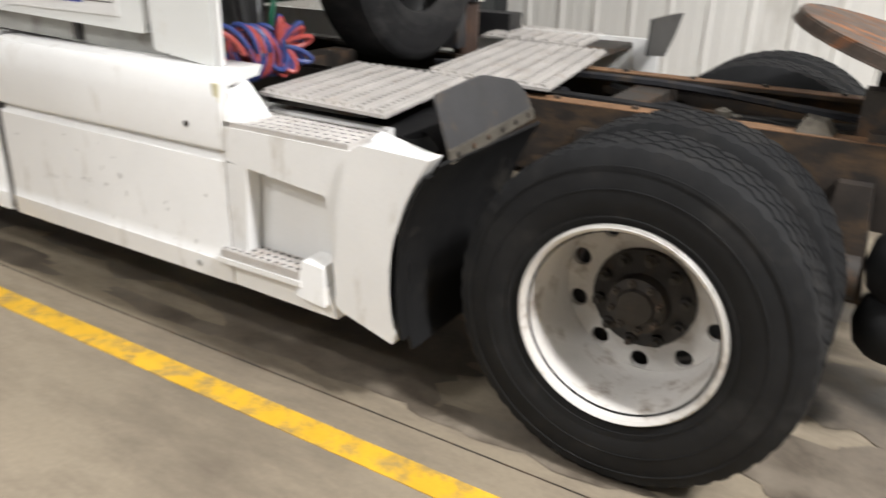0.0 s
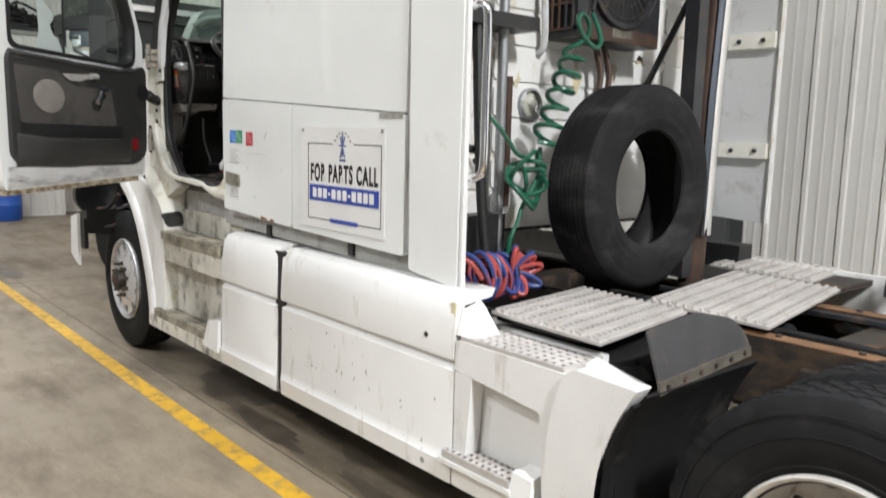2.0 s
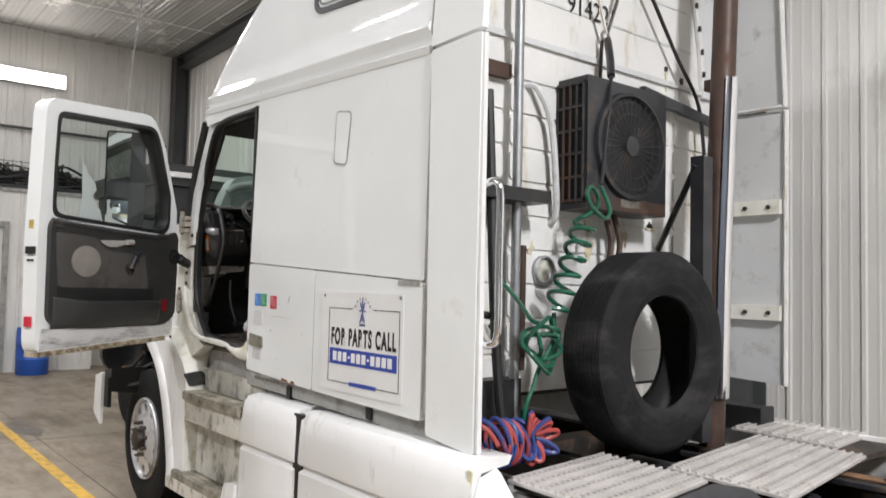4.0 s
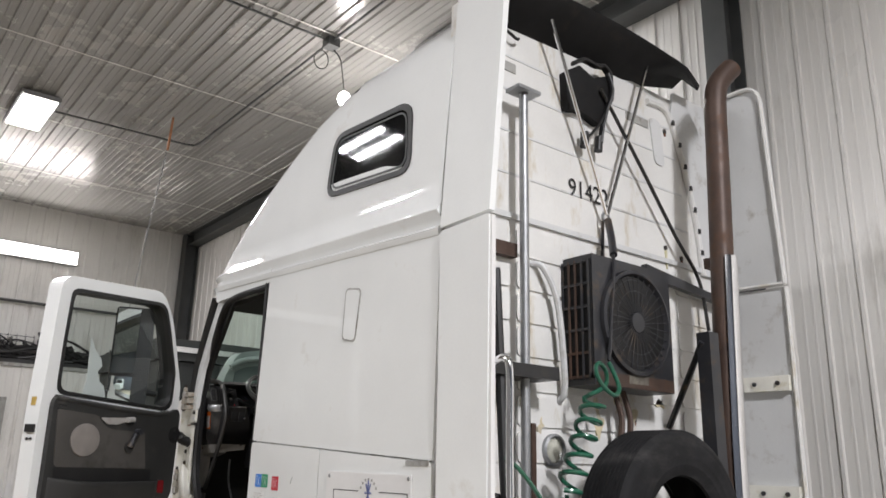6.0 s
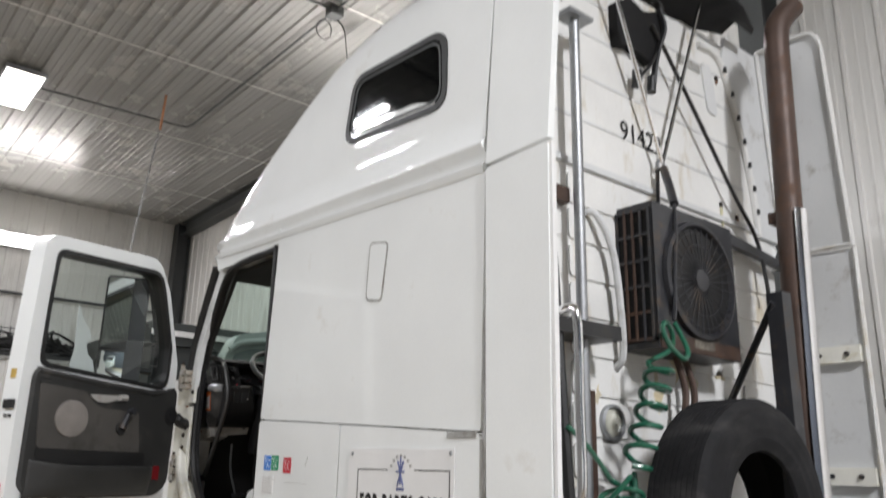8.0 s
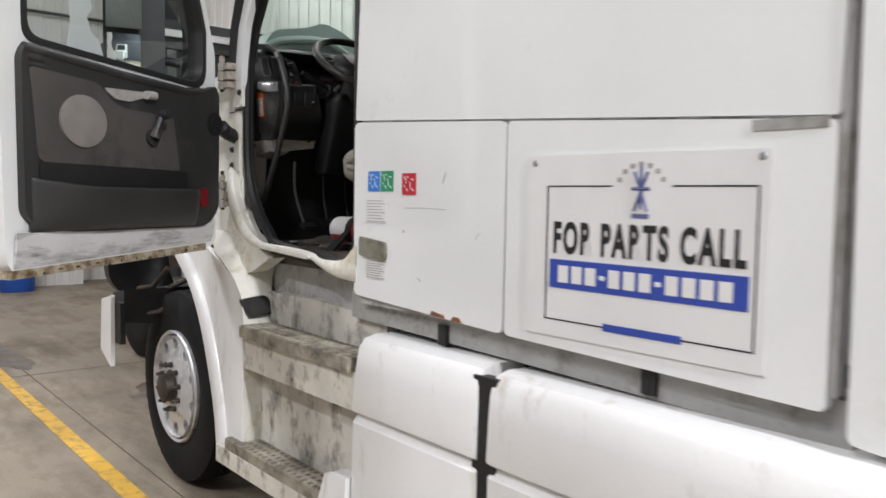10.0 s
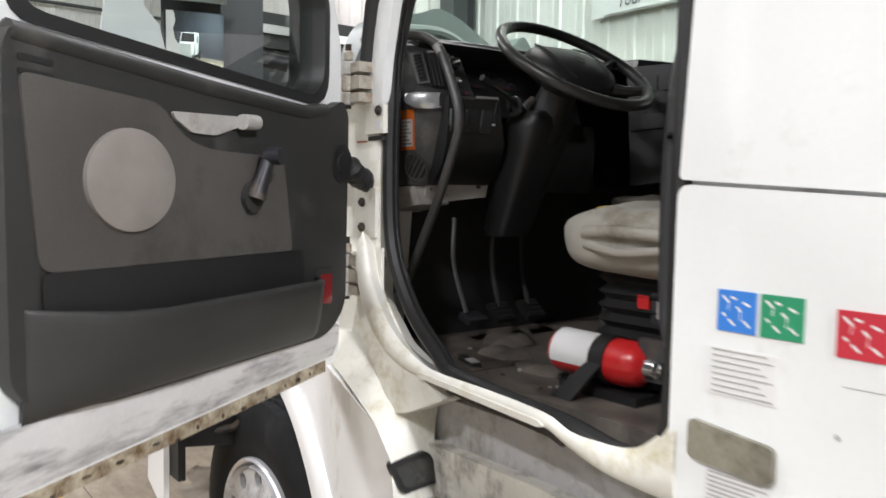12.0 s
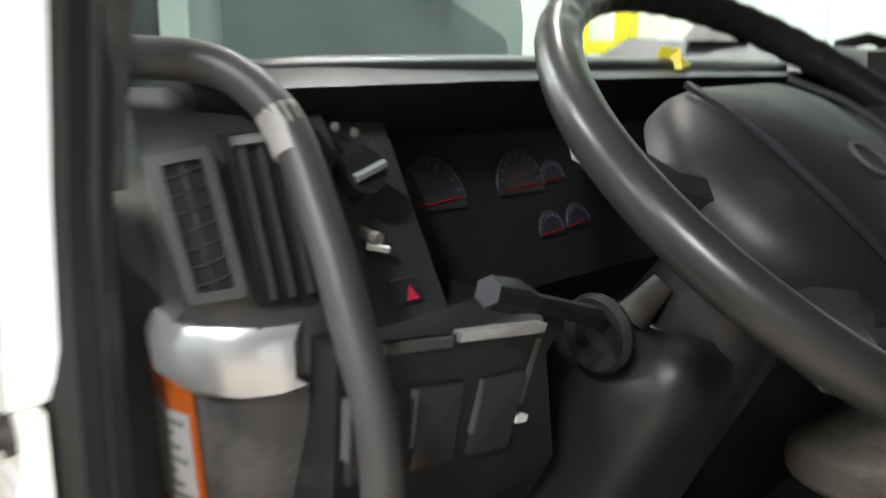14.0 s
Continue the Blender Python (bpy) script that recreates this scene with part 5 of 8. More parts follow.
# deck plates with raised treads
def deck(x0, x1, y0, y1, z, cols, rows, label, slant=0.0):
    def lean(bm):
        for v in bm.verts:
            a, b = v.co.x - x0, v.co.y - y0
            v.co.x -= slant * b
            v.co.y -= slant * 0.45 * a
        return bm
    d = part("deck_plate", lean(box(x0, x1, y0, y1, z - 0.012, z, 0.003)), ALU, truck, label)
    bm = bmesh.new()
    for i in range(cols):
        x = x0 + (x1 - x0) * (i + 0.5) / cols
        add_box(bm, x - 0.027, x - 0.015, y0 + 0.012, y1 - 0.012, z, z + 0.012)
        add_box(bm, x + 0.015, x + 0.027, y0 + 0.012, y1 - 0.012, z, z + 0.012)
        for j in range(rows):
            y = y0 + 0.02 + (y1 - y0 - 0.04) * (j + 0.5) / rows
            add_box(bm, x - 0.0149, x + 0.0149, y - 0.007, y + 0.007, z, z + 0.009)
    tagged(part("tread", lean(bm), ALU, d, smooth=0), kind="stuff")
    bm = bmesh.new()
    for i in range(cols):
        x = x0 + (x1 - x0) * (i + 0.5) / cols
        for j in range(rows):
            y = y0 + 0.02 + (y1 - y0 - 0.04) * (j + 1.0) / rows
            if y < y1 - 0.02:
                add_box(bm, x - 0.0145, x + 0.0145, y - 0.012, y + 0.012, z + 0.0005, z + 0.0014)
    tagged(part("hole", lean(bm), SEAL, d, smooth=0), kind="stuff")
    return d


deck(-2.056, -1.463, 2.07, 2.80, 1.062, 7, 18, "dull aluminium tread plate over the frame", 0.155)
deck(-1.815, -1.225, 2.815, 3.92, 1.062, 7, 25, "dull aluminium tread plate over the frame", 0.17)
deck(-2.22, -1.60, 4.02, 4.56, 1.062, 7, 13, "dull aluminium tread plate over the frame", 0.12)
part("deck_support", box(-2.05, -1.60, 2.1, 2.74, 1.02, 1.0495, 0.004), CHASSIS, truck)
part("deck_support", box(-1.85, -1.45, 3.55, 4.38, 1.0205, 1.0495, 0.004), CHASSIS, truck)


# --- skirts
def skirt_piece(x0, x1, top=1.155, nose=0.0, name="skirt", label="white plastic side skirt"):
    prof = [(2.10, top), (1.965, top + 0.004), (1.915, top - 0.008), (1.892, top - 0.04), (1.884, top - 0.12), (KY - 0.004, 0.895), (KY - 0.002, 0.885), (KY + 0.024, 0.868), (KY + 0.022, 0.858), (KY + 0.004, 0.838),
            (KY - 0.002, 0.5), (KY - 0.006, 0.455), (KY - 0.010, 0.45), (KY - 0.004, 0.365), (KY + 0.03, 0.355), (2.0, 0.36), (2.02, 0.40), (1.93, 0.42), (1.915, 0.8), (1.93, 1.10), (2.08, 1.12)]
    bm = bmesh.new()
    loops = []
    for x, s in ((x0, 0.0), (x0 + 0.012, -0.004), (x1 - 0.012, -0.004), (x1, 0.0)):
        loops.append([(x + (nose * max(0, z - 0.9) if x < (x0 + x1) / 2 else 0), y + (s if y < 1.91 else 0), z) for y, z in prof])
    return part(name, add_skin(bm, loops), SKIRT, truck, label, smooth=35)


skirt_piece(-3.462, -2.062, label="white plastic side skirt with small scratches")
skirt_piece(-4.20, -3.515, 1.165, 0.12, label="white plastic skirt behind the cab steps")
part("skirt_gap", box(-3.54, -3.44, 1.89, 1.93, 0.375, 1.14, 0), SEAL, truck)
part("skirt_plug", lathe([(0, 0.012), (-0.008, 0.012), (-0.01, 0.0)], (-2.235, KY, 0.955), "y", 10), CHASSIS, truck)
part("skirt_plug", lathe([(0, 0.014), (-0.008, 0.014), (-0.01, 0.0)], (-2.235, KY - 0.006, 0.41), "y", 10), GREYTRIM, truck)

rnd = random.Random(31)
for k in range(34):
    x, z = rnd.uniform(-3.40, -2.10), rnd.choice((rnd.uniform(0.40, 0.62), rnd.uniform(0.40, 0.82)))
    a, n = rnd.uniform(0.9, 1.9), rnd.uniform(0.004, 0.022)
    y = KY - 0.0072 if z > 0.46 else KY - 0.0115
    part("scratch", tube([(x, y, z), (x + n * math.cos(a), y, z + n * math.sin(a))], rnd.uniform(0.0008, 0.002), 4), CHASSIS if k % 3 else GREYTRIM, truck)
part("yellow_streak", bevel(add_hex(bmesh.new(), [(-2.085, KY + 0.0025, 0.99), (-2.068, KY + 0.0025, 0.985), (-2.068, KY + 0.01, 0.985), (-2.085, KY + 0.01, 0.99), (-2.095, KY + 0.004, 1.115), (-2.066, KY + 0.004, 1.115), (-2.066, KY + 0.02, 1.115), (-2.095, KY + 0.02, 1.115)]), 0), STREAK, truck, "yellowed glue streak")

# rear skirt with two tread steps
rs = part("rear_skirt", prism([(-2.055, 0.365), (-1.47, 0.355), (-1.47, 0.53), (-1.43, 0.70), (-1.36, 0.86), (-1.31, 0.95), (-1.48, 0.96), (-1.53, 0.95), (-2.055, 0.95)], "y", KY + 0.075, KY + 0.11, 0.004), SKIRT, truck, "white rear skirt with two tread steps")
part("skirt_panel", prism(round_poly([(-2.055, 0.845), (-1.60, 0.80), (-1.565, 0.40), (-1.50, 0.38), (-1.45, 0.97), (-2.055, 0.97)], 0.012, 2), "y", KY, KY + 0.07, 0.008), SKIRT, rs)
part("wheel_panel", prism(round_poly([(-1.565, 0.405), (-1.325, 0.335)] + [(RX + 0.722 * math.cos(radians(a)), RZ + 0.722 * math.sin(radians(a))) for a in range(194, 142, -6)] + [(-1.190, 0.992), (-1.45, 1.000), (-1.495, 0.965), (-1.545, 0.80)], [0.03, 0.004] + [0.0] * 9 + [0.006, 0.02, 0.03, 0.1], 4), "y", KY - 0.012, KY + 0.07, 0.012, 3), SKIRT, rs, "white skirt panel before the wheel")
part("panel_top", bevel(add_hex(bmesh.new(), [(-1.46, KY + 0.06, 0.96), (-1.24, KY + 0.06, 0.94), (-1.27, 2.02, 0.93), (-1.48, 2.02, 0.97), (-1.455, KY + 0.06, 1.002), (-1.205, KY + 0.06, 0.990), (-1.245, 2.02, 0.966), (-1.47, 2.02, 1.012)]), 0.006), SKIRT, rs)
part("skirt_panel", prism([(-2.055, 0.365), (-1.565, 0.355), (-1.60, 0.47), (-2.055, 0.475)], "y", KY - 0.004, KY + 0.07, 0.008), SKIRT, rs)
part("skirt_panel", prism([(-2.055, 0.48), (-1.985, 0.48), (-1.955, 0.838), (-2.055, 0.84)], "y", KY, KY + 0.07, 0.012), SKIRT, rs)
part("skirt_nose", bevel(add_hex(bmesh.new(), [(-2.058, KY + 0.006, 0.988), (-1.975, KY + 0.008, 0.988), (-1.955, 2.03, 0.988), (-2.058, 2.03, 0.988), (-2.058, KY + 0.035, 1.085), (-2.038, KY + 0.045, 1.075), (-2.034, 2.01, 1.10), (-2.058, 2.01, 1.115)]), 0.018, 4), SKIRT, rs)
part("skirt_ledge", box(-2.05, -1.49, 2.085, 2.12, 0.93, 1.0, 0.008), SKIRT, rs)
part("step_end", bevel(add_hex(bmesh.new(), [(-1.72, KY - 0.035, 0.42), (-1.60, KY - 0.03, 0.40), (-1.60, KY + 0.07, 0.42), (-1.70, KY + 0.07, 0.42), (-1.70, KY - 0.02, 0.55), (-1.61, KY - 0.015, 0.54), (-1.61, KY + 0.07, 0.56), (-1.69, KY + 0.07, 0.56)]), 0.012, 3), SKIRT, rs)


def tread_step(x0, x1, y0, y1, z, cols, rows, material, parent, name="tread_step", label="perforated aluminium step tread", drop=0.03, pit=None):
    s = part(name, box(x0, x1, y0, y1, z - drop, z, 0.004), material, parent, label)
    bm, hb = bmesh.new(), bmesh.new()
    for i in range(cols):
        for j in range(rows):
            x, y = x0 + (x1 - x0) * (i + 0.5) / cols, y0 + (y1 - y0) * (j + 0.5) / rows
            dx, dy = (x1 - x0) / cols * 0.36, (y1 - y0) / rows * 0.34
            add_box(bm, x - dx, x + dx, y - dy, y + dy, z, z + 0.0015)
            add_tube(hb, [(x - dx, y - dy, z + 0.002), (x + dx, y - dy, z + 0.002), (x + dx, y + dy, z + 0.002), (x - dx, y + dy, z + 0.002)], 0.004, 4, True)
    tagged(part("hole", bm, pit or SEAL, s, smooth=0), kind="stuff")
    tagged(part("tread", hb, material, s, smooth=0), kind="stuff")
    return s


tread_step(-2.03, -1.50, KY + 0.004, 2.085, 0.987, 13, 5, ALU, truck)
tread_step(-2.09, -1.71, KY - 0.03, KY + 0.075, 0.508, 11, 3, ALU, truck)
part("step_tray", box(-2.11, -1.70, KY - 0.035, KY - 0.002, 0.455, 0.476, 0.006), SKIRT, truck)

# --- cab entry: fender, steps and marker lamp
arch = [(-6.02, 1.375), (-5.95, 1.33), (-5.76, 1.19), (-5.62, 1.0), (-5.51, 0.75), (-5.45, 0.55), (-5.43, 0.385)]
fp = arch + [(-5.19, 0.385), (-5.165, 1.05), (-5.175, 1.195), (-5.26, 1.275), (-5.40, 1.335), (-5.56, 1.40), (-5.74, 1.44)]
part("front_fender", prism(fp, "y", 1.905, 1.94, 0.01, 3), SKIRT, truck, "white fender piece behind the steer tyre")
lip = soft_path([(x, 0.0, z) for x, z in arch])
rows = []
for a, p, b in zip(lip[:1] + lip[:-1], lip, lip[1:] + lip[-1:]):
    n = Vector((-(b.z - a.z), 0, b.x - a.x)).normalized()
    n = n if n.x > 0 else -n
    rows.append([(p.x + n.x * q, y, p.z + n.z * q) for q, y in ((0.0, 1.94), (0.0, 1.892), (0.008, 1.880), (0.045, 1.876), (0.082, 1.884), (0.092, 1.90), (0.092, 1.94))])
part("fender_lip", add_skin(bmesh.new(), rows), SKIRT, truck, smooth=50)
part("fender_liner", add_skin(bmesh.new(), [[(x - 0.02, 1.93, z), (x - 0.02, 2.35, z), (x, 2.35, z + 0.01), (x, 1.93, z + 0.01)] for x, z in arch]), BLACK, truck)
rows = []
for z, ox, oy, ix, iy in ((0.40, -5.19, 1.912, -5.19, 2.02), (1.05, -5.160, 1.905, -5.155, 2.06), (1.20, -5.172, 1.898, -5.188, 2.06), (1.285, -5.265, 1.902, -5.195, 2.07), (1.345, -5.39, 1.908, -5.20, 2.09), (1.40, -5.53, 1.92, -5.30, 2.03), (1.50, -5.64, 1.95, -5.42, 2.03)):
    rows.append([(ox, oy, z), (ox * 0.35 + ix * 0.65, oy * 0.5 + iy * 0.5 - 0.012, z), (ix, iy, z), (ix - 0.12, 2.13, z), (ox - 0.12, 2.13, z), (ox - 0.06, oy + 0.03, z)])
part("fender_cowl", bevel(add_skin(bmesh.new(), rows), 0.012, 3, 35), JAMB, truck, "cream worn cowl between fender and cab steps", smooth=50)
bm = prism(round_poly([(-5.52, 1.38), (-5.42, 1.335), (-5.29, 1.30), (-5.20, 1.315), (-5.02, 1.392), (-5.10, 1.425), (-5.27, 1.50), (-5.39, 1.61), (-5.52, 1.64)], 0.02), "y", 1.962, 2.045, 0.012, 3)
for v in bm.verts:
    v.co.y += 0.2 * max(0.0, v.co.z - 1.42) if v.co.y < 2.0 else 0.0
part("pillar_foot", bm, JAMB, truck, "cream worn foot of the hinge pillar")


def on_cowl(u, v, d=0.0):
    """A point of the cowl's rear face that carries the lamp: u inward, v up."""
    return (-5.152 - 0.22 * (v - 1.05) + d + 0.02 * (u - 1.9) * (1.12 - v), u + 0.42 * (1.155 - v), v + 0.09 * (u - 1.97))


def cowl_slab(u0, u1, v0, v1, d0, d1, r, w):
    poly = round_poly([(u0, v0), (u1, v0), (u1, v1), (u0, v1)], r, 4)
    return bevel(add_skin(bmesh.new(), [[on_cowl(a, b, d) for a, b in poly] for d in (d0, d1)]), w, 2)


ml = part("marker_lamp", cowl_slab(1.905, 2.045, 1.108, 1.198, -0.004, 0.016, 0.022, 0.006), SEAL, truck, "smoked marker lamp in a rubber bezel")
part("lens", cowl_slab(1.92, 2.03, 1.122, 1.184, 0.0, 0.019, 0.014, 0.004), AMBERL, ml)
part("cab_side", prism([(-5.2, 1.04), (-4.2, 1.02), (-4.2, 1.205), (-4.4, 1.214), (-4.75, 1.226), (-5.2, 1.218)], "y", 2.04, 2.10, 0.012, 3), GRIMY, truck, "grimy white cab side below the door")
part("cab_side", prism([(-5.25, 1.10), (-4.2, 1.05), (-4.2, 1.36), (-4.45, 1.38), (-4.62, 1.425), (-5.25, 1.44)], "y", 2.084, 2.11, 0.004), FADED, truck, "dull grey-white panel under the door sill")
part("step_riser", prism([(-5.2, 0.36), (-4.2, 0.36), (-4.2, 1.035), (-5.2, 1.035)], "y", 2.0, 2.03, 0.004), GRIMY, truck, "mud-streaked riser between the cab steps")
tread_step(-5.15, -4.225, 1.875, 2.05, 1.07, 22, 4, STEPM, truck, "cab_step", "muddy perforated upper cab step", 0.05, MUD)
part("step_front", prism([(-5.165, 0.87), (-4.2, 0.87), (-4.2, 1.018), (-5.165, 1.018)], "y", 1.90, 1.93, 0.006), GRIMY, truck)
tread_step(-5.30, -4.24, 1.87, 2.0, 0.50, 24, 3, STEPM, truck, "cab_step", "muddy lower cab step", 0.05, MUD)
part("lower_rail", box(-5.40, -4.2, 1.868, 1.9, 0.365, 0.449, 0.008), GRIMY, truck, "muddy lower rail")
part("step_corner", bevel(add_hex(bmesh.new(), [(-4.42, 1.85, 0.43), (-4.21, 1.85, 0.42), (-4.21, 1.95, 0.42), (-4.40, 1.95, 0.43), (-4.36, 1.86, 0.60), (-4.21, 1.86, 0.62), (-4.21, 1.95, 0.62), (-4.35, 1.95, 0.60)]), 0.015, 3), SKIRT, truck)

# --- nose of the truck with its hood tilted away
part("bumper_flap", prism(round_poly([(-6.655, 0.745), (-6.52, 0.69), (-6.455, 0.665), (-6.45, 1.02), (-6.44, 1.09), (-6.625, 1.05)], 0.012), "y", 1.69, 1.712, 0.006, 2), SKIRT, truck, "torn white bumper end")
part("bumper_strip", box(-6.46, -6.36, 1.716, 1.745, 0.81, 1.05, 0.008), SEAL, truck, "black rubber strip behind the bumper end")
part("bumper_bracket", bevel(add_hex(bmesh.new(), [(-6.62, 1.75, 0.98), (-6.40, 1.75, 0.93), (-6.40, 2.3, 0.86), (-6.62, 2.3, 0.90), (-6.60, 1.75, 1.09), (-6.40, 1.75, 1.12), (-6.40, 2.3, 1.12), (-6.6, 2.3, 1.12)]), 0.02, 2), BLACK, truck, "dark bumper bracket")
for a, b in (((-6.55, 1.78, 1.08), (-6.30, 2.2, 1.22)), ((-6.45, 1.80, 0.96), (-6.32, 2.1, 1.10)), ((-6.60, 1.9, 1.10), (-6.38, 2.0, 1.24))):
    part("bumper_stay", tube([a, ((a[0] + b[0]) / 2, (a[1] + b[1]) / 2, a[2] + 0.02), b], 0.016, 8), CHASSIS, truck)
part("bumper_beam", box(-7.05, -6.85, 2.35, 4.5, 0.55, 0.85, 0.03), BLACK, truck)
part("lamp_bucket", lathe([(0, 0.0), (0, 0.10), (0.05, 0.16), (0.14, 0.19), (0.22, 0.19), (0.22, 0.17), (0.1, 0.0)], (-6.95, 1.95, 1.22), "x", 24), BLACK, truck, "black round lamp bucket")
part("engine", box(-7.0, -5.75, 2.75, 3.55, 0.75, 1.75, 0.08, 3), CHASSIS, truck)
part("air_box", tube([(-6.3, 2.4, 1.35), (-6.3, 2.4, 1.85)], 0.17, 20), BLACK, truck)
part("cowl", bevel(add_hex(bmesh.new(), [(-6.05, 2.0, 1.45), (-5.67, 2.0, 1.45), (-5.67, 4.3, 1.45), (-6.05, 4.3, 1.45), (-6.05, 2.05, 2.28), (-5.66, 2.02, 2.30), (-5.66, 4.28, 2.30), (-6.05, 4.25, 2.30)]), 0.03, 3), SKIRT, truck, "white cowl below the windscreen")
hp = [(2.9, 2.62), (3.0, 2.84), (3.06, 2.9), (3.34, 2.955), (3.46, 3.01), (3.62, 2.97), (3.80, 2.88), (3.96, 2.80), (4.05, 2.86), (4.14, 2.95), (4.22, 2.86), (4.3, 2.6), (4.3, 1.5), (2.9, 1.5)]
hp = round_poly(hp, 0.05, 3)
hood = part("hood", prism(hp, "x", -7.25, -7.05, 0.02, 2), HOODM, truck, "hood tilted forward, dull grey inside")
part("hood_inner", prism(round_poly([(3.0, 1.6), (3.0, 2.70), (3.12, 2.76), (3.46, 2.81), (3.66, 2.73), (3.86, 2.66), (4.2, 2.52), (4.2, 1.6)], 0.04, 3), "x", -7.06, -7.035, 0.008), HOODD, hood, "dark inner hood panel")
part("hood_ridge", tube(soft_path([(-7.03, 2.95, 2.74), (-7.02, 3.10, 2.82), (-7.02, 3.46, 2.86), (-7.02, 3.7, 2.77), (-7.03, 3.93, 2.69)]), 0.03, 8), HOODM, hood)

# ---------------------------------------------------------------- the cab
# --- pillars and jamb
def pillar(name, lo, hi, w, d, material, label=""):
    """A sloping pillar of a given width along x and depth along y."""
    (x0, y0, z0), (x1, y1, z1) = lo, hi
    bm = add_hex(bmesh.new(), [(x0, y0, z0), (x0 + w, y0, z0), (x0 + w, y0 + d, z0), (x0, y0 + d, z0), (x1, y1, z1), (x1 + w, y1, z1), (x1 + w, y1 + d, z1), (x1, y1 + d, z1)])
    return part(name, bevel(bm, 0.015, 3), material, truck, label)


part("windscreen_pillar", prism(round_poly([(-5.50, 2.20), (-5.464, 2.34), (-5.426, 2.50), (-5.315, 2.72), (-5.14, 3.03), (-5.02, 3.03), (-5.235, 2.70), (-5.345, 2.50), (-5.385, 2.34), (-5.405, 2.20)], 0.02), "y", 2.005, 2.036, 0.012, 3), WHITE, truck, "white windscreen pillar")
pillar("windscreen_pillar", (-5.60, 4.23, 2.26), (-5.14, 4.22, 3.02), 0.14, 0.10, LINING, "dark far windscreen pillar")
part("pillar_trim", prism([(-5.48, 2.34), (-5.46, 2.40), (-5.42, 2.50), (-5.30, 2.72), (-5.09, 2.98), (-5.02, 2.98), (-5.22, 2.70), (-5.358, 2.50), (-5.395, 2.40), (-5.41, 2.34)], "y", 2.066, 2.09, 0.006), TRIM, truck, "grey inner pillar trim")
part("rubber_strip", tube([(-5.480, 2.005, 2.315), (-5.450, 2.005, 2.50), (-5.355, 2.0, 2.70), (-5.18, 1.99, 3.0)], 0.032, 10, flat=0.6), SEAL, truck, "black rubber strip along the pillar")
jm = part("hinge_pillar", bevel(add_prism(bmesh.new(), [(-5.66, 2.0), (-5.61, 1.985), (-5.56, 2.02), (-5.45, 2.02), (-5.438, 2.03), (-5.44, 2.08), (-5.66, 2.12)], "z", 1.40, 2.30), 0.006), JAMB, truck, "worn white hinge pillar")


def jamb_plate(x0, x1, z0, z1, d=0.012, w=0.004):
    """A plate lying on the slanted face of the hinge pillar."""
    x0, x1, y0, y1 = x0 - 0.022, x1 - 0.022, 2.02, 2.02
    return bevel(add_hex(bmesh.new(), [(x0, y0 - d, z0), (x1, y1 - d, z0), (x1, y1 + 0.004, z0), (x0, y0 + 0.004, z0), (x0, y0 - d, z1), (x1, y1 - d, z1), (x1, y1 + 0.004, z1), (x0, y0 + 0.004, z1)]), w)


for zc in (2.29, 1.70):
    for k, (z0, z1, r) in enumerate(((-0.085, -0.045, 0.019), (-0.043, 0.004, 0.021), (0.006, 0.048, 0.019), (0.050, 0.080, 0.015))):
        part("hinge_knuckle", lathe([(z0, 0.0), (z0, r - 0.004), (z0 + 0.004, r), (z1 - 0.004, r), (z1, r - 0.004), (z1, 0.0)], (-5.525, 1.962, zc), "z", 16), HINGEM if k % 2 else LIGHTG, jm, "rust-stained hinge knuckle" if k == 1 else "")
    part("hinge_pin", tube([(-5.525, 1.962, zc - 0.095), (-5.525, 1.962, zc + 0.10)], 0.010, 8), RUST, jm)
    for za, zb in ((-0.078, -0.05), (-0.038, 0.0), (0.012, 0.042)):
        part("hinge_arm", box(-5.53, -5.455, 1.958, 2.024, zc + za, zc + zb, 0.012, 3), HINGEM, jm)
    part("hinge_leaf", jamb_plate(-5.545, -5.47, zc - 0.07, zc + 0.05, 0.024, 0.006), JAMB, jm)
    part("rust_patch", jamb_plate(-5.535, -5.50, zc - 0.052, zc - 0.030, 0.0265, 0.001), RUSTY, jm)
    part("rust_patch", jamb_plate(-5.52, -5.49, zc + 0.02, zc + 0.032, 0.0265, 0.001), RUSTY, jm)
part("jamb_plate", jamb_plate(-5.475, -5.375, 2.118, 2.203), JAMB, jm)
part("jamb_label", jamb_plate(-5.42, -5.385, 2.13, 2.155, 0.014, 0.001), PAPER, jm)
part("jamb_slot", jamb_plate(-5.475, -5.375, 2.098, 2.111, 0.0015, 0), SEAL, jm)
part("rust_streak", jamb_plate(-5.56, -5.48, 2.094, 2.10, 0.0015, 0), RUSTY, jm)
part("jamb_plate", jamb_plate(-5.54, -5.42, 1.80, 1.952, 0.008), JAMB, jm)
part("jamb_plate", jamb_plate(-5.50, -5.385, 1.56, 1.77, 0.006), JAMB, jm)
for x, z, d in ((-5.402, 2.186, 0.014), (-5.497, 1.908, 0.010), (-5.497, 1.830, 0.010), (-5.45, 1.62, 0.008), (-5.44, 1.53, 0.002)):
    part("bolt", lathe([(0, 0.015), (-0.006, 0.015), (-0.007, 0.010), (-0.012, 0.009), (-0.012, 0)], (x - 0.018, 2.022 - d, z), "y", 10), CHASSIS, jm)
part("loom_boot", tube(soft_path([(-5.43, 1.91, 2.02), (-5.47, 1.96, 1.99), (-5.50, 2.03, 1.97)]), [0.022, 0.034, 0.030, 0.035, 0.030, 0.036, 0.031, 0.036, 0.031, 0.036, 0.031, 0.036, 0.031], 14), SEAL, truck, "black rubber cable boot")


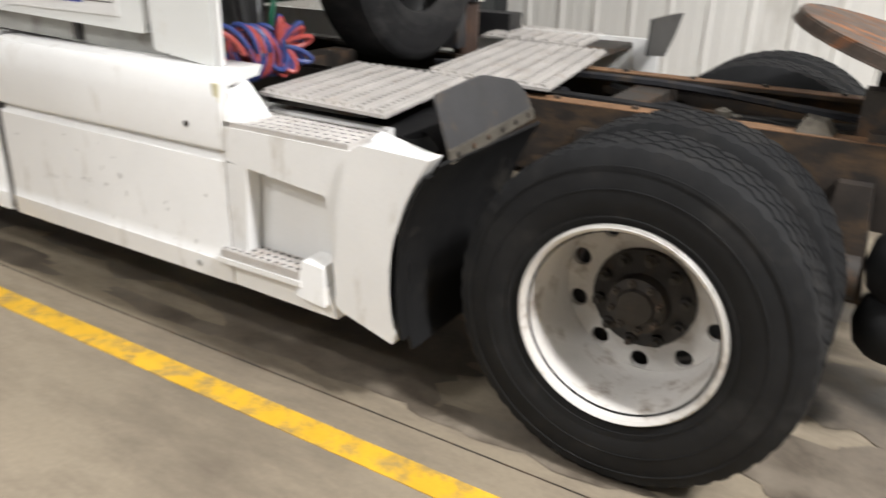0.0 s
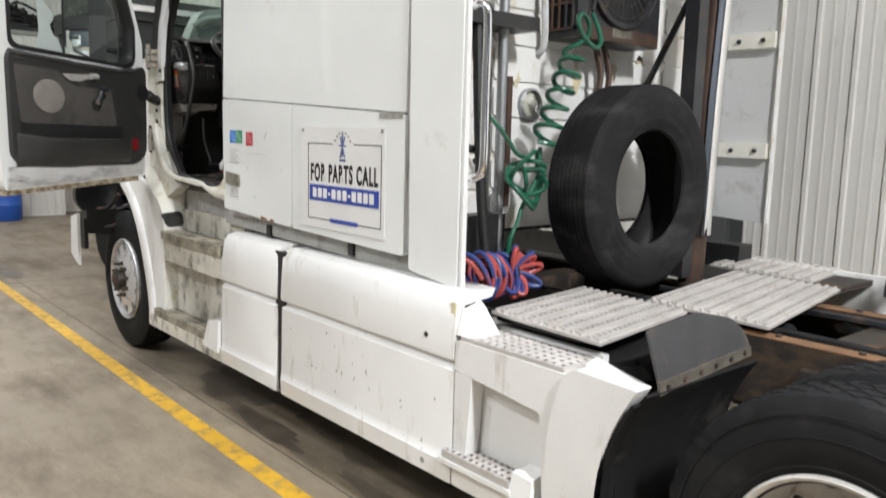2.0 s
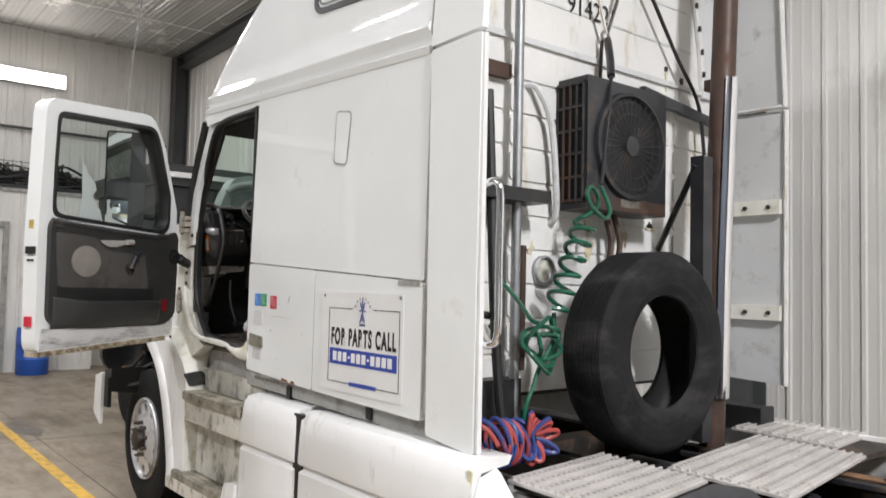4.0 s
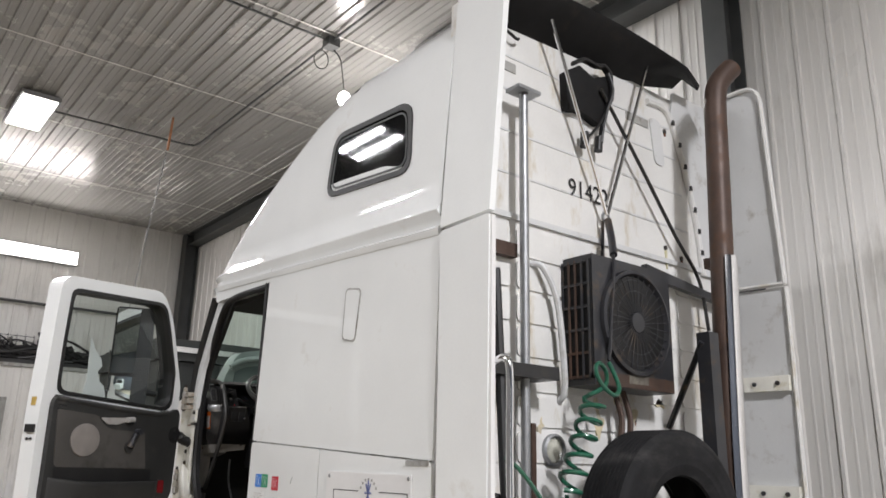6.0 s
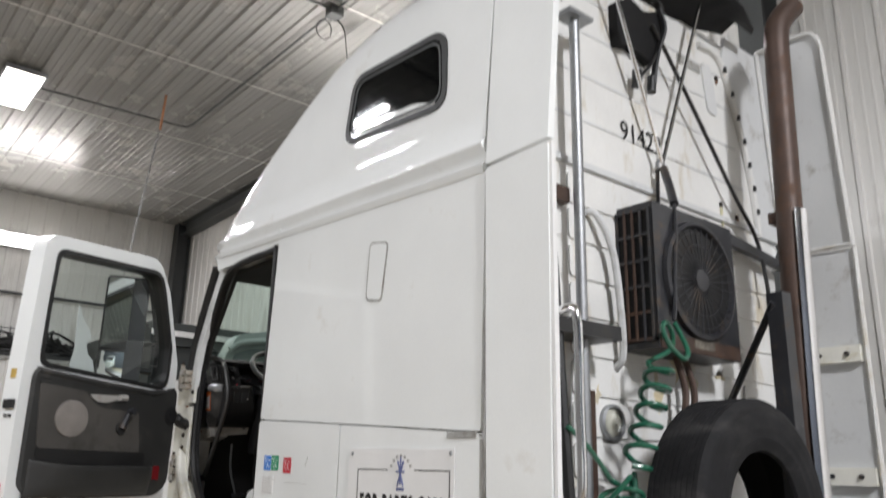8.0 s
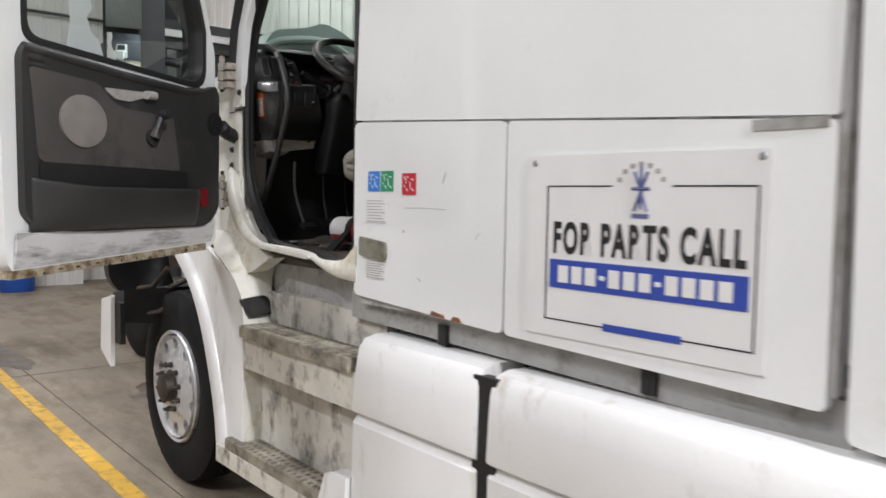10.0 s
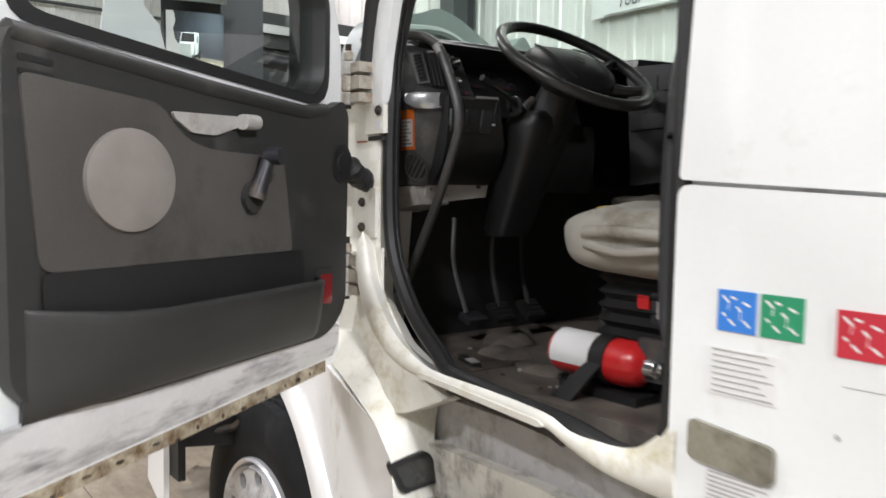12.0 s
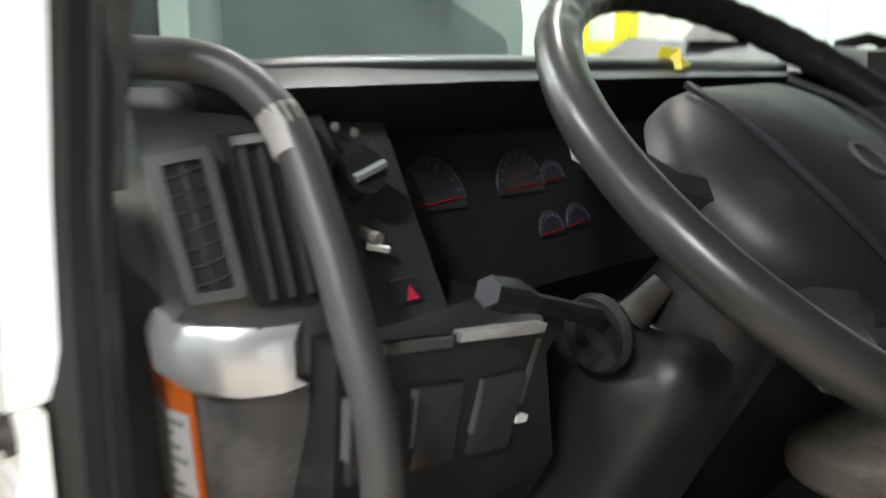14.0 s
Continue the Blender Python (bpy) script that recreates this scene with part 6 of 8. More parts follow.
def soft_sill(quads, n=4):
    """Smooths a list of lower and upper edge points of the sill."""
    low = soft_path([(a, 0, b) for a, b, c, d in quads], n)
    high = soft_path([(c, 0, d) for a, b, c, d in quads], n)
    return [(p.x, p.z, q.x, q.z) for p, q in zip(low, high)]


rows = []
for lx, lz, ux, uz in soft_sill([(-5.47, 1.70, -5.44, 1.82), (-5.43, 1.60, -5.395, 1.68), (-5.35, 1.505, -5.30, 1.565), (-5.22, 1.445, -5.20, 1.50), (-5.06, 1.430, -5.08, 1.463), (-4.84, 1.420, -4.84, 1.456), (-4.66, 1.411, -4.66, 1.446), (-4.58, 1.385, -4.57, 1.427), (-4.48, 1.358, -4.47, 1.421), (-4.39, 1.350, -4.395, 1.436), (-4.33, 1.347, -4.34, 1.48), (-4.30, 1.345, -4.30, 1.52)]):
    rows.append([(lx, 2.08, lz), (lx, 1.972, lz), (lx, 1.960, lz + 0.006), (lx * 0.6 + ux * 0.4, 1.954, lz * 0.6 + uz * 0.4), (lx * 0.2 + ux * 0.8, 1.957, lz * 0.2 + uz * 0.8), (ux, 1.968, uz), (ux, 1.985, uz - 0.012)])
part("sill", add_skin(bmesh.new(), rows), JAMB, truck, "worn white door sill", smooth=60)
part("cab_front_side", prism([(-5.68, 1.36), (-5.52, 1.36), (-5.52, 2.25), (-5.62, 2.25)], "y", 2.06, 2.09, 0.004), JAMB, truck)
part("sill_rail", prism(round_poly([(-5.12, 1.437), (-4.66, 1.414), (-4.64, 1.420), (-4.66, 1.430), (-5.12, 1.452)], 0.004), "y", 1.948, 1.957, 0.003), JAMB, truck, "raised lip along the door sill")
# Dark strip painted in for the thin shade under the sill lip.
part("sill_shade_line", prism([(-5.02, 1.415), (-4.64, 1.392), (-4.60, 1.380), (-4.60, 1.395), (-4.64, 1.41), (-5.02, 1.432)], "y", 1.968, 2.06, 0.002), CHASSIS, truck)
part("door_header", prism([(-5.12, 2.96), (-4.27, 2.97), (-4.27, 3.06), (-5.16, 3.06)], "y", SY + 0.004, 2.06, 0.006), WHITE, truck)
seal_loop = [(-5.412, 2.34), (-5.368, 2.50), (-5.235, 2.70), (-5.04, 2.90), (-4.82, 2.955), (-4.36, 2.95), (-4.325, 2.92), (-4.325, 2.4), (-4.325, 1.9), (-4.33, 1.52), (-4.37, 1.43), (-4.46, 1.405), (-4.62, 1.43),
             (-5.0, 1.455), (-5.12, 1.50), (-5.285, 1.60), (-5.398, 1.77), (-5.420, 2.0)]
pts = [p for p in soft_path([(x, 1.985 + 0.062 * min(1, max(0, (-x - 4.95) / 0.40)), z) for x, z in seal_loop + seal_loop[:1]], 5)][:-1]
part("door_seal", tube(pts, 0.021, 8, True), SEAL, truck, "black rubber door seal")
part("door_seal_lip", tube([(p.x - 0.004, p.y + 0.022, p.z) for p in pts], 0.015, 8, True), BLACK, truck)
part("rear_jamb", prism([(-4.325, 1.38), (-4.285, 1.33), (-4.285, 2.97), (-4.325, 2.95)], "y", SY + 0.062, 2.16, 0.006), LIGHTG, truck, "grey rear door jamb")
part("jamb_strip", tube([(-4.30, 2.0, 1.45), (-4.30, 2.0, 2.9)], 0.008, 6), STEEL, truck)
part("inner_grab", tube(soft_path([(-4.36, 2.10, 2.30), (-4.42, 2.13, 2.27), (-4.46, 2.15, 2.15), (-4.47, 2.15, 1.9), (-4.45, 2.14, 1.65), (-4.38, 2.12, 1.58)]), 0.022, 10), DASH, truck, "dark inner grab handle")
part("clip", tube([(-4.46, 2.13, 2.07), (-4.33, 2.03, 2.065)], 0.010, 8), CHROME, truck)

# --- shell of the interior
part("cab_floor", box(-5.62, -4.3, 2.06, 4.24, 1.36, 1.44, 0.006), MAT, truck, "dirty black rubber floor mat")
bm = bmesh.new()
for k in range(11):
    add_box(bm, -5.30 + k * 0.022, -5.29 + k * 0.022, 2.09, 2.34, 1.44, 1.447)
part("mat_ribs", bm, MAT, truck, smooth=0)
part("sleeper_floor", box(-4.3, -2.57, 2.06, 4.24, 1.30, 1.44, 0.004), LINING, truck)
part("roof_lining", box(-5.2, -2.57, 2.07, 4.23, 2.93, 2.96, 0.004), LINING, truck)
part("bunk", box(-3.4, -2.6, 2.1, 4.2, 1.45, 1.98, 0.05, 3), LINING, truck)
part("far_wall", prism([(-5.62, 1.36), (-2.57, 1.36), (-2.57, 2.92), (-4.35, 2.92), (-4.35, 2.22), (-5.30, 2.22), (-5.55, 2.25)], "y", 4.24, 4.30, 0.004), LINING, truck, "dark far cab side with the passenger window")
part("far_header", prism([(-5.10, 2.86), (-4.35, 2.86), (-4.35, 2.95), (-5.14, 2.95)], "y", 4.24, 4.30, 0.004), LINING, truck)
part("firewall", box(-5.64, -5.585, 2.13, 4.24, 1.36, 2.1, 0.004), LINING, truck)

# windscreen, bowed
rows = []
for k in range(13):
    s = k / 12
    y0, y1 = 2.04 + 2.22 * s, 2.04 + 2.20 * s + 0.01
    bow = math.sin(math.pi * s) ** 0.7
    rows.append([(-5.62 - 0.40 * bow, y0, 2.30 + 0.03 * bow), (-5.13 - 0.33 * bow, y1, 3.02 + 0.03 * bow)])
bm = add_skin(bmesh.new(), rows, closed=False, caps=False)
ws = part("windscreen", bm, SCREEN, truck, "green-tinted curved windscreen", smooth=60)
ws.visible_shadow = False
part("windscreen_seal", tube([Vector(r[0]) + Vector((0, 0, -0.005)) for r in rows], 0.018, 8), SEAL, ws)
part("windscreen_seal", tube([Vector(r[1]) + Vector((0, 0, 0.005)) for r in rows], 0.018, 8), SEAL, ws)

# --- dashboard
dash = part("dashboard", bevel(add_skin(bmesh.new(), [[(x, y, z) for x, z in (
    (-5.62 - b * 0.34, 2.33), (-5.5 - b * 0.2, 2.40 + 0.01 * b), (-5.43 + e, 2.415 + 0.015 * b), (-5.40 + e, 2.40 + 0.02 * b), (-5.42 + e, 2.375 + 0.02 * b), (-5.50 + e * 0.4, 2.34), (-5.52, 2.20), (-5.50, 2.02), (-5.55, 1.98), (-5.62, 1.98))]
    for y, b, e in ((2.14, 0.1, 0.0), (2.2, 0.35, 0.02), (2.4, 0.6, 0.02), (2.75, 0.85, 0.02), (3.1, 0.95, 0.0), (3.6, 0.85, -0.04), (4.0, 0.5, -0.06), (4.22, 0.15, -0.06))]), 0.006), DASHB, truck, "black dashboard")
end_rows = []
for z, bx, by, cx, cy, dx in ((1.965, -5.455, 2.136, -5.425, 2.155, -5.39), (2.06, -5.44, 2.127, -5.385, 2.155, -5.36), (2.17, -5.43, 2.120, -5.350, 2.152, -5.33), (2.235, -5.41, 2.112, -5.345, 2.152, -5.325),
                              (2.262, -5.373, 2.110, -5.347, 2.147, -5.333), (2.30, -5.381, 2.106, -5.360, 2.145, -5.345), (2.362, -5.402, 2.098, -5.387, 2.142, -5.375), (2.392, -5.425, 2.102, -5.410, 2.145, -5.40), (2.405, -5.46, 2.115, -5.445, 2.15, -5.435)):
    end_rows.append([(-5.62, 2.128, z - (0.06 if z > 2.39 else 0.0)), (bx - 0.05, by + 0.006, z), (bx, by, z), ((bx + cx) / 2 + 0.003, (by + cy) / 2 - 0.004, z), (cx, cy, z), (dx, 2.235, z), (-5.62, 2.235, z - (0.06 if z > 2.39 else 0.0))])
part("dash_end", bevel(add_skin(bmesh.new(), end_rows), 0.004, 2, 50), DASH, dash, "dark grey dash end panel", smooth=45)
# slatted side vent
VTL, VTR, VBR, VBL = Vector((-5.4005, 2.100, 2.360)), Vector((-5.387, 2.139, 2.368)), Vector((-5.349, 2.143, 2.271)), Vector((-5.371, 2.111, 2.265))
VN = (VTR - VTL).cross(VBL - VTL).normalized()
VN = VN if VN.x > 0 else -VN


def on_vent(u, v, d=0.0):
    """A point of the slanted side vent: u across, v down, d out."""
    return (VTL * (1 - u) + VTR * u) * (1 - v) + (VBL * (1 - u) + VBR * u) * v + VN * (d + 0.006)


vent = part("side_vent", ring_band(round_poly([(0.2, 0.07), (0.82, 0.07), (0.82, 0.93), (0.2, 0.93)], 0.05), round_poly([(0.0, 0.0), (1.0, 0.0), (1.0, 1.0), (0.0, 1.0)], 0.12), lambda u, v, d: on_vent(u, v, 0.001 + d), 0.006), TRIM, dash, "grey slatted side vent")
bm = bmesh.new()
bm.faces.new([bm.verts.new(on_vent(u, v, 0.0015)) for u, v in ((0.15, 0.03), (0.88, 0.03), (0.88, 0.97), (0.15, 0.97))])
part("vent_well", bm, LINER, vent)
for k in range(7):
    v = 0.14 + 0.12 * k
    part("slat", tube([on_vent(0.2, v + 0.02, 0.003), on_vent(0.5, v + 0.012, 0.0035), on_vent(0.82, v - 0.02, 0.003)], 0.0012, 5), COLM, vent)
part("slat", tube([on_vent(0.5, 0.07, 0.0035), on_vent(0.5, 0.93, 0.0035)], 0.0010, 5), COLM, vent)
# long slats beside it
lv = part("tall_vent", bevel(add_hex(bmesh.new(), [(-5.342, 2.150, 2.262), (-5.333, 2.215, 2.262), (-5.36, 2.215, 2.262), (-5.36, 2.150, 2.262), (-5.378, 2.148, 2.375), (-5.370, 2.215, 2.378), (-5.40, 2.215, 2.378), (-5.40, 2.148, 2.375)]), 0.004), SEAL, dash, "black vent of tall slats")
for k in range(3):
    y = 2.158 + 0.014 * k
    part("slat", tube([(-5.338 + 0.0012 * k, y, 2.268), (-5.374 + 0.0012 * k, y - 0.002, 2.37)], 0.0028, 5), DASH, lv)
part("vent_rim", tube([(-5.374, 2.150, 2.372), (-5.366, 2.195, 2.376)], 0.004, 6), SILVER, lv)
part("silver_trim", bevel(add_skin(bmesh.new(), [[(x, y, 2.197 + q), (x - 0.004, y - 0.008, 2.203 + q), (x - 0.003, y - 0.009, 2.236), (x - 0.006, y - 0.002, 2.247), (x - 0.03, y + 0.03, 2.247), (x - 0.03, y + 0.03, 2.20 + q)] for x, y, q in ((-5.425, 2.112, 0.018), (-5.40, 2.107, 0.008), (-5.375, 2.116, 0.0), (-5.350, 2.138, 0.0), (-5.336, 2.160, 0.002), (-5.330, 2.178, 0.006))]), 0.003, 2, 50), SILVER, dash, "silver trim piece", smooth=50)
def on_end(x, z, d=0.0):
    """A point on the outer face of the dash end, d out from it."""
    for a, b in zip(end_rows, end_rows[1:]):
        if z <= b[2][2]:
            f = (z - a[2][2]) / (b[2][2] - a[2][2])
            line = [Vector(p).lerp(Vector(q), f) for p, q in zip(a[1:5], b[1:5])]
            for p, q in zip(line, line[1:]):
                if x <= q.x or q is line[-1]:
                    return (x, p.y + (q.y - p.y) * (x - p.x) / (q.x - p.x) - d, z)


def end_patch(x0, x1, z0, z1, d, cols=8, rows=4):
    """A thin film on the dash end, leaning with its edge."""
    bm = bmesh.new()
    grid = [[bm.verts.new(on_end(x0 + (x1 - x0) * c / cols + 0.055 * (z0 + (z1 - z0) * r / rows - 2.08), z0 + (z1 - z0) * r / rows, d)) for c in range(cols + 1)] for r in range(rows + 1)]
    for p, q in zip(grid, grid[1:]):
        for c in range(cols):
            bm.faces.new((p[c], p[c + 1], q[c + 1], q[c]))
    bmesh.ops.solidify(bm, geom=bm.faces[:], thickness=0.0008)
    return bm


lab = part("warning_label", end_patch(-5.474, -5.406, 2.074, 2.197, 0.003), ORANGE, dash, "orange warning label")
part("label_field", end_patch(-5.468, -5.412, 2.084, 2.168, 0.0045), PAPER, lab)
for k in range(7):
    z = 2.090 + k * 0.011
    part("text_bar", end_patch(-5.465, -5.416 - 0.007 * (k % 3), z, z + 0.005, 0.006, 8, 1), GREYTRIM, lab)
# Vent placed and squeezed to 0.8 width to fit the camera's view.
VX, VZ, VR = -5.418, 2.022, 0.040
circle = [(math.cos(2 * math.pi * k / 32), math.sin(2 * math.pi * k / 32)) for k in range(32)]
rv = part("oval_vent", tube([on_end(VX + VR * 0.8 * a, VZ + VR * b, 0.003) for a, b in circle], 0.0035, 6, True), DASH, dash, "slotted vent, narrowed to fit the camera's view")
bm = bmesh.new()
hub = bm.verts.new(on_end(VX, VZ, 0.004))
rim = [bm.verts.new(on_end(VX + VR * 0.8 * a, VZ + VR * b, 0.002)) for a, b in circle]
for p, q in zip(rim, rim[1:] + rim[:1]):
    bm.faces.new((hub, p, q))
part("vent_plate", bm, DASH, rv, smooth=60)
for k in range(6):
    o = (k - 2.5) / 3.2
    h = math.sqrt(1 - o * o) * 0.86
    ends = [(VX + VR * 0.8 * (o * 0.80 + s_ * h * 0.60), VZ + VR * (o * -0.60 + s_ * h * 0.80)) for s_ in (-1, -0.33, 0.33, 1)]
    part("slot", tube([on_end(a, b, 0.0042) for a, b in ends], 0.0030, 6), SEAL, rv)
# driver-facing switch panel: upper, then lower under a silver strip
sp = part("switch_panel", bevel(add_hex(bmesh.new(), [(-5.318, 2.212, 2.235), (-5.322, 2.305, 2.235), (-5.46, 2.305, 2.235), (-5.46, 2.212, 2.235), (-5.405, 2.212, 2.392), (-5.425, 2.312, 2.392), (-5.48, 2.312, 2.392), (-5.48, 2.212, 2.392)]), 0.006), DASH, dash, "dark switch panel")
hz = part("hazard_switch", bevel(add_hex(bmesh.new(), [(-5.325, 2.254, 2.247), (-5.325, 2.284, 2.247), (-5.345, 2.284, 2.247), (-5.345, 2.254, 2.247), (-5.334, 2.254, 2.264), (-5.335, 2.284, 2.264), (-5.36, 2.284, 2.264), (-5.36, 2.254, 2.264)]), 0.003), SATIN, sp, "black hazard switch")
bm = bmesh.new()
bm.faces.new([bm.verts.new(q) for q in ((-5.3248, 2.264, 2.2495), (-5.3248, 2.277, 2.2495), (-5.3305, 2.2705, 2.2605))])
part("red_mark", bm, STKR, hz, smooth=0)
part("knob", tube([(-5.372, 2.247, 2.340), (-5.348, 2.244, 2.348)], [0.020, 0.017], 16), SEAL, sp, "black rotary knob")
part("knob_bar", tube([(-5.347, 2.232, 2.343), (-5.345, 2.258, 2.353)], 0.004, 6), SILVER, sp)
for y, z in ((2.232, 2.372), (2.247, 2.377), (2.263, 2.372)):
    part("knob_mark", lathe([(0, 0.0), (0.004, 0.004), (0.005, 0)], (-5.394 - (z - 2.372) * 0.6, y, z), "x", 8), LIGHTG, sp)
part("switch", tube([(-5.362, 2.246, 2.300), (-5.342, 2.250, 2.296)], 0.006, 8), LIGHTG, sp)
part("switch", tube([(-5.345, 2.240, 2.292), (-5.338, 2.256, 2.288)], 0.0035, 6), SILVER, sp)
LROWS = ((1.968, -5.385, -5.380, 2.41), (2.03, -5.335, -5.315, 2.405), (2.10, -5.313, -5.272, 2.385), (2.236, -5.305, -5.248, 2.335))


def on_lower(y, z, d=0.0):
    """A point of the lower dash panel's face."""
    for a, b in zip(LROWS, LROWS[1:]):
        if z <= b[0] or b is LROWS[-1]:
            f = (z - a[0]) / (b[0] - a[0])
            lx, rx, ry = (a[i] * (1 - f) + b[i] * f for i in (1, 2, 3))
            return (lx + (rx - lx) * (y - 2.185) / (ry - 2.185) + d, y, z)


lp = part("lower_switch_panel", bevel(add_skin(bmesh.new(), [[(lx, 2.185, z), (rx, ry, z), (rx - 0.03, ry + 0.03, z), (-5.5, ry + 0.03, z), (-5.5, 2.185, z)] for z, lx, rx, ry in LROWS]), 0.006, 2, 40), COLM, dash, "dark lower dash panel", smooth=50)


def lower_slab(y0, y1, z0, z1, d, w=0.002):
    return bevel(add_hex(bmesh.new(), [on_lower(y0, z0, d), on_lower(y1, z0, d), on_lower(y1, z0, -0.004), on_lower(y0, z0, -0.004), on_lower(y0, z1, d), on_lower(y1, z1, d), on_lower(y1, z1, -0.004), on_lower(y0, z1, -0.004)]), w)


for y in (2.192, 2.240, 2.290):
    s_ = part("switch", lower_slab(y, y + 0.034, 2.13, 2.198, 0.009), SATIN, lp, "black rocker switch")
    part("switch_edge", lower_slab(y - 0.0025, y, 2.15, 2.198, 0.0095, 0), STRUCT, s_)
part("switch_mark", lower_slab(2.325, 2.334, 2.152, 2.158, 0.0115, 0), PAPER, lp)
# One silver strip: its left length is painted duller, as light falls.
part("silver_strip", lower_slab(2.215, 2.262, 2.228, 2.236, 0.006), DASHTONE, lp)
part("silver_strip", lower_slab(2.268, 2.332, 2.231, 2.239, 0.006), SILVER, lp)
part("panel_edge", lower_slab(2.330, 2.334, 2.165, 2.225, 0.003, 0), STRUCT, lp)
# Pale strip paints the windscreen's sheen along the dash top.
part("dash_top_sheen", tube(soft_path([(-5.455, 2.16, 2.398), (-5.43, 2.22, 2.412), (-5.418, 2.40, 2.418), (-5.415, 2.70, 2.422), (-5.425, 3.0, 2.424), (-5.45, 3.4, 2.42)]), 0.016, 12), DASHTONE, dash, "pale strip along the dash top edge, windscreen sheen painted in")
# instrument cluster
part("cluster_face", bevel(add_hex(bmesh.new(), [(-5.40, 2.31, 2.20), (-5.40, 2.88, 2.20), (-5.50, 2.88, 2.20), (-5.50, 2.31, 2.20), (-5.462, 2.31, 2.37), (-5.462, 2.88, 2.37), (-5.52, 2.88, 2.37), (-5.52, 2.31, 2.37)]), 0.004), BLACK, dash, "black instrument cluster")


def on_cluster(y, z, d=0.0):
    return (-5.40 - (z - 2.20) * 0.365 + d, y, z)


for y, z, r in ((2.388, 2.298, 0.040), (2.512, 2.302, 0.036), (2.565, 2.305, 0.019), (2.545, 2.252, 0.020), (2.592, 2.256, 0.020), (2.70, 2.302, 0.036)):
    arc = [(y + r * math.cos(radians(a)), z + r * math.sin(radians(a))) for a in range(-12, 193, 12)]
    g = part("gauge", add_skin(bmesh.new(), [[on_cluster(a, b, d) for a, b in arc] for d in (0.001, 0.004)]), SATIN, dash, "round dark gauge")
    part("gauge_rim", tube([on_cluster(a, b, 0.004) for a, b in arc[1:-1]], 0.0008, 5), STRUCT, g)
    bm = bmesh.new()
    for k in range(9):
        a = radians(15 + 18.75 * k)
        add_tube(bm, [on_cluster(y + r * 0.76 * math.cos(a), z + r * 0.76 * math.sin(a), 0.0046), on_cluster(y + r * 0.9 * math.cos(a), z + r * 0.9 * math.sin(a), 0.0046)], 0.0008, 4)
    part("dial_marks", bm, LOGOM, g)
    part("needle", tube([on_cluster(y - r * 0.85, z - r * 0.10, 0.005), on_cluster(y + r * 0.85, z + r * 0.02, 0.005)], 0.0011, 5), REDL, g, "red needle")
br = part("lower_bracket", bevel(add_hex(bmesh.new(), [(-5.60, 2.15, 1.872), (-5.42, 2.165, 1.905), (-5.42, 2.28, 1.905), (-5.60, 2.28, 1.872), (-5.56, 2.122, 1.957), (-5.43, 2.150, 1.962), (-5.43, 2.28, 1.962), (-5.56, 2.28, 1.957)]), 0.008), LIGHTG, dash, "pale grey lower bracket")
part("lower_bracket", bevel(add_hex(bmesh.new(), [(-5.43, 2.185, 1.905), (-5.375, 2.40, 1.930), (-5.5, 2.42, 1.93), (-5.5, 2.20, 1.905), (-5.41, 2.185, 1.963), (-5.378, 2.415, 1.985), (-5.5, 2.42, 1.985), (-5.5, 2.19, 1.963)]), 0.006), LIGHTG, dash)
for q in ((-5.50, 2.130, 1.935), (-5.418, 2.205, 1.955), (-5.378, 2.375, 1.965)):
    part("screw", lathe([(0, 0.008), (-0.006, 0.008), (-0.007, 0)], q, "y", 8), CHASSIS, br)
part("kick_panel", bevel(add_hex(bmesh.new(), [(-5.60, 2.13, 1.50), (-5.55, 2.20, 1.50), (-5.62, 2.24, 1.50), (-5.66, 2.17, 1.50), (-5.60, 2.13, 1.88), (-5.51, 2.20, 1.88), (-5.60, 2.24, 1.88), (-5.66, 2.17, 1.88)]), 0.01), LIGHTG, dash, "pale grimy kick panel")
part("kick_band", box(-5.60, -5.50, 2.115, 2.23, 1.615, 1.655, 0.012), SEAL, dash)
part("knee_panel", box(-5.55, -5.44, 2.41, 3.0, 1.95, 2.20, 0.02), LINING, dash)
cc = part("centre_console", bevel(add_hex(bmesh.new(), [(-5.26, 3.00, 1.98), (-4.955, 3.12, 2.02), (-5.10, 3.7, 2.02), (-5.55, 3.6, 1.98), (-5.31, 3.02, 2.415), (-4.975, 3.13, 2.418), (-5.10, 3.7, 2.415), (-5.55, 3.6, 2.41)]), 0.02, 3), DASHB, dash, "black centre switch console")


def on_console(u, v, d=0.0):
    a = Vector((-5.26, 3.00, 1.98)).lerp(Vector((-4.955, 3.12, 2.02)), u)
    b = Vector((-5.31, 3.02, 2.415)).lerp(Vector((-4.975, 3.13, 2.418)), u)
    return a.lerp(b, v) + Vector((0.36, -0.93, 0.0)) * d


def console_slab(u0, u1, v0, v1, d, w=0.002):
    return bevel(add_hex(bmesh.new(), [on_console(u0, v0, d), on_console(u1, v0, d), on_console(u1, v0, -0.01), on_console(u0, v0, -0.01), on_console(u0, v1, d), on_console(u1, v1, d), on_console(u1, v1, -0.01), on_console(u0, v1, -0.01)]), w)


for j in range(2):
    for k in range(6):
        u = 0.10 + 0.13 * k
        part("switch", console_slab(u, u + 0.09, 0.60 + 0.18 * j, 0.73 + 0.18 * j, 0.006), DASHB, cc)
        if (j * 6 + k) % 3 == 0:
            part("switch_mark", console_slab(u + 0.03, u + 0.05, 0.68 + 0.18 * j, 0.70 + 0.18 * j, 0.008, 0), LIGHTG, cc)
part("red_mark", console_slab(0.70, 0.80, 0.875, 0.885, 0.010, 0), STKR, cc)
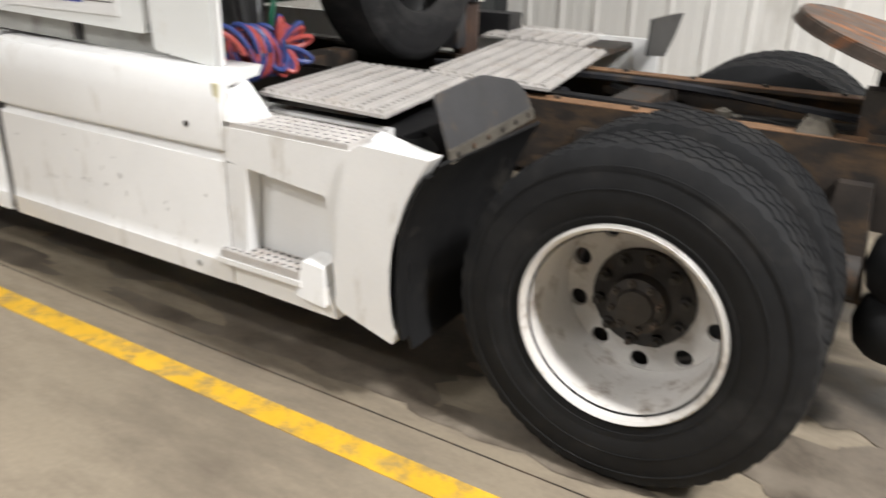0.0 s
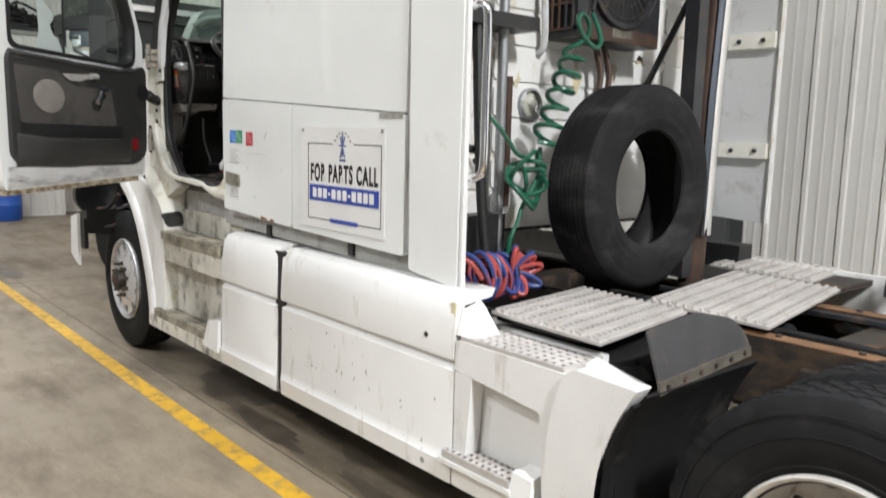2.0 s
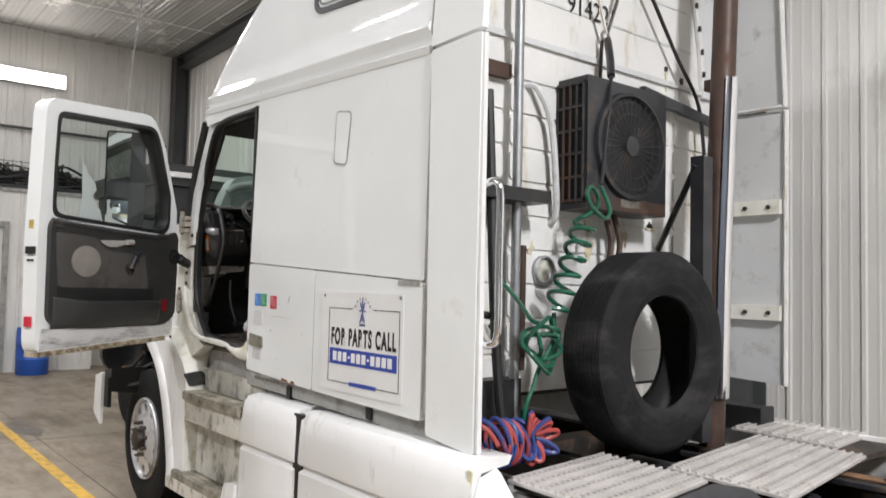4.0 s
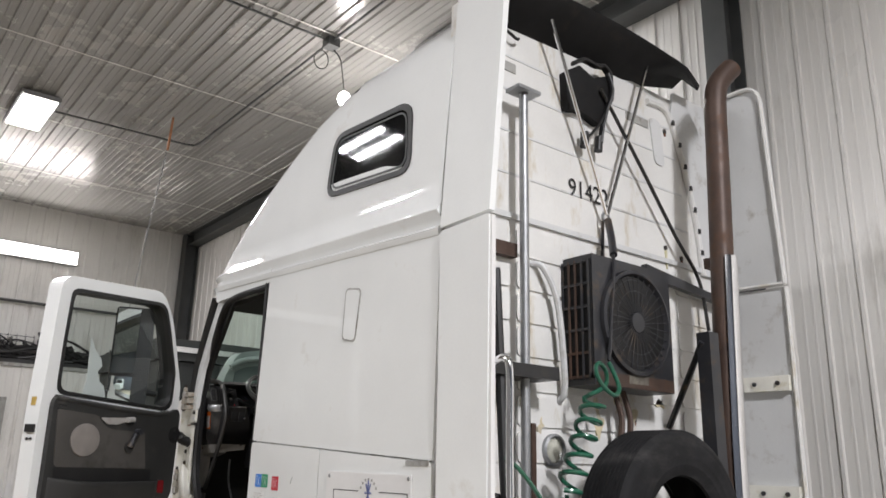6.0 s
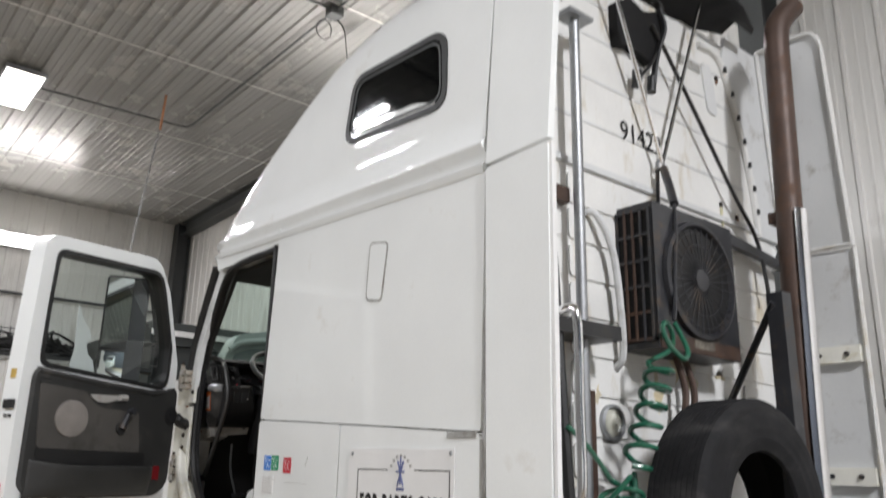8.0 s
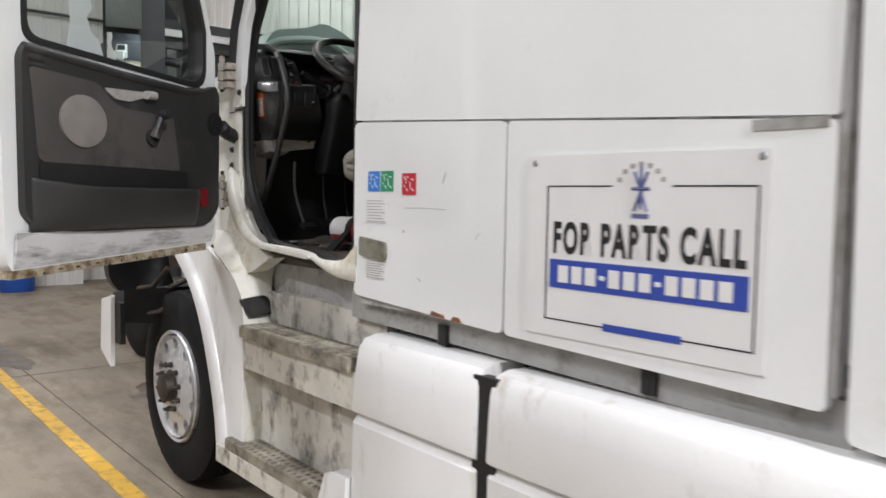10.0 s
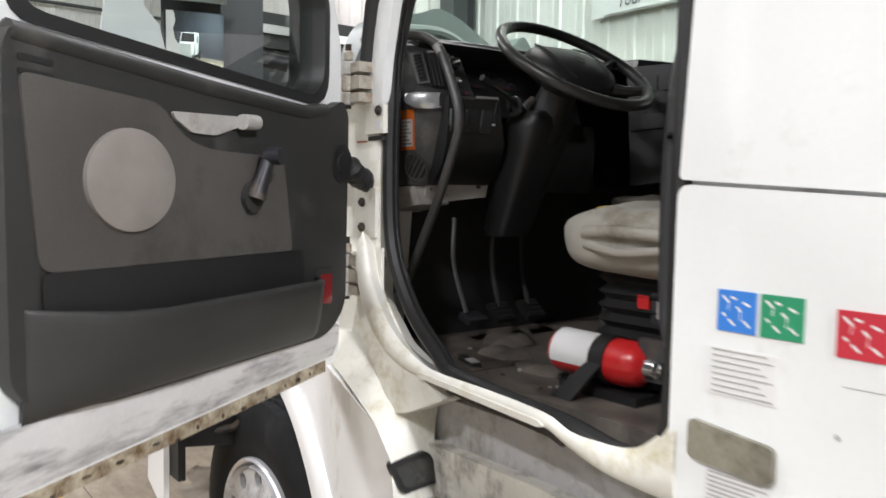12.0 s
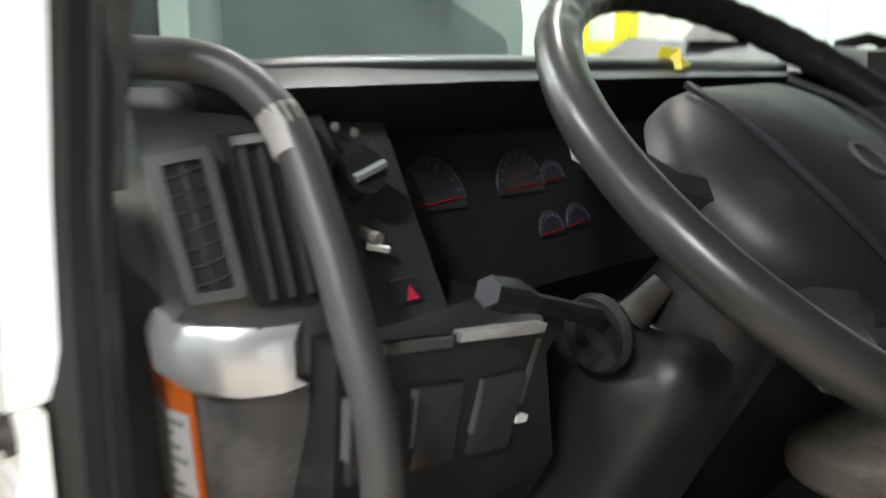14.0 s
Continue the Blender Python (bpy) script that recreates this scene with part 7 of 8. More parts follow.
part("console_ledge", console_slab(0.02, 0.98, 0.46, 0.53, 0.012, 0.004), COLM, cc)
part("radio_slot", console_slab(0.12, 0.88, 0.22, 0.40, 0.004), DASHB, cc)
part("console_trim", console_slab(0.92, 0.97, 0.05, 0.95, 0.006), COLM, cc)
part("heater_cover", puffy(-5.14, 3.04, 1.90, 0.16, 0.13, 0.045, 0.42, 6), HEATM, dash, "grimy brown-grey heater cover", smooth=60)
part("tunnel_cover", bevel(add_hex(bmesh.new(), [(-5.30, 2.88, 1.44), (-4.4, 2.90, 1.44), (-4.4, 3.45, 1.44), (-5.30, 3.45, 1.44), (-5.25, 2.92, 1.74), (-4.4, 2.93, 1.76), (-4.4, 3.42, 1.76), (-5.25, 3.42, 1.74)]), 0.03, 3), COVER, truck, "dark grey engine tunnel cover")
rnd = random.Random(11)
junk = part("dash_tray", bevel(add_hex(bmesh.new(), [(-5.75, 3.05, 2.44), (-5.30, 3.06, 2.42), (-5.2, 3.6, 2.42), (-5.7, 3.7, 2.43), (-5.72, 3.10, 2.475), (-5.32, 3.10, 2.455), (-5.22, 3.55, 2.46), (-5.68, 3.65, 2.465)]), 0.006), BLACK, truck, "black tray of odds and ends on the dash")
for k in range(9):
    x, y = rnd.uniform(-5.62, -5.3), rnd.uniform(3.1, 3.5)
    a = rnd.uniform(0, 3.1)
    part("scrap", tube([(x, y, 2.468), (x + 0.05 * math.cos(a), y + 0.05 * math.sin(a), 2.482), (x + 0.1 * math.cos(a + 0.3), y + 0.1 * math.sin(a + 0.3), 2.473)], rnd.uniform(0.006, 0.014), 6, flat=0.5), BLACK if k % 3 else STRUCT, junk)
part("paper_scrap", bevel(add_hex(bmesh.new(), [(-5.6, 3.08, 2.47), (-5.5, 3.10, 2.47), (-5.5, 3.22, 2.47), (-5.62, 3.24, 2.47), (-5.58, 3.10, 2.51), (-5.53, 3.12, 2.50), (-5.52, 3.2, 2.485), (-5.6, 3.2, 2.495)]), 0.006), LIGHTG, truck, "crumpled pale paper")
part("yellow_tag", bevel(add_hex(bmesh.new(), [(-5.43, 2.73, 2.425), (-5.39, 2.735, 2.425), (-5.395, 2.765, 2.43), (-5.44, 2.76, 2.43), (-5.42, 2.735, 2.452), (-5.40, 2.745, 2.448), (-5.41, 2.76, 2.442), (-5.43, 2.755, 2.446)]), 0.003), YPOST, truck, "crumpled yellow tag")

# driver's grab handle
part("grab_handle", tube(soft_path([(-5.46, 2.075, 2.424), (-5.43, 2.115, 2.426), (-5.395, 2.155, 2.420), (-5.352, 2.176, 2.387), (-5.313, 2.18, 2.324), (-5.281, 2.18, 2.263), (-5.255, 2.18, 2.205), (-5.247, 2.18, 2.15), (-5.257, 2.18, 2.105), (-5.285, 2.18, 2.04), (-5.351, 2.18, 1.909), (-5.432, 2.18, 1.772), (-5.50, 2.178, 1.66), (-5.545, 2.165, 1.625), (-5.59, 2.13, 1.62)]), 0.0148, 14), HANDLE, truck, "grey curved grab handle")
part("handle_foot", lathe([(-0.012, 0.0), (-0.012, 0.03), (0.0, 0.034), (0.02, 0.03), (0.02, 0)], (-5.45, 2.085, 2.424), "y", 16), SEAL, truck)
part("handle_sticker", tube([(-5.357, 2.1748, 2.392), (-5.349, 2.1765, 2.382), (-5.339, 2.1778, 2.366)], 0.0154, 14), LIGHTG, truck, "worn pale sticker on the handle")

# steering column and wheel
def round_block(rows, e=0.42, n=32):
    """A soft-cornered block through cross sections of (x, y, z, half length, half width)."""
    def pw(v):
        return math.copysign(abs(v) ** e, v)
    return add_skin(bmesh.new(), [[(x + a * pw(math.cos(2 * math.pi * k / n)), y + b * pw(math.sin(2 * math.pi * k / n)), z) for k in range(n)] for x, y, z, a, b in rows])


col = part("steering_column", round_block([(-5.375, 2.495, 1.80, 0.050, 0.060), (-5.370, 2.497, 1.83, 0.060, 0.070), (-5.330, 2.505, 1.95, 0.066, 0.080), (-5.285, 2.515, 2.08, 0.074, 0.096), (-5.258, 2.520, 2.155, 0.080, 0.106), (-5.250, 2.522, 2.185, 0.076, 0.100), (-5.245, 2.525, 2.205, 0.060, 0.082), (-5.240, 2.528, 2.212, 0.03, 0.04)]), COLM, truck, "dark plastic steering column cover", smooth=60)
part("column_neck", tube([(-5.26, 2.53, 2.14), (-5.20, 2.54, 2.25), (-5.165, 2.546, 2.32)], [0.075, 0.062, 0.055], 18), DASHB, col)
part("column_collar", tube([(-5.250, 2.452, 2.215), (-5.232, 2.472, 2.248)], [0.017, 0.011], 14, flat=0.6), TRIML, col)
part("ignition_ring", lathe([(0.0, 0.0), (0.0, 0.032), (-0.006, 0.034), (-0.012, 0.030), (-0.010, 0.020), (0.002, 0.016), (0.002, 0)], (-5.245, 2.405, 2.215), "y", 20), DASHB, col, "black ignition surround")
part("stalk", tube([(-5.250, 2.42, 2.220), (-5.238, 2.36, 2.243), (-5.224, 2.285, 2.270)], [0.011, 0.008, 0.007], 8), DASHB, col, "black control stalk")
part("stalk_knob", tube([(-5.226, 2.295, 2.267), (-5.222, 2.272, 2.276), (-5.217, 2.240, 2.287)], [0.008, 0.012, 0.0105], 6), SATIN, col)
WC, WN, WR = Vector((-5.128, 2.544, 2.350)), Vector((0.576, -0.034, 0.817)).normalized(), 0.2496
wu = (Vector((0, 1, 0)) - WN * WN.y).normalized()
wv = WN.cross(wu).normalized()


def on_wheel(r, a, h=0.0):
    return WC + wu * (r * math.cos(a)) + wv * (r * math.sin(a)) + WN * h


sw = part("steering_wheel", tube([on_wheel(WR, 2 * math.pi * k / 160, 0.0) for k in range(160)], [0.0175 + (0.0009 * math.sin(k * 2.1) if 12 < k < 62 else 0.0) for k in range(160)], 16, True), WHEELM, truck, "large worn black steering wheel")
shape = round_poly([(0.165, 0.05), (0.10, 0.125), (-0.10, 0.125), (-0.165, 0.05), (-0.165, -0.05), (-0.09, -0.115), (0.09, -0.115), (0.165, -0.05)], 0.04, 4)
bm = add_skin(bmesh.new(), [[WC + wu * (q[0] * k) + wv * (q[1] * k) + WN * h for q in shape] for h, k in ((-0.095, 0.40), (-0.07, 0.80), (-0.035, 1.0), (-0.018, 0.98), (-0.002, 0.90), (0.012, 0.66), (0.019, 0.40), (0.022, 0.15))])
pad = part("horn_pad", bm, COLM, sw, "black horn pad", smooth=50)
for sx in (-1, 1):
    part("pad_seam", tube(soft_path([WC + wu * (sx * 0.085) + wv * 0.112 + WN * 0.002, WC + wu * (sx * 0.098) + wv * 0.05 + WN * 0.0165, WC + wu * (sx * 0.100) + wv * -0.03 + WN * 0.0165, WC + wu * (sx * 0.078) + wv * -0.098 + WN * 0.003], 5), 0.0034, 6), SATIN, pad)
part("emblem", ring_band([(0.016 * math.cos(radians(a)), 0.016 * math.sin(radians(a))) for a in range(0, 360, 24)], [(0.020 * math.cos(radians(a)), 0.020 * math.sin(radians(a))) for a in range(0, 360, 24)], lambda u, v, d: WC + wu * u + wv * (v - 0.01) + WN * (0.0215 + d), 0.002), STRUCT, pad)
for a in (0.25, math.pi - 0.25, math.pi + 0.55, -0.55):
    part("spoke", tube([on_wheel(0.10, a, -0.045), on_wheel(0.19, a, -0.03), on_wheel(WR, a, -0.004)], [0.024, 0.018, 0.013], 8, flat=1.8), WHEELM, sw)

# pedals and stick
part("pedal", bevel(add_hex(bmesh.new(), [(-5.46, 2.36, 1.52), (-5.40, 2.36, 1.50), (-5.40, 2.44, 1.50), (-5.46, 2.44, 1.52), (-5.45, 2.36, 1.54), (-5.39, 2.36, 1.52), (-5.39, 2.44, 1.52), (-5.45, 2.44, 1.54)]), 0.004), SATIN, truck)
part("pedal_arm", tube(soft_path([(-5.45, 2.33, 1.86), (-5.46, 2.34, 1.7), (-5.44, 2.38, 1.54)]), 0.008, 6), STEEL, truck)

for y, x in ((2.52, -5.40), (2.66, -5.40)):
    pd = part("pedal", bevel(add_hex(bmesh.new(), [(x - 0.05, y - 0.045, 1.55), (x + 0.01, y - 0.045, 1.50), (x + 0.01, y + 0.045, 1.50), (x - 0.05, y + 0.045, 1.55), (x - 0.04, y - 0.045, 1.565), (x + 0.02, y - 0.045, 1.515), (x + 0.02, y + 0.045, 1.515), (x - 0.04, y + 0.045, 1.565)]), 0.004), SEAL, truck, "worn black foot pedal")
    for k in range(4):
        f = (k + 0.5) / 4
        part("tread", tube([(x - 0.04 + 0.06 * f, y - 0.038, 1.567 - 0.05 * f), (x - 0.04 + 0.06 * f, y + 0.038, 1.567 - 0.05 * f)], 0.004, 5), SATIN, pd)
    part("pedal_arm", tube(soft_path([(x - 0.06, y, 1.88), (x - 0.07, y, 1.7), (x - 0.03, y, 1.55)]), 0.010, 6), LINING, truck)
for k, (x, y, a, b, c) in enumerate(((-5.18, 2.33, 0.10, 0.07, 0.022), (-5.05, 2.52, 0.12, 0.08, 0.026), (-5.33, 2.48, 0.08, 0.09, 0.03), (-4.98, 2.28, 0.09, 0.05, 0.016))):
    part("mat_lump", puffy(x, y, 1.441, a, b, c, 0.8, 20 + k, 20, 10), MAT, truck, smooth=70)
br_ = part("floor_brush", bevel(add_hex(bmesh.new(), [(-5.20, 2.155, 1.4405), (-5.10, 2.125, 1.4405), (-5.09, 2.150, 1.4405), (-5.19, 2.180, 1.4405), (-5.20, 2.155, 1.458), (-5.10, 2.125, 1.458), (-5.09, 2.150, 1.458), (-5.19, 2.180, 1.458)]), 0.003), SEAL, truck, "small black brush on the floor mat")
for k in range(6):
    part("bristle", tube([(-5.15 + 0.009 * k, 2.139 - 0.0027 * k, 1.459), (-5.142 + 0.009 * k, 2.164 - 0.0027 * k, 1.461)], 0.0018, 5), LIGHTG, br_)

# --- seats
def seat(cx, y0, y1, label):
    ym, hy = (y0 + y1) / 2, (y1 - y0) / 2
    s = part("driver_seat" if y0 < 3 else "passenger_seat", puffy(cx + 0.245, ym, 1.824, 0.295, hy, 0.100, 0.5, 3), SEATM, truck, label, smooth=60)
    loops = []
    for k in range(15):
        q = 0.0 if k % 2 else 0.018
        loops.append([(x, y, 1.50 + 0.0185 * k) for x, y in round_poly([(cx + 0.07 - q, y0 + 0.10 - q), (cx + 0.44 + q, y0 + 0.10 - q), (cx + 0.44 + q, y1 - 0.08 + q), (cx + 0.07 - q, y1 - 0.08 + q)], 0.08, 3)])
    part("bellows", add_skin(bmesh.new(), loops), SEAL, s, "black rubber bellows", smooth=25)
    part("seat_base", box(cx + 0.05, cx + 0.45, y0 + 0.06, y1 - 0.05, 1.44, 1.50, 0.01), SATIN, s)
    part("backrest", bevel(add_hex(bmesh.new(), [(cx + 0.44, y0 + 0.02, 1.85), (cx + 0.56, y0 + 0.02, 1.80), (cx + 0.56, y1 - 0.02, 1.80), (cx + 0.44, y1 - 0.02, 1.85), (cx + 0.60, y0 + 0.05, 2.62), (cx + 0.70, y0 + 0.05, 2.62), (cx + 0.70, y1 - 0.05, 2.62), (cx + 0.60, y1 - 0.05, 2.62)]), 0.04, 3), LINING, s)
    return s


ds = seat(-4.90, 2.235, 2.80, "worn beige driver's seat, cover torn at the edge")
part("seam_tear", tube(soft_path([(-4.83, 2.32, 1.897), (-4.80, 2.34, 1.903), (-4.76, 2.345, 1.900), (-4.73, 2.37, 1.899)]), [0.004] + [0.012] * 17 + [0.004], 8, flat=0.5), FOAM, ds, "yellow foam in a tear")
part("seam_tear", tube(soft_path([(-4.62, 2.258, 1.875), (-4.585, 2.262, 1.883), (-4.54, 2.262, 1.872)]), [0.004] + [0.010] * 11 + [0.004], 8, flat=0.5), FOAM, ds, "yellow foam in a tear")
part("side_cover", tube(soft_path([(-4.80, 2.245, 1.845), (-4.68, 2.228, 1.852), (-4.52, 2.232, 1.846)]), 0.016, 10), SEATM, ds)
part("side_cover", tube(soft_path([(-4.79, 2.24, 1.815), (-4.67, 2.226, 1.80), (-4.54, 2.23, 1.812)]), 0.012, 10), SEATM, ds)
part("side_strap", box(-4.60, -4.40, 2.225, 2.245, 1.50, 1.60, 0.006), COVER, ds)
part("seat_switch", box(-4.68, -4.645, 2.318, 2.34, 1.655, 1.69, 0.005), RED, ds)
for k in range(2):
    part("seat_switch", box(-4.62 + 0.05 * k, -4.582 + 0.05 * k, 2.318, 2.34, 1.635, 1.68, 0.004), LIGHTG, ds)
part("switch_plate", box(-4.64, -4.50, 2.322, 2.335, 1.62, 1.70, 0.004), SATIN, ds)
part("belt_anchor", tube(soft_path([(-4.42, 2.20, 1.78), (-4.46, 2.21, 1.7), (-4.47, 2.22, 1.6), (-4.44, 2.24, 1.5)]), 0.02, 8, flat=0.4), SEATM, ds)
seat(-4.95, 3.50, 4.05, "worn beige passenger seat")

# ---------------------------------------------------------------- the open door
TH = radians(60)
HX, HY = -5.44, 1.88


def on_door(u, z, d=0.0):
    """A point of the open door: u from the hinge, z up, d out from its inner face."""
    return (HX + u * math.cos(TH) + d * math.sin(TH), HY - u * math.sin(TH) + d * math.cos(TH), z)


def puffy_rag():
    """A crumpled rag lying in the door pocket."""
    rr = random.Random(5)
    loops = []
    for i in range(9):
        f = i / 8
        r = 0.006 + 0.026 * math.sin(math.pi * f)
        loops.append([on_door(0.66 + 0.17 * f + r * 0.3 * math.cos(a), 1.655 + r * math.sin(a) * rr.uniform(0.7, 1.2), 0.052 + 0.5 * r * math.cos(a) * rr.uniform(0.8, 1.1)) for a in [2 * math.pi * k / 12 for k in range(12)]])
    return add_skin(bmesh.new(), loops)


def door_slab(poly, d0, d1, w=0.006, seg=2):
    bm = add_skin(bmesh.new(), [[on_door(u, z, d) for u, z in poly] for d in (d0, d1)])
    return bevel(bm, w, seg)


outer = round_poly([(-0.02, 1.43), (1.17, 1.37), (1.185, 2.10), (1.16, 2.94), (0.26, 3.02), (0.13, 2.82), (-0.02, 2.36)], [0.06, 0.10, 0.02, 0.09, 0.09, 0.05, 0.02], 4)
hole = round_poly([(0.065, 2.182), (1.085, 2.222), (1.085, 2.55), (1.075, 2.87), (0.235, 2.935), (0.17, 2.78), (0.06, 2.45)], [0.10, 0.06, 0.02, 0.06, 0.08, 0.04, 0.02], 4)
door = part("cab_door", ring_band(hole, outer, lambda u, v, d: on_door(u, v, -0.115 + d), 0.11), WHITE, truck, "white cab door standing open", smooth=35)
low = round_poly([(-0.015, 1.45), (1.14, 1.40), (1.15, 2.20), (0.0, 2.17)], 0.03)
part("door_skin", door_slab(low, -0.113, -0.02), WHITE, door)
part("window_seal", ring_band(round_poly([(0.082, 2.200), (1.068, 2.240), (1.068, 2.55), (1.058, 2.852), (0.248, 2.915), (0.186, 2.772), (0.082, 2.458)], [0.10, 0.06, 0.02, 0.06, 0.08, 0.04, 0.02], 4), round_poly([(0.058, 2.176), (1.09, 2.216), (1.09, 2.55), (1.08, 2.875), (0.23, 2.94), (0.165, 2.785), (0.055, 2.455)], [0.10, 0.06, 0.02, 0.06, 0.08, 0.04, 0.02], 4), lambda u, v, d: on_door(u, v, -0.117 + d), 0.119), SEAL, door, "black window seal")
bm = bmesh.new()
bm.faces.new([bm.verts.new(on_door(u, z, -0.04)) for u, z in hole])
pane = part("window_pane", bm, GLASS, door, "side window glass", smooth=0)
pane.visible_shadow = False
trim_out = round_poly([(0.0, 1.60), (0.10, 1.528), (0.90, 1.53), (1.06, 1.55), (1.115, 1.60), (1.12, 2.16), (1.10, 2.198), (0.30, 2.152), (0.10, 2.168), (0.02, 2.205), (-0.01, 2.16)], [0.05, 0.06, 0.05, 0.03, 0.03, 0.02, 0.01, 0.04, 0.04, 0.03, 0.02], 4)
part("trim_panel", door_slab(trim_out, -0.01, 0.028, 0.012, 3), TRIM, door, "dark grey moulded trim panel")
ins = round_poly([(0.291, 1.784), (1.058, 1.790), (1.09, 2.126), (0.77, 2.110), (0.70, 2.045), (0.62, 2.026), (0.333, 2.022)], [0.02, 0.03, 0.02, 0.03, 0.05, 0.06, 0.02], 4)
part("trim_insert", door_slab(ins, 0.0275, 0.034, 0.004), TRIML, door, "lighter worn trim insert")
part("belt_rail", add_tube(bmesh.new(), [on_door(1.10, 2.190, 0.016), on_door(0.6, 2.160, 0.02), on_door(0.22, 2.148, 0.02), on_door(0.10, 2.165, 0.012)], 0.02, 10), TRIM, door)
rows = []
for u, q in ((0.175, 0.12), (0.185, 0.45), (0.205, 0.8), (0.25, 1.0), (0.5, 1.0), (0.8, 1.0), (0.9, 0.92), (0.97, 0.72), (1.03, 0.42), (1.07, 0.2), (1.09, 0.06)):
    top = 1.704 + 0.12 * max(0.0, u - 0.86)
    rows.append([on_door(u, z, 0.022 + d * q) for z, d in ((1.534, 0.0), (1.540, 0.026), (1.556, 0.044), (1.60, 0.058), (top - 0.03, 0.070), (top - 0.010, 0.073), (top - 0.002, 0.068), (top, 0.058), (top - 0.004, 0.050), (top - 0.014, 0.046), (1.63, 0.036), (1.61, 0.0))])
part("armrest_pocket", add_skin(bmesh.new(), rows), TRIM, door, "dark grey moulded map pocket", smooth=70)
part("pocket_rag", puffy_rag(), LINING, door, "crumpled dark rag in the pocket", smooth=70)
# Black slab stands for the shade inside the pocket mouth.
part("pocket_shade", door_slab(round_poly([(0.235, 1.63), (1.05, 1.63), (1.056, 1.790), (0.239, 1.782)], 0.02), 0.0342, 0.0352, 0), SEAL, door)
# The disc is stretched sideways to fit the camera's view.
bm = add_skin(bmesh.new(), [[on_door(0.852 + r * 1.15 * math.cos(2 * math.pi * k / 36), 1.953 + r * math.sin(2 * math.pi * k / 36), d) for k in range(36)] for r, d in ((0.100, 0.033), (0.099, 0.043), (0.090, 0.046), (0.05, 0.048), (0.01, 0.0485))])
part("speaker_grille", bm, SPEAK, door, "pale speaker grille, widened to fit the camera's view", smooth=50)
part("pull_recess", door_slab(round_poly([(0.52, 2.082), (0.60, 2.058), (0.678, 2.058), (0.731, 2.084), (0.735, 2.097), (0.50, 2.108)], 0.008), 0.028, 0.036, 0.003), LIGHTG, door, "pale door pull")
part("pull_lever", add_tube(bmesh.new(), [on_door(0.465, 2.098, 0.045), on_door(0.525, 2.094, 0.05)], 0.018, 10), LIGHTG, door)
part("window_crank", add_tube(bmesh.new(), [on_door(0.475, 1.921, 0.05), on_door(0.465, 1.970, 0.062), on_door(0.452, 2.012, 0.07)], [0.026, 0.017, 0.016], 12), SATIN, door, "grey window crank")
part("crank_boss", add_tube(bmesh.new(), [on_door(0.475, 1.921, 0.03), on_door(0.475, 1.921, 0.048)], 0.036, 18), TRIM, door)
part("crank_knob", add_tube(bmesh.new(), [on_door(0.450, 2.020, 0.066), on_door(0.450, 2.020, 0.108)], 0.0205, 14), SATIN, door)
part("red_reflector", door_slab(round_poly([(0.095, 1.622), (0.152, 1.626), (0.150, 1.708), (0.095, 1.708)], 0.014), 0.026, 0.038, 0.004), REDL, door, "red reflector lens")
part("reflector_rim", ring_band(round_poly([(0.095, 1.622), (0.152, 1.626), (0.150, 1.708), (0.095, 1.708)], 0.014), round_poly([(0.074, 1.60), (0.17, 1.604), (0.166, 1.724), (0.074, 1.724)], 0.018), lambda u, v, d: on_door(u, v, 0.026 + d), 0.006), TRIM, door)
part("boot_socket", add_tube(bmesh.new(), [on_door(0.03, 2.02, 0.01), on_door(0.03, 2.02, 0.032)], [0.062, 0.056], 24), SEAL, door, "black rubber boot socket")
part("boot_socket_core", add_tube(bmesh.new(), [on_door(0.03, 2.02, 0.02), on_door(0.03, 2.02, 0.036)], [0.036, 0.030], 20), BLACK, door)
for z in (2.118, 2.142):
    part("belt_slot", door_slab(round_poly([(1.02, z), (1.09, z + 0.003), (1.09, z + 0.014), (1.02, z + 0.011)], 0.004, 2), 0.028, 0.030, 0), SEAL, door)
# door bottom edge with rust, end face with latch
# Besides streaks, the grey paint carries the shade of this turned-in edge.
part("lower_return", add_skin(bmesh.new(), [[on_door(u, 1.548 - 0.012 * u, 0.010), on_door(u, 1.545 - 0.012 * u, 0.020), on_door(u, 1.50 - 0.03 * u, 0.014), on_door(u, 1.455 - 0.045 * u, -0.002), on_door(u, 1.452 - 0.045 * u, -0.012)] for u in (0.02, 0.3, 0.6, 0.9, 1.14)]), DOORLOW, door, "streaked turned-in lower door edge, its shade toned into the paint", smooth=50)
part("lower_flange", door_slab([(0.06, 1.412), (1.15, 1.366), (1.15, 1.398), (0.06, 1.446)], -0.112, -0.003, 0.004), FLANGE, door, "rusting lower door flange")
rnd = random.Random(21)
u = 0.14
while u < 1.1:
    w, h, z = rnd.uniform(0.008, 0.03), rnd.uniform(0.004, 0.010), 1.432 - 0.046 * u + rnd.uniform(-0.014, 0.0)
    part("rust_patch", door_slab(round_poly([(u, z), (u + w * 0.6, z - h * 0.4), (u + w, z + h * 0.3), (u + w * 0.7, z + h), (u + w * 0.1, z + h * 0.8)], 0.004, 2), -0.004, -0.002, 0), RUST if rnd.random() < 0.6 else CHASSIS, door)
    u += w + rnd.uniform(0.03, 0.09)


def end_box(z0, z1, d0, d1, out=0.004):
    return door_slab([(1.17, z0), (1.184 + out, z0), (1.184 + out, z1), (1.17, z1)], d0, d1, 0.002)


part("latch", end_box(1.985, 2.03, -0.09, -0.02, 0.012), SEAL, door, "black door latch")
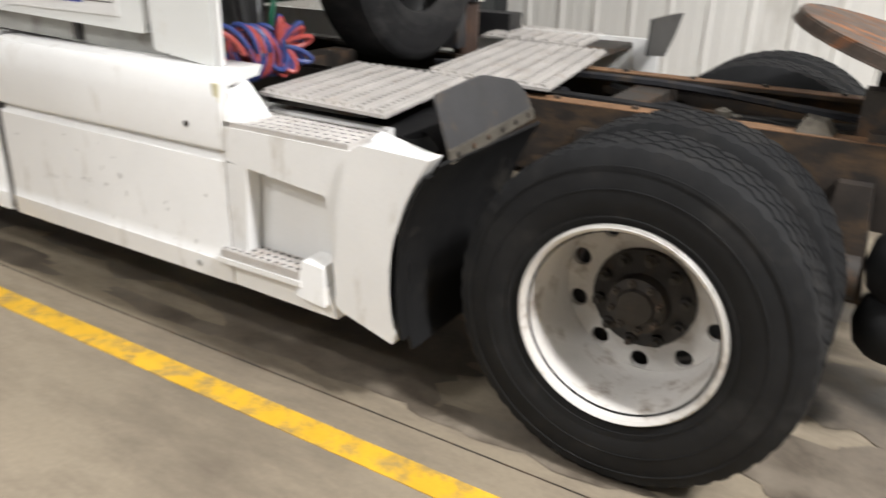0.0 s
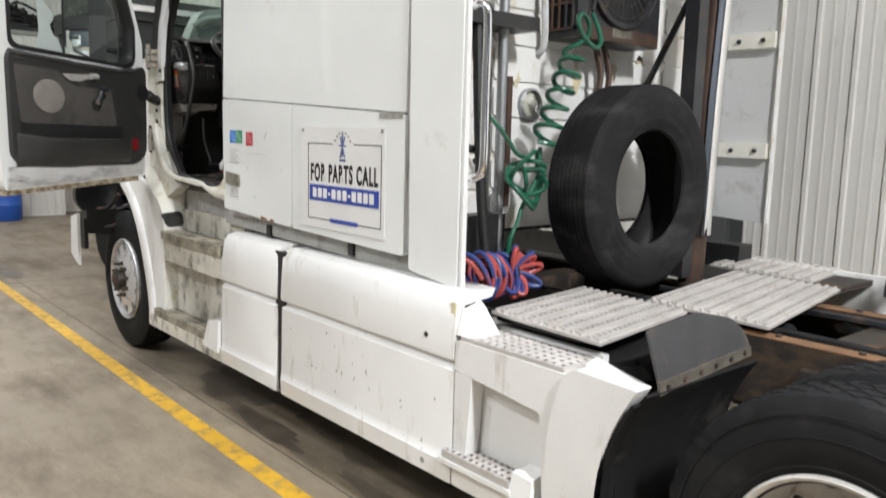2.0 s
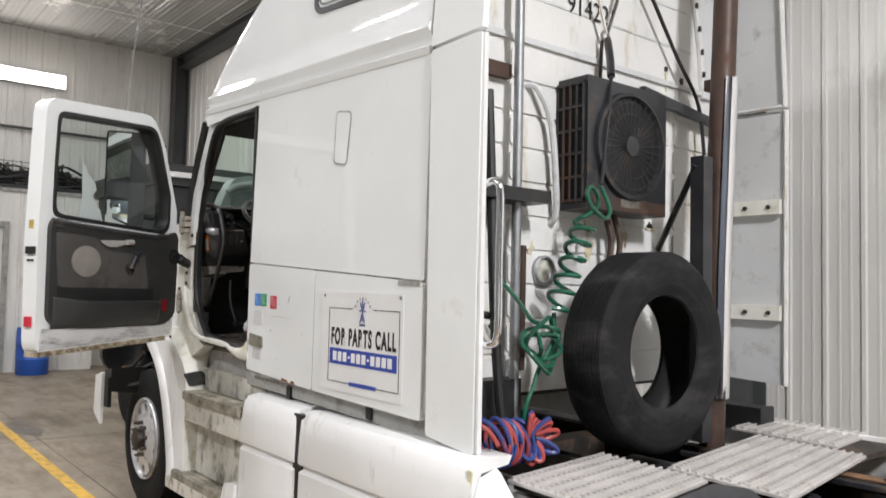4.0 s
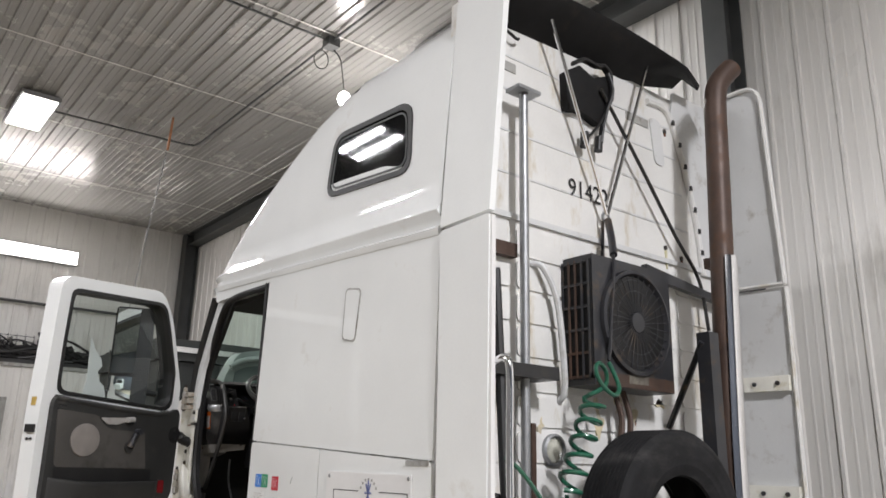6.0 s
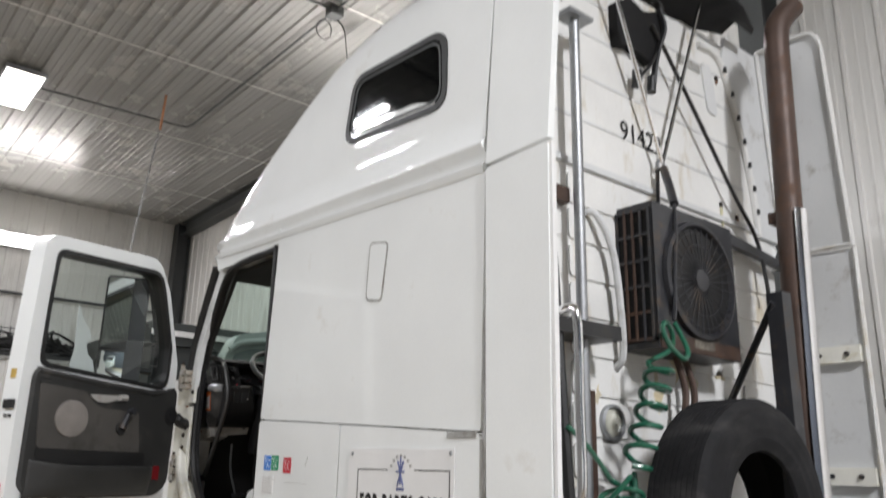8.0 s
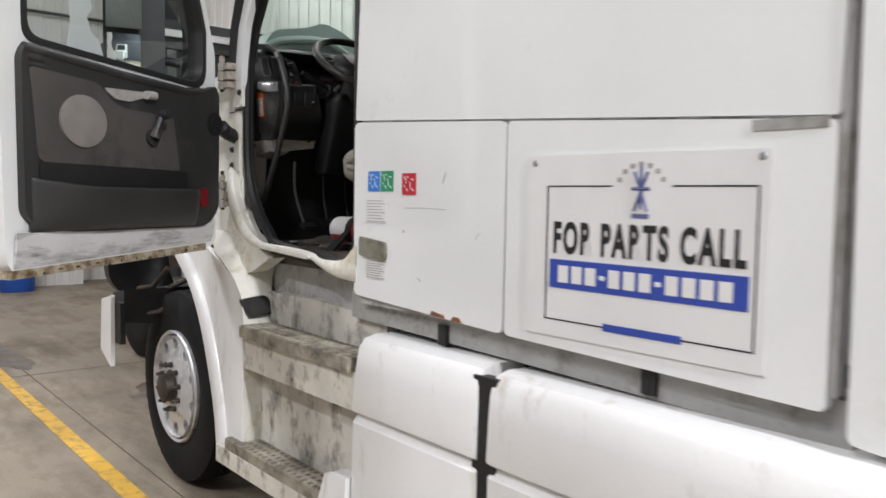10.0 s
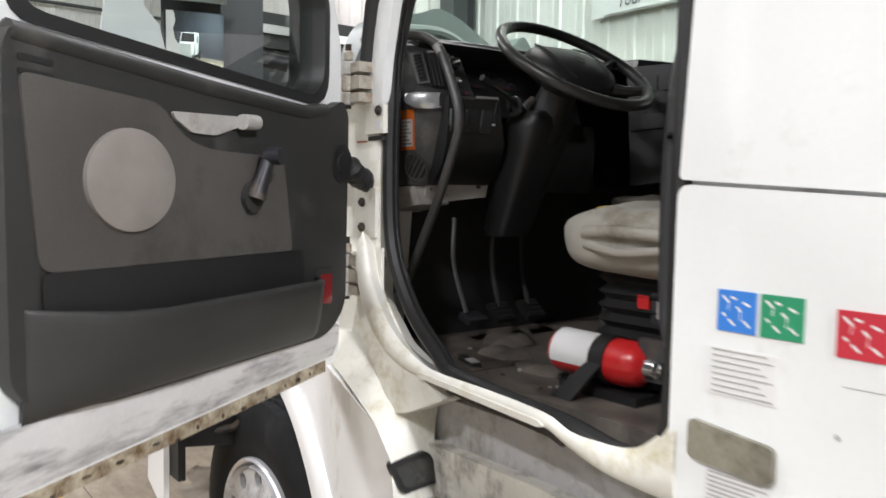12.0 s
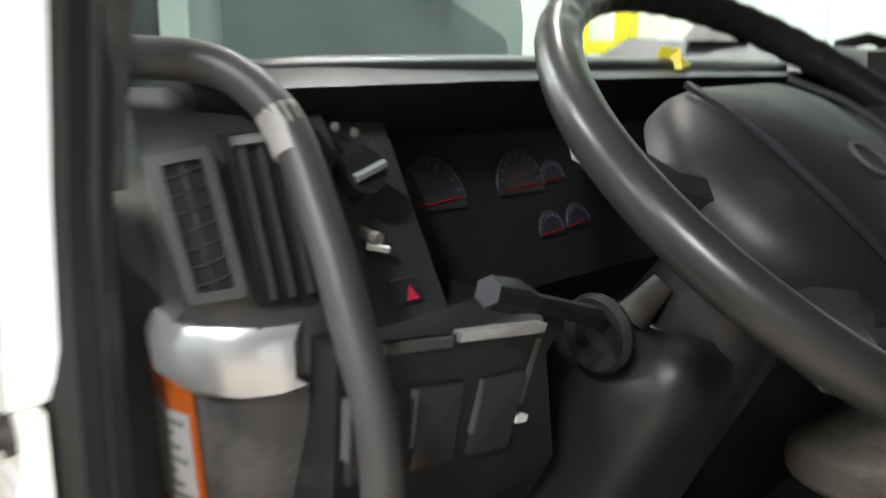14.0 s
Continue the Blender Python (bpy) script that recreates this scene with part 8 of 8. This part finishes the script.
part("latch_bolt", end_box(1.94, 1.955, -0.05, -0.035, 0.006), SEAL, door)
part("latch_bolt", end_box(1.94, 1.955, -0.08, -0.065, 0.006), SEAL, door)
part("sticker", end_box(2.14, 2.19, -0.08, -0.045, 0.003), FOAM, door, "faded yellow sticker")
part("warning_triangle", end_box(1.55, 1.61, -0.085, -0.035, 0.003), STKR, door, "small red warning sticker")

# mirror on the door's outer side, seen through the window
MC = Vector((-5.53, 1.49, 0))
mn = Vector((0.95, -0.30, 0)).normalized()
mu = Vector((-mn.y, mn.x, 0))


def mirror_slab(u0, u1, z0, z1, d0, d1, w, r=0.03):
    poly = round_poly([(u0, z0), (u1, z0), (u1, z1), (u0, z1)], r, 4)
    bm = add_skin(bmesh.new(), [[MC + mu * u + mn * d + Vector((0, 0, z)) for u, z in poly] for d in (d0, d1)])
    return bevel(bm, w, 2)


def bulged(u0, u1, z0, z1, d, bow, tip, n=14):
    """A convex mirror glass, tipped to fit what the camera sees reflected."""
    bm = bmesh.new()
    rows = []
    for i in range(n + 1):
        row = []
        for j in range(n + 1):
            a, b = -1 + 2 * j / n, -1 + 2 * i / n
            u, z = (u0 + u1) / 2 + a * (u1 - u0) / 2, (z0 + z1) / 2 + b * (z1 - z0) / 2
            row.append(bm.verts.new(MC + mu * u + mn * (d + bow * (1 - a * a) + bow * (1 - b * b) + tip * b) + Vector((0, 0, z))))
        rows.append(row)
    for p, q in zip(rows, rows[1:]):
        for j in range(n):
            bm.faces.new((p[j], p[j + 1], q[j + 1], q[j]))
    return bm


mh = part("mirror_housing", mirror_slab(-0.09, 0.178, 2.212, 2.918, -0.13, -0.008, 0.02), BLACK, truck, "black door mirror housing")
part("mirror_glass", bulged(-0.078, 0.076, 2.432, 2.902, 0.024, 0.001, -0.020), MIRROR, mh, "main mirror glass", smooth=80)
part("mirror_glass", bulged(-0.078, 0.070, 2.235, 2.412, 0.002, 0.006, 0.010), MIRROR, mh, "lower convex mirror glass", smooth=80)
part("mirror_arm", tube([on_door(0.10, 2.30, -0.11), tuple(MC + Vector((-0.05, 0.05, 2.33)))], 0.022, 10), BLACK, mh)
film_edge = [(0.56, 2.20), (0.775, 2.21), (0.772, 2.25), (0.752, 2.36), (0.758, 2.46), (0.768, 2.634), (0.715, 2.54), (0.652, 2.485), (0.636, 2.44), (0.668, 2.40), (0.645, 2.34), (0.60, 2.31)]
part("torn_film", door_slab(film_edge, -0.125, -0.122, 0), PAPER, truck, "torn white film behind the door glass")

# a second truck parked across the bay, seen in the mirrors only
t = thing("parked_truck", "white day-cab truck parked across the bay", "truck")
bx, by = 5.2, -2.2
cabp = round_poly([(bx - 1.0, 0.9), (bx + 0.9, 0.9), (bx + 0.9, 3.0), (bx + 0.6, 3.1), (bx - 0.45, 3.05), (bx - 0.85, 2.15), (bx - 1.0, 2.0)], 0.1)
part("cab", prism(cabp, "y", by - 1.1, by + 1.1, 0.05, 3), WHITE, t)
part("hood", box(bx - 2.3, bx - 0.95, by - 0.9, by + 0.9, 0.8, 1.95, 0.15, 4), WHITE, t)
part("side_window", prism(round_poly([(bx - 0.55, 2.05), (bx + 0.35, 2.05), (bx + 0.35, 2.85), (bx - 0.3, 2.85)], 0.06), "y", by + 1.1, by + 1.106, 0), TINT, t, "dark side window")
part("windscreen", bevel(add_hex(bmesh.new(), [(bx - 0.93, by - 0.95, 2.12), (bx - 0.91, by + 0.95, 2.12), (bx - 0.86, by + 0.95, 2.12), (bx - 0.88, by - 0.95, 2.12), (bx - 0.52, by - 0.9, 2.98), (bx - 0.52, by + 0.9, 2.98), (bx - 0.46, by + 0.9, 2.98), (bx - 0.46, by - 0.9, 2.98)]), 0.004), TINT, t, "dark windscreen")
part("frame", box(bx - 2.2, bx + 3.4, by - 0.45, by + 0.45, 0.6, 0.88, 0.02), CHASSIS, t)
part("bumper", box(bx - 2.45, bx - 2.25, by - 1.1, by + 1.1, 0.45, 0.85, 0.04), CHROME, t)
for x in (bx - 1.55, bx + 2.4):
    for y in (by - 0.95, by + 0.95):
        part("wheel", lathe([(-0.14, 0.0), (-0.14, 0.3), (-0.13, 0.46), (-0.1, 0.5), (0.1, 0.5), (0.13, 0.46), (0.14, 0.3), (0.14, 0)], (x, y, 0.5), "y", 28), RUBBER, t)

# ---------------------------------------------------------------- loose things
side = [(0.105, 0.275), (0.118, 0.282), (0.126, 0.305), (0.136, 0.33), (0.1375, 0.336), (0.1365, 0.342), (0.1415, 0.37), (0.1425, 0.376), (0.1415, 0.382), (0.143, 0.41), (0.139, 0.44), (0.137, 0.447), (0.138, 0.452), (0.130, 0.472), (0.120, 0.486), (0.110, 0.492)]
prof = side[:]
for k in range(9):
    y = 0.098 - 0.0245 * k
    prof += [(y + 0.0095, 0.495), (y - 0.0095, 0.495), (y - 0.011, 0.4905), (y - 0.0135, 0.4905)]
prof += [(-a, r) for a, r in side[::-1]]
bm = lathe(prof, (0, 0, 0), "y", 96)
t = thing("spare_tyre", "bald black truck tyre without a rim standing on the frame", "tyre", at=(-2.14, 3.10, 1.545))
ob = new("tyre", finish(bm, "tyre", OLDTYRE))
ob.parent = t
inner = lathe([(-0.11, 0.30), (-0.135, 0.33), (-0.13, 0.42), (-0.1, 0.455), (0.1, 0.455), (0.13, 0.42), (0.135, 0.33), (0.11, 0.30)], (0, 0, 0), "y", 48)
ob = new("inner_lining", finish(inner, "inner_lining", SEAL))
ob.parent = t
t.rotation_euler = (0, radians(-3), radians(-90))

# sign on the luggage door
t = thing("parts_sign", "white printed sign screwed to the luggage door", "sign")
part("board", prism(round_poly([(-3.385, 1.292), (-2.648, 1.292), (-2.648, 1.802), (-3.385, 1.808)], 0.006), "y", SY - 0.0095, SY - 0.0055, 0), PAPER, t)
yb = SY - 0.0105
for x0, x1, z0, z1 in ((-3.312, -3.305, 1.338, 1.722), (-2.678, -2.671, 1.338, 1.722), (-3.305, -2.678, 1.338, 1.344), (-3.305, -3.08, 1.716, 1.722), (-2.90, -2.678, 1.716, 1.722)):
    part("border", box(x0 + 0.001, x1 - 0.001, yb, yb + 0.001, z0 + 0.001, z1 - 0.001, 0), INK, t)
part("blue_band", box(-3.295, -2.69, yb - 0.0005, yb + 0.001, 1.432, 1.513, 0), BLUEINK, t)
words("FOR PARTS CALL", 0.118, pose(-2.992, yb, 1.57, 90, 0, 0), INK, t, width=0.585, extrude=0.0005, bold=0.0045)
x = -3.262
for k, w in enumerate((0.036,) * 3 + (0.018,) + (0.036,) * 3 + (0.018,) + (0.036,) * 4):
    h = 0.024 if w > 0.02 else 0.006
    part("number_bar", box(x, x + w, yb - 0.0012, yb - 0.0004, 1.4725 - h, 1.4725 + h, 0), PAPER, t)
    x += w + 0.0125
part("web_bar", box(-3.10, -2.86, yb - 0.0005, yb + 0.001, 1.331, 1.351, 0), BLUEINK, t)
for a, b in (((-3.012, 1.655), (-2.972, 1.755)), ((-2.972, 1.655), (-3.012, 1.755)), ((-2.992, 1.66), (-2.992, 1.77)), ((-3.02, 1.712), (-2.965, 1.712))):
    part("logo_mark", tube([(a[0], yb, a[1]), (b[0], yb, b[1])], 0.0045, 4), LOGOM, t)
part("logo_mark", box(-3.018, -2.966, yb, yb + 0.001, 1.636, 1.648, 0), LOGOM, t)
for k in range(7):
    g = radians(28 + 20.7 * k)
    part("logo_mark", box(-2.992 + 0.075 * math.cos(g) - 0.007, -2.992 + 0.075 * math.cos(g) + 0.007, yb, yb + 0.001, 1.70 + 0.075 * math.sin(g) - 0.006, 1.70 + 0.075 * math.sin(g) + 0.006, 0), GREYTRIM, t)
for x in (-3.36, -2.67):
    part("screw", lathe([(0, 0.010), (-0.003, 0.008), (-0.004, 0)], (x, SY - 0.0095, 1.785), "y", 10), STEEL, t)


# stickers
def sticker(x0, x1, z0, z1, material, label, marks=True):
    s = thing("sticker", label, "sticker", group="door stickers")
    part("film", box(x0, x1, SY - 0.0062, SY - 0.0046, z0, z1, 0), material, s)
    if marks:
        w, h = x1 - x0, z1 - z0
        y = SY - 0.0064
        for a, b, c, d in ((0.12, 0.86, 0.30, 0.70), (0.30, 0.70, 0.28, 0.52), (0.34, 0.84, 0.48, 0.80), (0.50, 0.62, 0.62, 0.50), (0.62, 0.50, 0.60, 0.28), (0.30, 0.30, 0.46, 0.16), (0.68, 0.30, 0.86, 0.16), (0.66, 0.74, 0.84, 0.66), (0.14, 0.44, 0.22, 0.36)):
            part("mark", tube([(x0 + w * a, y, z0 + h * b), (x0 + w * c, y, z0 + h * d)], w * 0.030, 4, flat=0.12), PAPER, s)


sticker(-4.222, -4.148, 1.702, 1.776, STKB, "small blue square sticker on the white panel")
sticker(-4.140, -4.063, 1.702, 1.776, STKG, "small green square sticker on the white panel")
sticker(-4.010, -3.930, 1.690, 1.766, STKR, "small red square sticker on the white panel")
for z0, z1 in ((1.585, 1.672), (1.375, 1.445)):
    s = thing("text_label", "white label with fine grey print on the white panel", "label", group="door stickers")
    part("film", box(-4.235, -4.105, SY - 0.0058, SY - 0.0046, z0, z1, 0), PAPER, s)
    for k in range(8):
        z = z0 + (z1 - z0) * (k + 0.5) / 8
        part("text_bar", box(-4.228, -4.112 - 0.012 * (k % 3), SY - 0.0064, SY - 0.0058, z - 0.0015, z + 0.0015, 0), GREYTRIM, s)


# scratches on the luggage door
for a, b, r in (((-3.997, 1.643), (-3.769, 1.642), 0.0010), ((-3.785, 1.728), (-3.768, 1.768), 0.0030), ((-4.004, 1.562), (-3.998, 1.556), 0.004), ((-3.92, 1.40), (-3.90, 1.39), 0.0015), ((-3.62, 1.55), (-3.60, 1.57), 0.0012)):
    part("scratch", tube([(a[0], SY - 0.0042, a[1]), ((a[0] + b[0]) / 2, SY - 0.0042, (a[1] + b[1]) / 2 + 0.002), (b[0], SY - 0.0042, b[1])], r, 5, flat=0.3), GREYTRIM, truck, "fine grey scratch")


# air hoses
def helix(points, turns, r, n=14, wander=0.0, seed=1):
    rr = random.Random(seed)
    base = soft_path(points, 12)
    total = turns * n
    out = []
    for k in range(total + 1):
        f = k / total * (len(base) - 1)
        i = min(int(f), len(base) - 2)
        p = base[i].lerp(base[i + 1], f - i)
        d = (base[i + 1] - base[i]).normalized()
        u = d.cross(Vector((1, 0, 0))).normalized()
        v = d.cross(u)
        a = 2 * math.pi * k / n
        out.append(p + u * (r * math.cos(a)) + v * (r * math.sin(a)) + Vector((rr.uniform(-wander, wander), rr.uniform(-wander, wander), rr.uniform(-wander, wander))))
    return out


t = thing("green_air_hose", "green coiled air hose hanging tangled behind the cab", "air hose")
g = helix([(-2.24, 2.74, 2.19), (-2.24, 2.70, 2.08), (-2.24, 2.645, 1.97), (-2.25, 2.60, 1.85), (-2.26, 2.55, 1.73)], 6, 0.056)
part("hose", tube(soft_path([(-2.245, 2.86, 2.36), (-2.22, 2.87, 2.30), (-2.19, 2.865, 2.23), (-2.17, 2.80, 2.19), (-2.18, 2.72, 2.24), (-2.20, 2.705, 2.31), (-2.22, 2.76, 2.345), (-2.24, 2.83, 2.31), (-2.26, 2.84, 2.24)] + [tuple(p) for p in g[3::2]], 3), 0.0115, 8), GREENH, t)
rr = random.Random(8)
tang = []
for k in range(40):
    a = k * 0.66
    r = 0.075 + 0.03 * math.sin(a * 0.31)
    tang.append((-2.24 + 0.045 * math.sin(a * 1.7), 2.465 + r * 1.1 * math.cos(a) + rr.uniform(-0.02, 0.02), 1.585 + r * math.sin(a) + 0.02 * math.sin(a * 0.23) + rr.uniform(-0.02, 0.02)))
part("hose", tube(soft_path([(-2.26, 2.55, 1.73)] + tang + [(-2.24, 2.43, 1.47), (-2.23, 2.39, 1.40), (-2.22, 2.335, 1.32), (-2.24, 2.32, 1.15)], 4), 0.0105, 7), GREENH, t)
part("hose", tube(soft_path([(-2.28, 2.19, 1.89), (-2.26, 2.26, 1.83), (-2.24, 2.32, 1.76), (-2.23, 2.37, 1.70), (-2.24, 2.44, 1.68)]), 0.0105, 7), GREENH, t)

t = thing("air_hose_pair", "red and blue coiled air hoses heaped beside the frame", "air hose")
rr = random.Random(3)
TIE = Vector((-2.15, 2.285, 1.185))
for mat, shift, nm in ((REDH, 0.0, "red_hose"), (BLUEH, 0.5, "blue_hose")):
    pts, turns, n = [], 6, 14
    size = [rr.uniform(0.075, 0.108) for k in range(turns + 2)]
    lean = [rr.uniform(-0.045, 0.045) for k in range(turns + 2)]
    for k in range(turns * n):
        i, f, s_ = k // n, (k % n) / n, (k / n + shift) / turns
        sz, ln_ = size[i] * (1 - f) + size[i + 1] * f, lean[i] * (1 - f) + lean[i + 1] * f
        a = 2 * math.pi * (k / n + shift)
        pts.append(Vector((-2.18 + 0.055 * math.cos(a), 2.05 + 0.21 * s_ + 0.03 * math.cos(a) + (ln_ - 0.03) * math.sin(a), 1.185 - 0.01 * s_ + sz * math.sin(a))))
    for k in range(10):
        g, ln, wd = radians(98 - 21 * (k + shift) + rr.uniform(-8, 8)), rr.uniform(0.105, 0.15), rr.uniform(0.018, 0.032)
        ln *= 0.72 if math.sin(g) < -0.6 else (0.85 if math.sin(g) > 0.6 else 1.0)
        out, across = Vector((rr.uniform(0.0, 0.45), math.cos(g), math.sin(g))).normalized(), Vector((0.5, -math.sin(g), math.cos(g))).normalized()
        for q in range(12):
            a = 2 * math.pi * q / 12
            pts.append(TIE + out * (ln * (1 - math.cos(a)) / 2) + across * (wd * math.sin(a)))
    part(nm, tube(soft_path(pts, 2), 0.0098, 7), mat, t)
part("tie", tube([TIE + Vector((0.03 * math.cos(a), 0.01, 0.045 * math.sin(a))) for a in [k * 0.6283 for k in range(10)]], 0.007, 6, True), SEAL, t)

# extinguisher on the cab floor
t = thing("fire_extinguisher", "red fire extinguisher lying in a black strap on the cab floor", "fire extinguisher")
ez, ey = 1.530, 2.235
part("cylinder", lathe([(-4.875, 0.0), (-4.872, 0.035), (-4.860, 0.052), (-4.840, 0.058), (-4.625, 0.058), (-4.595, 0.050), (-4.575, 0.028), (-4.570, 0.0)], (0, ey, ez), "x", 32), RED, t)
part("neck", lathe([(-4.585, 0.027), (-4.545, 0.027), (-4.540, 0.02), (-4.525, 0.02), (-4.525, 0.0)], (0, ey, ez), "x", 18), CHROME, t)
part("valve", box(-4.525, -4.470, ey - 0.022, ey + 0.022, ez - 0.02, ez + 0.026, 0.008), BLACK, t)
part("lever", bevel(add_hex(bmesh.new(), [(-4.520, ey - 0.012, ez - 0.03), (-4.420, ey - 0.012, ez - 0.045), (-4.420, ey + 0.012, ez - 0.045), (-4.520, ey + 0.012, ez - 0.03), (-4.520, ey - 0.012, ez - 0.018), (-4.420, ey - 0.012, ez - 0.035), (-4.420, ey + 0.012, ez - 0.035), (-4.520, ey + 0.012, ez - 0.018)]), 0.003), BLACK, t)
lb = [[(x, ey + 0.0585 * math.cos(radians(a)), ez + 0.0585 * math.sin(radians(a))) for a in range(70, 201, 10)] + [(x, ey + 0.0592 * math.cos(radians(a)), ez + 0.0592 * math.sin(radians(a))) for a in range(200, 69, -10)] for x in (-4.848, -4.715)]
part("paper_label", add_skin(bmesh.new(), lb), PAPER, t)
part("strap", lathe([(-4.715, 0.060), (-4.715, 0.063), (-4.670, 0.063), (-4.670, 0.060)], (0, ey, ez), "x", 32), SEAL, t)
part("strap", bevel(add_hex(bmesh.new(), [(-4.770, 2.10, 1.442), (-4.700, 2.10, 1.442), (-4.700, 2.115, 1.442), (-4.770, 2.115, 1.442), (-4.715, ey - 0.062, 1.53), (-4.670, ey - 0.062, 1.53), (-4.670, ey - 0.05, 1.53), (-4.715, ey - 0.05, 1.53)]), 0.003), SEAL, t)
part("bracket", box(-4.820, -4.570, ey - 0.05, ey + 0.05, 1.4405, 1.4615, 0.004), SEAL, t)

# crumbs and scraps on the cab floor
rnd = random.Random(9)
for k in range(26):
    x, y, q = rnd.uniform(-5.4, -4.75), rnd.uniform(2.12, 2.75), rnd.uniform(0.004, 0.016)
    s_ = solo("floor_scrap", bevel(add_hex(bmesh.new(), [(x, y, 1.4405), (x + q, y + q * 0.3, 1.4405), (x + q * 0.8, y + q, 1.4405), (x - q * 0.2, y + q * 0.7, 1.4405), (x, y, 1.4405 + q * 0.4), (x + q * 0.9, y + q * 0.3, 1.4405 + q * 0.3), (x + q * 0.7, y + q * 0.8, 1.4405 + q * 0.5), (x, y + q * 0.6, 1.4405 + q * 0.35)]), 0), (LIGHTG, RUST, GREYTRIM, COVER)[k % 4], "small crumb of dirt on the rubber cab mat", "debris", group="floor scraps", smooth=0)
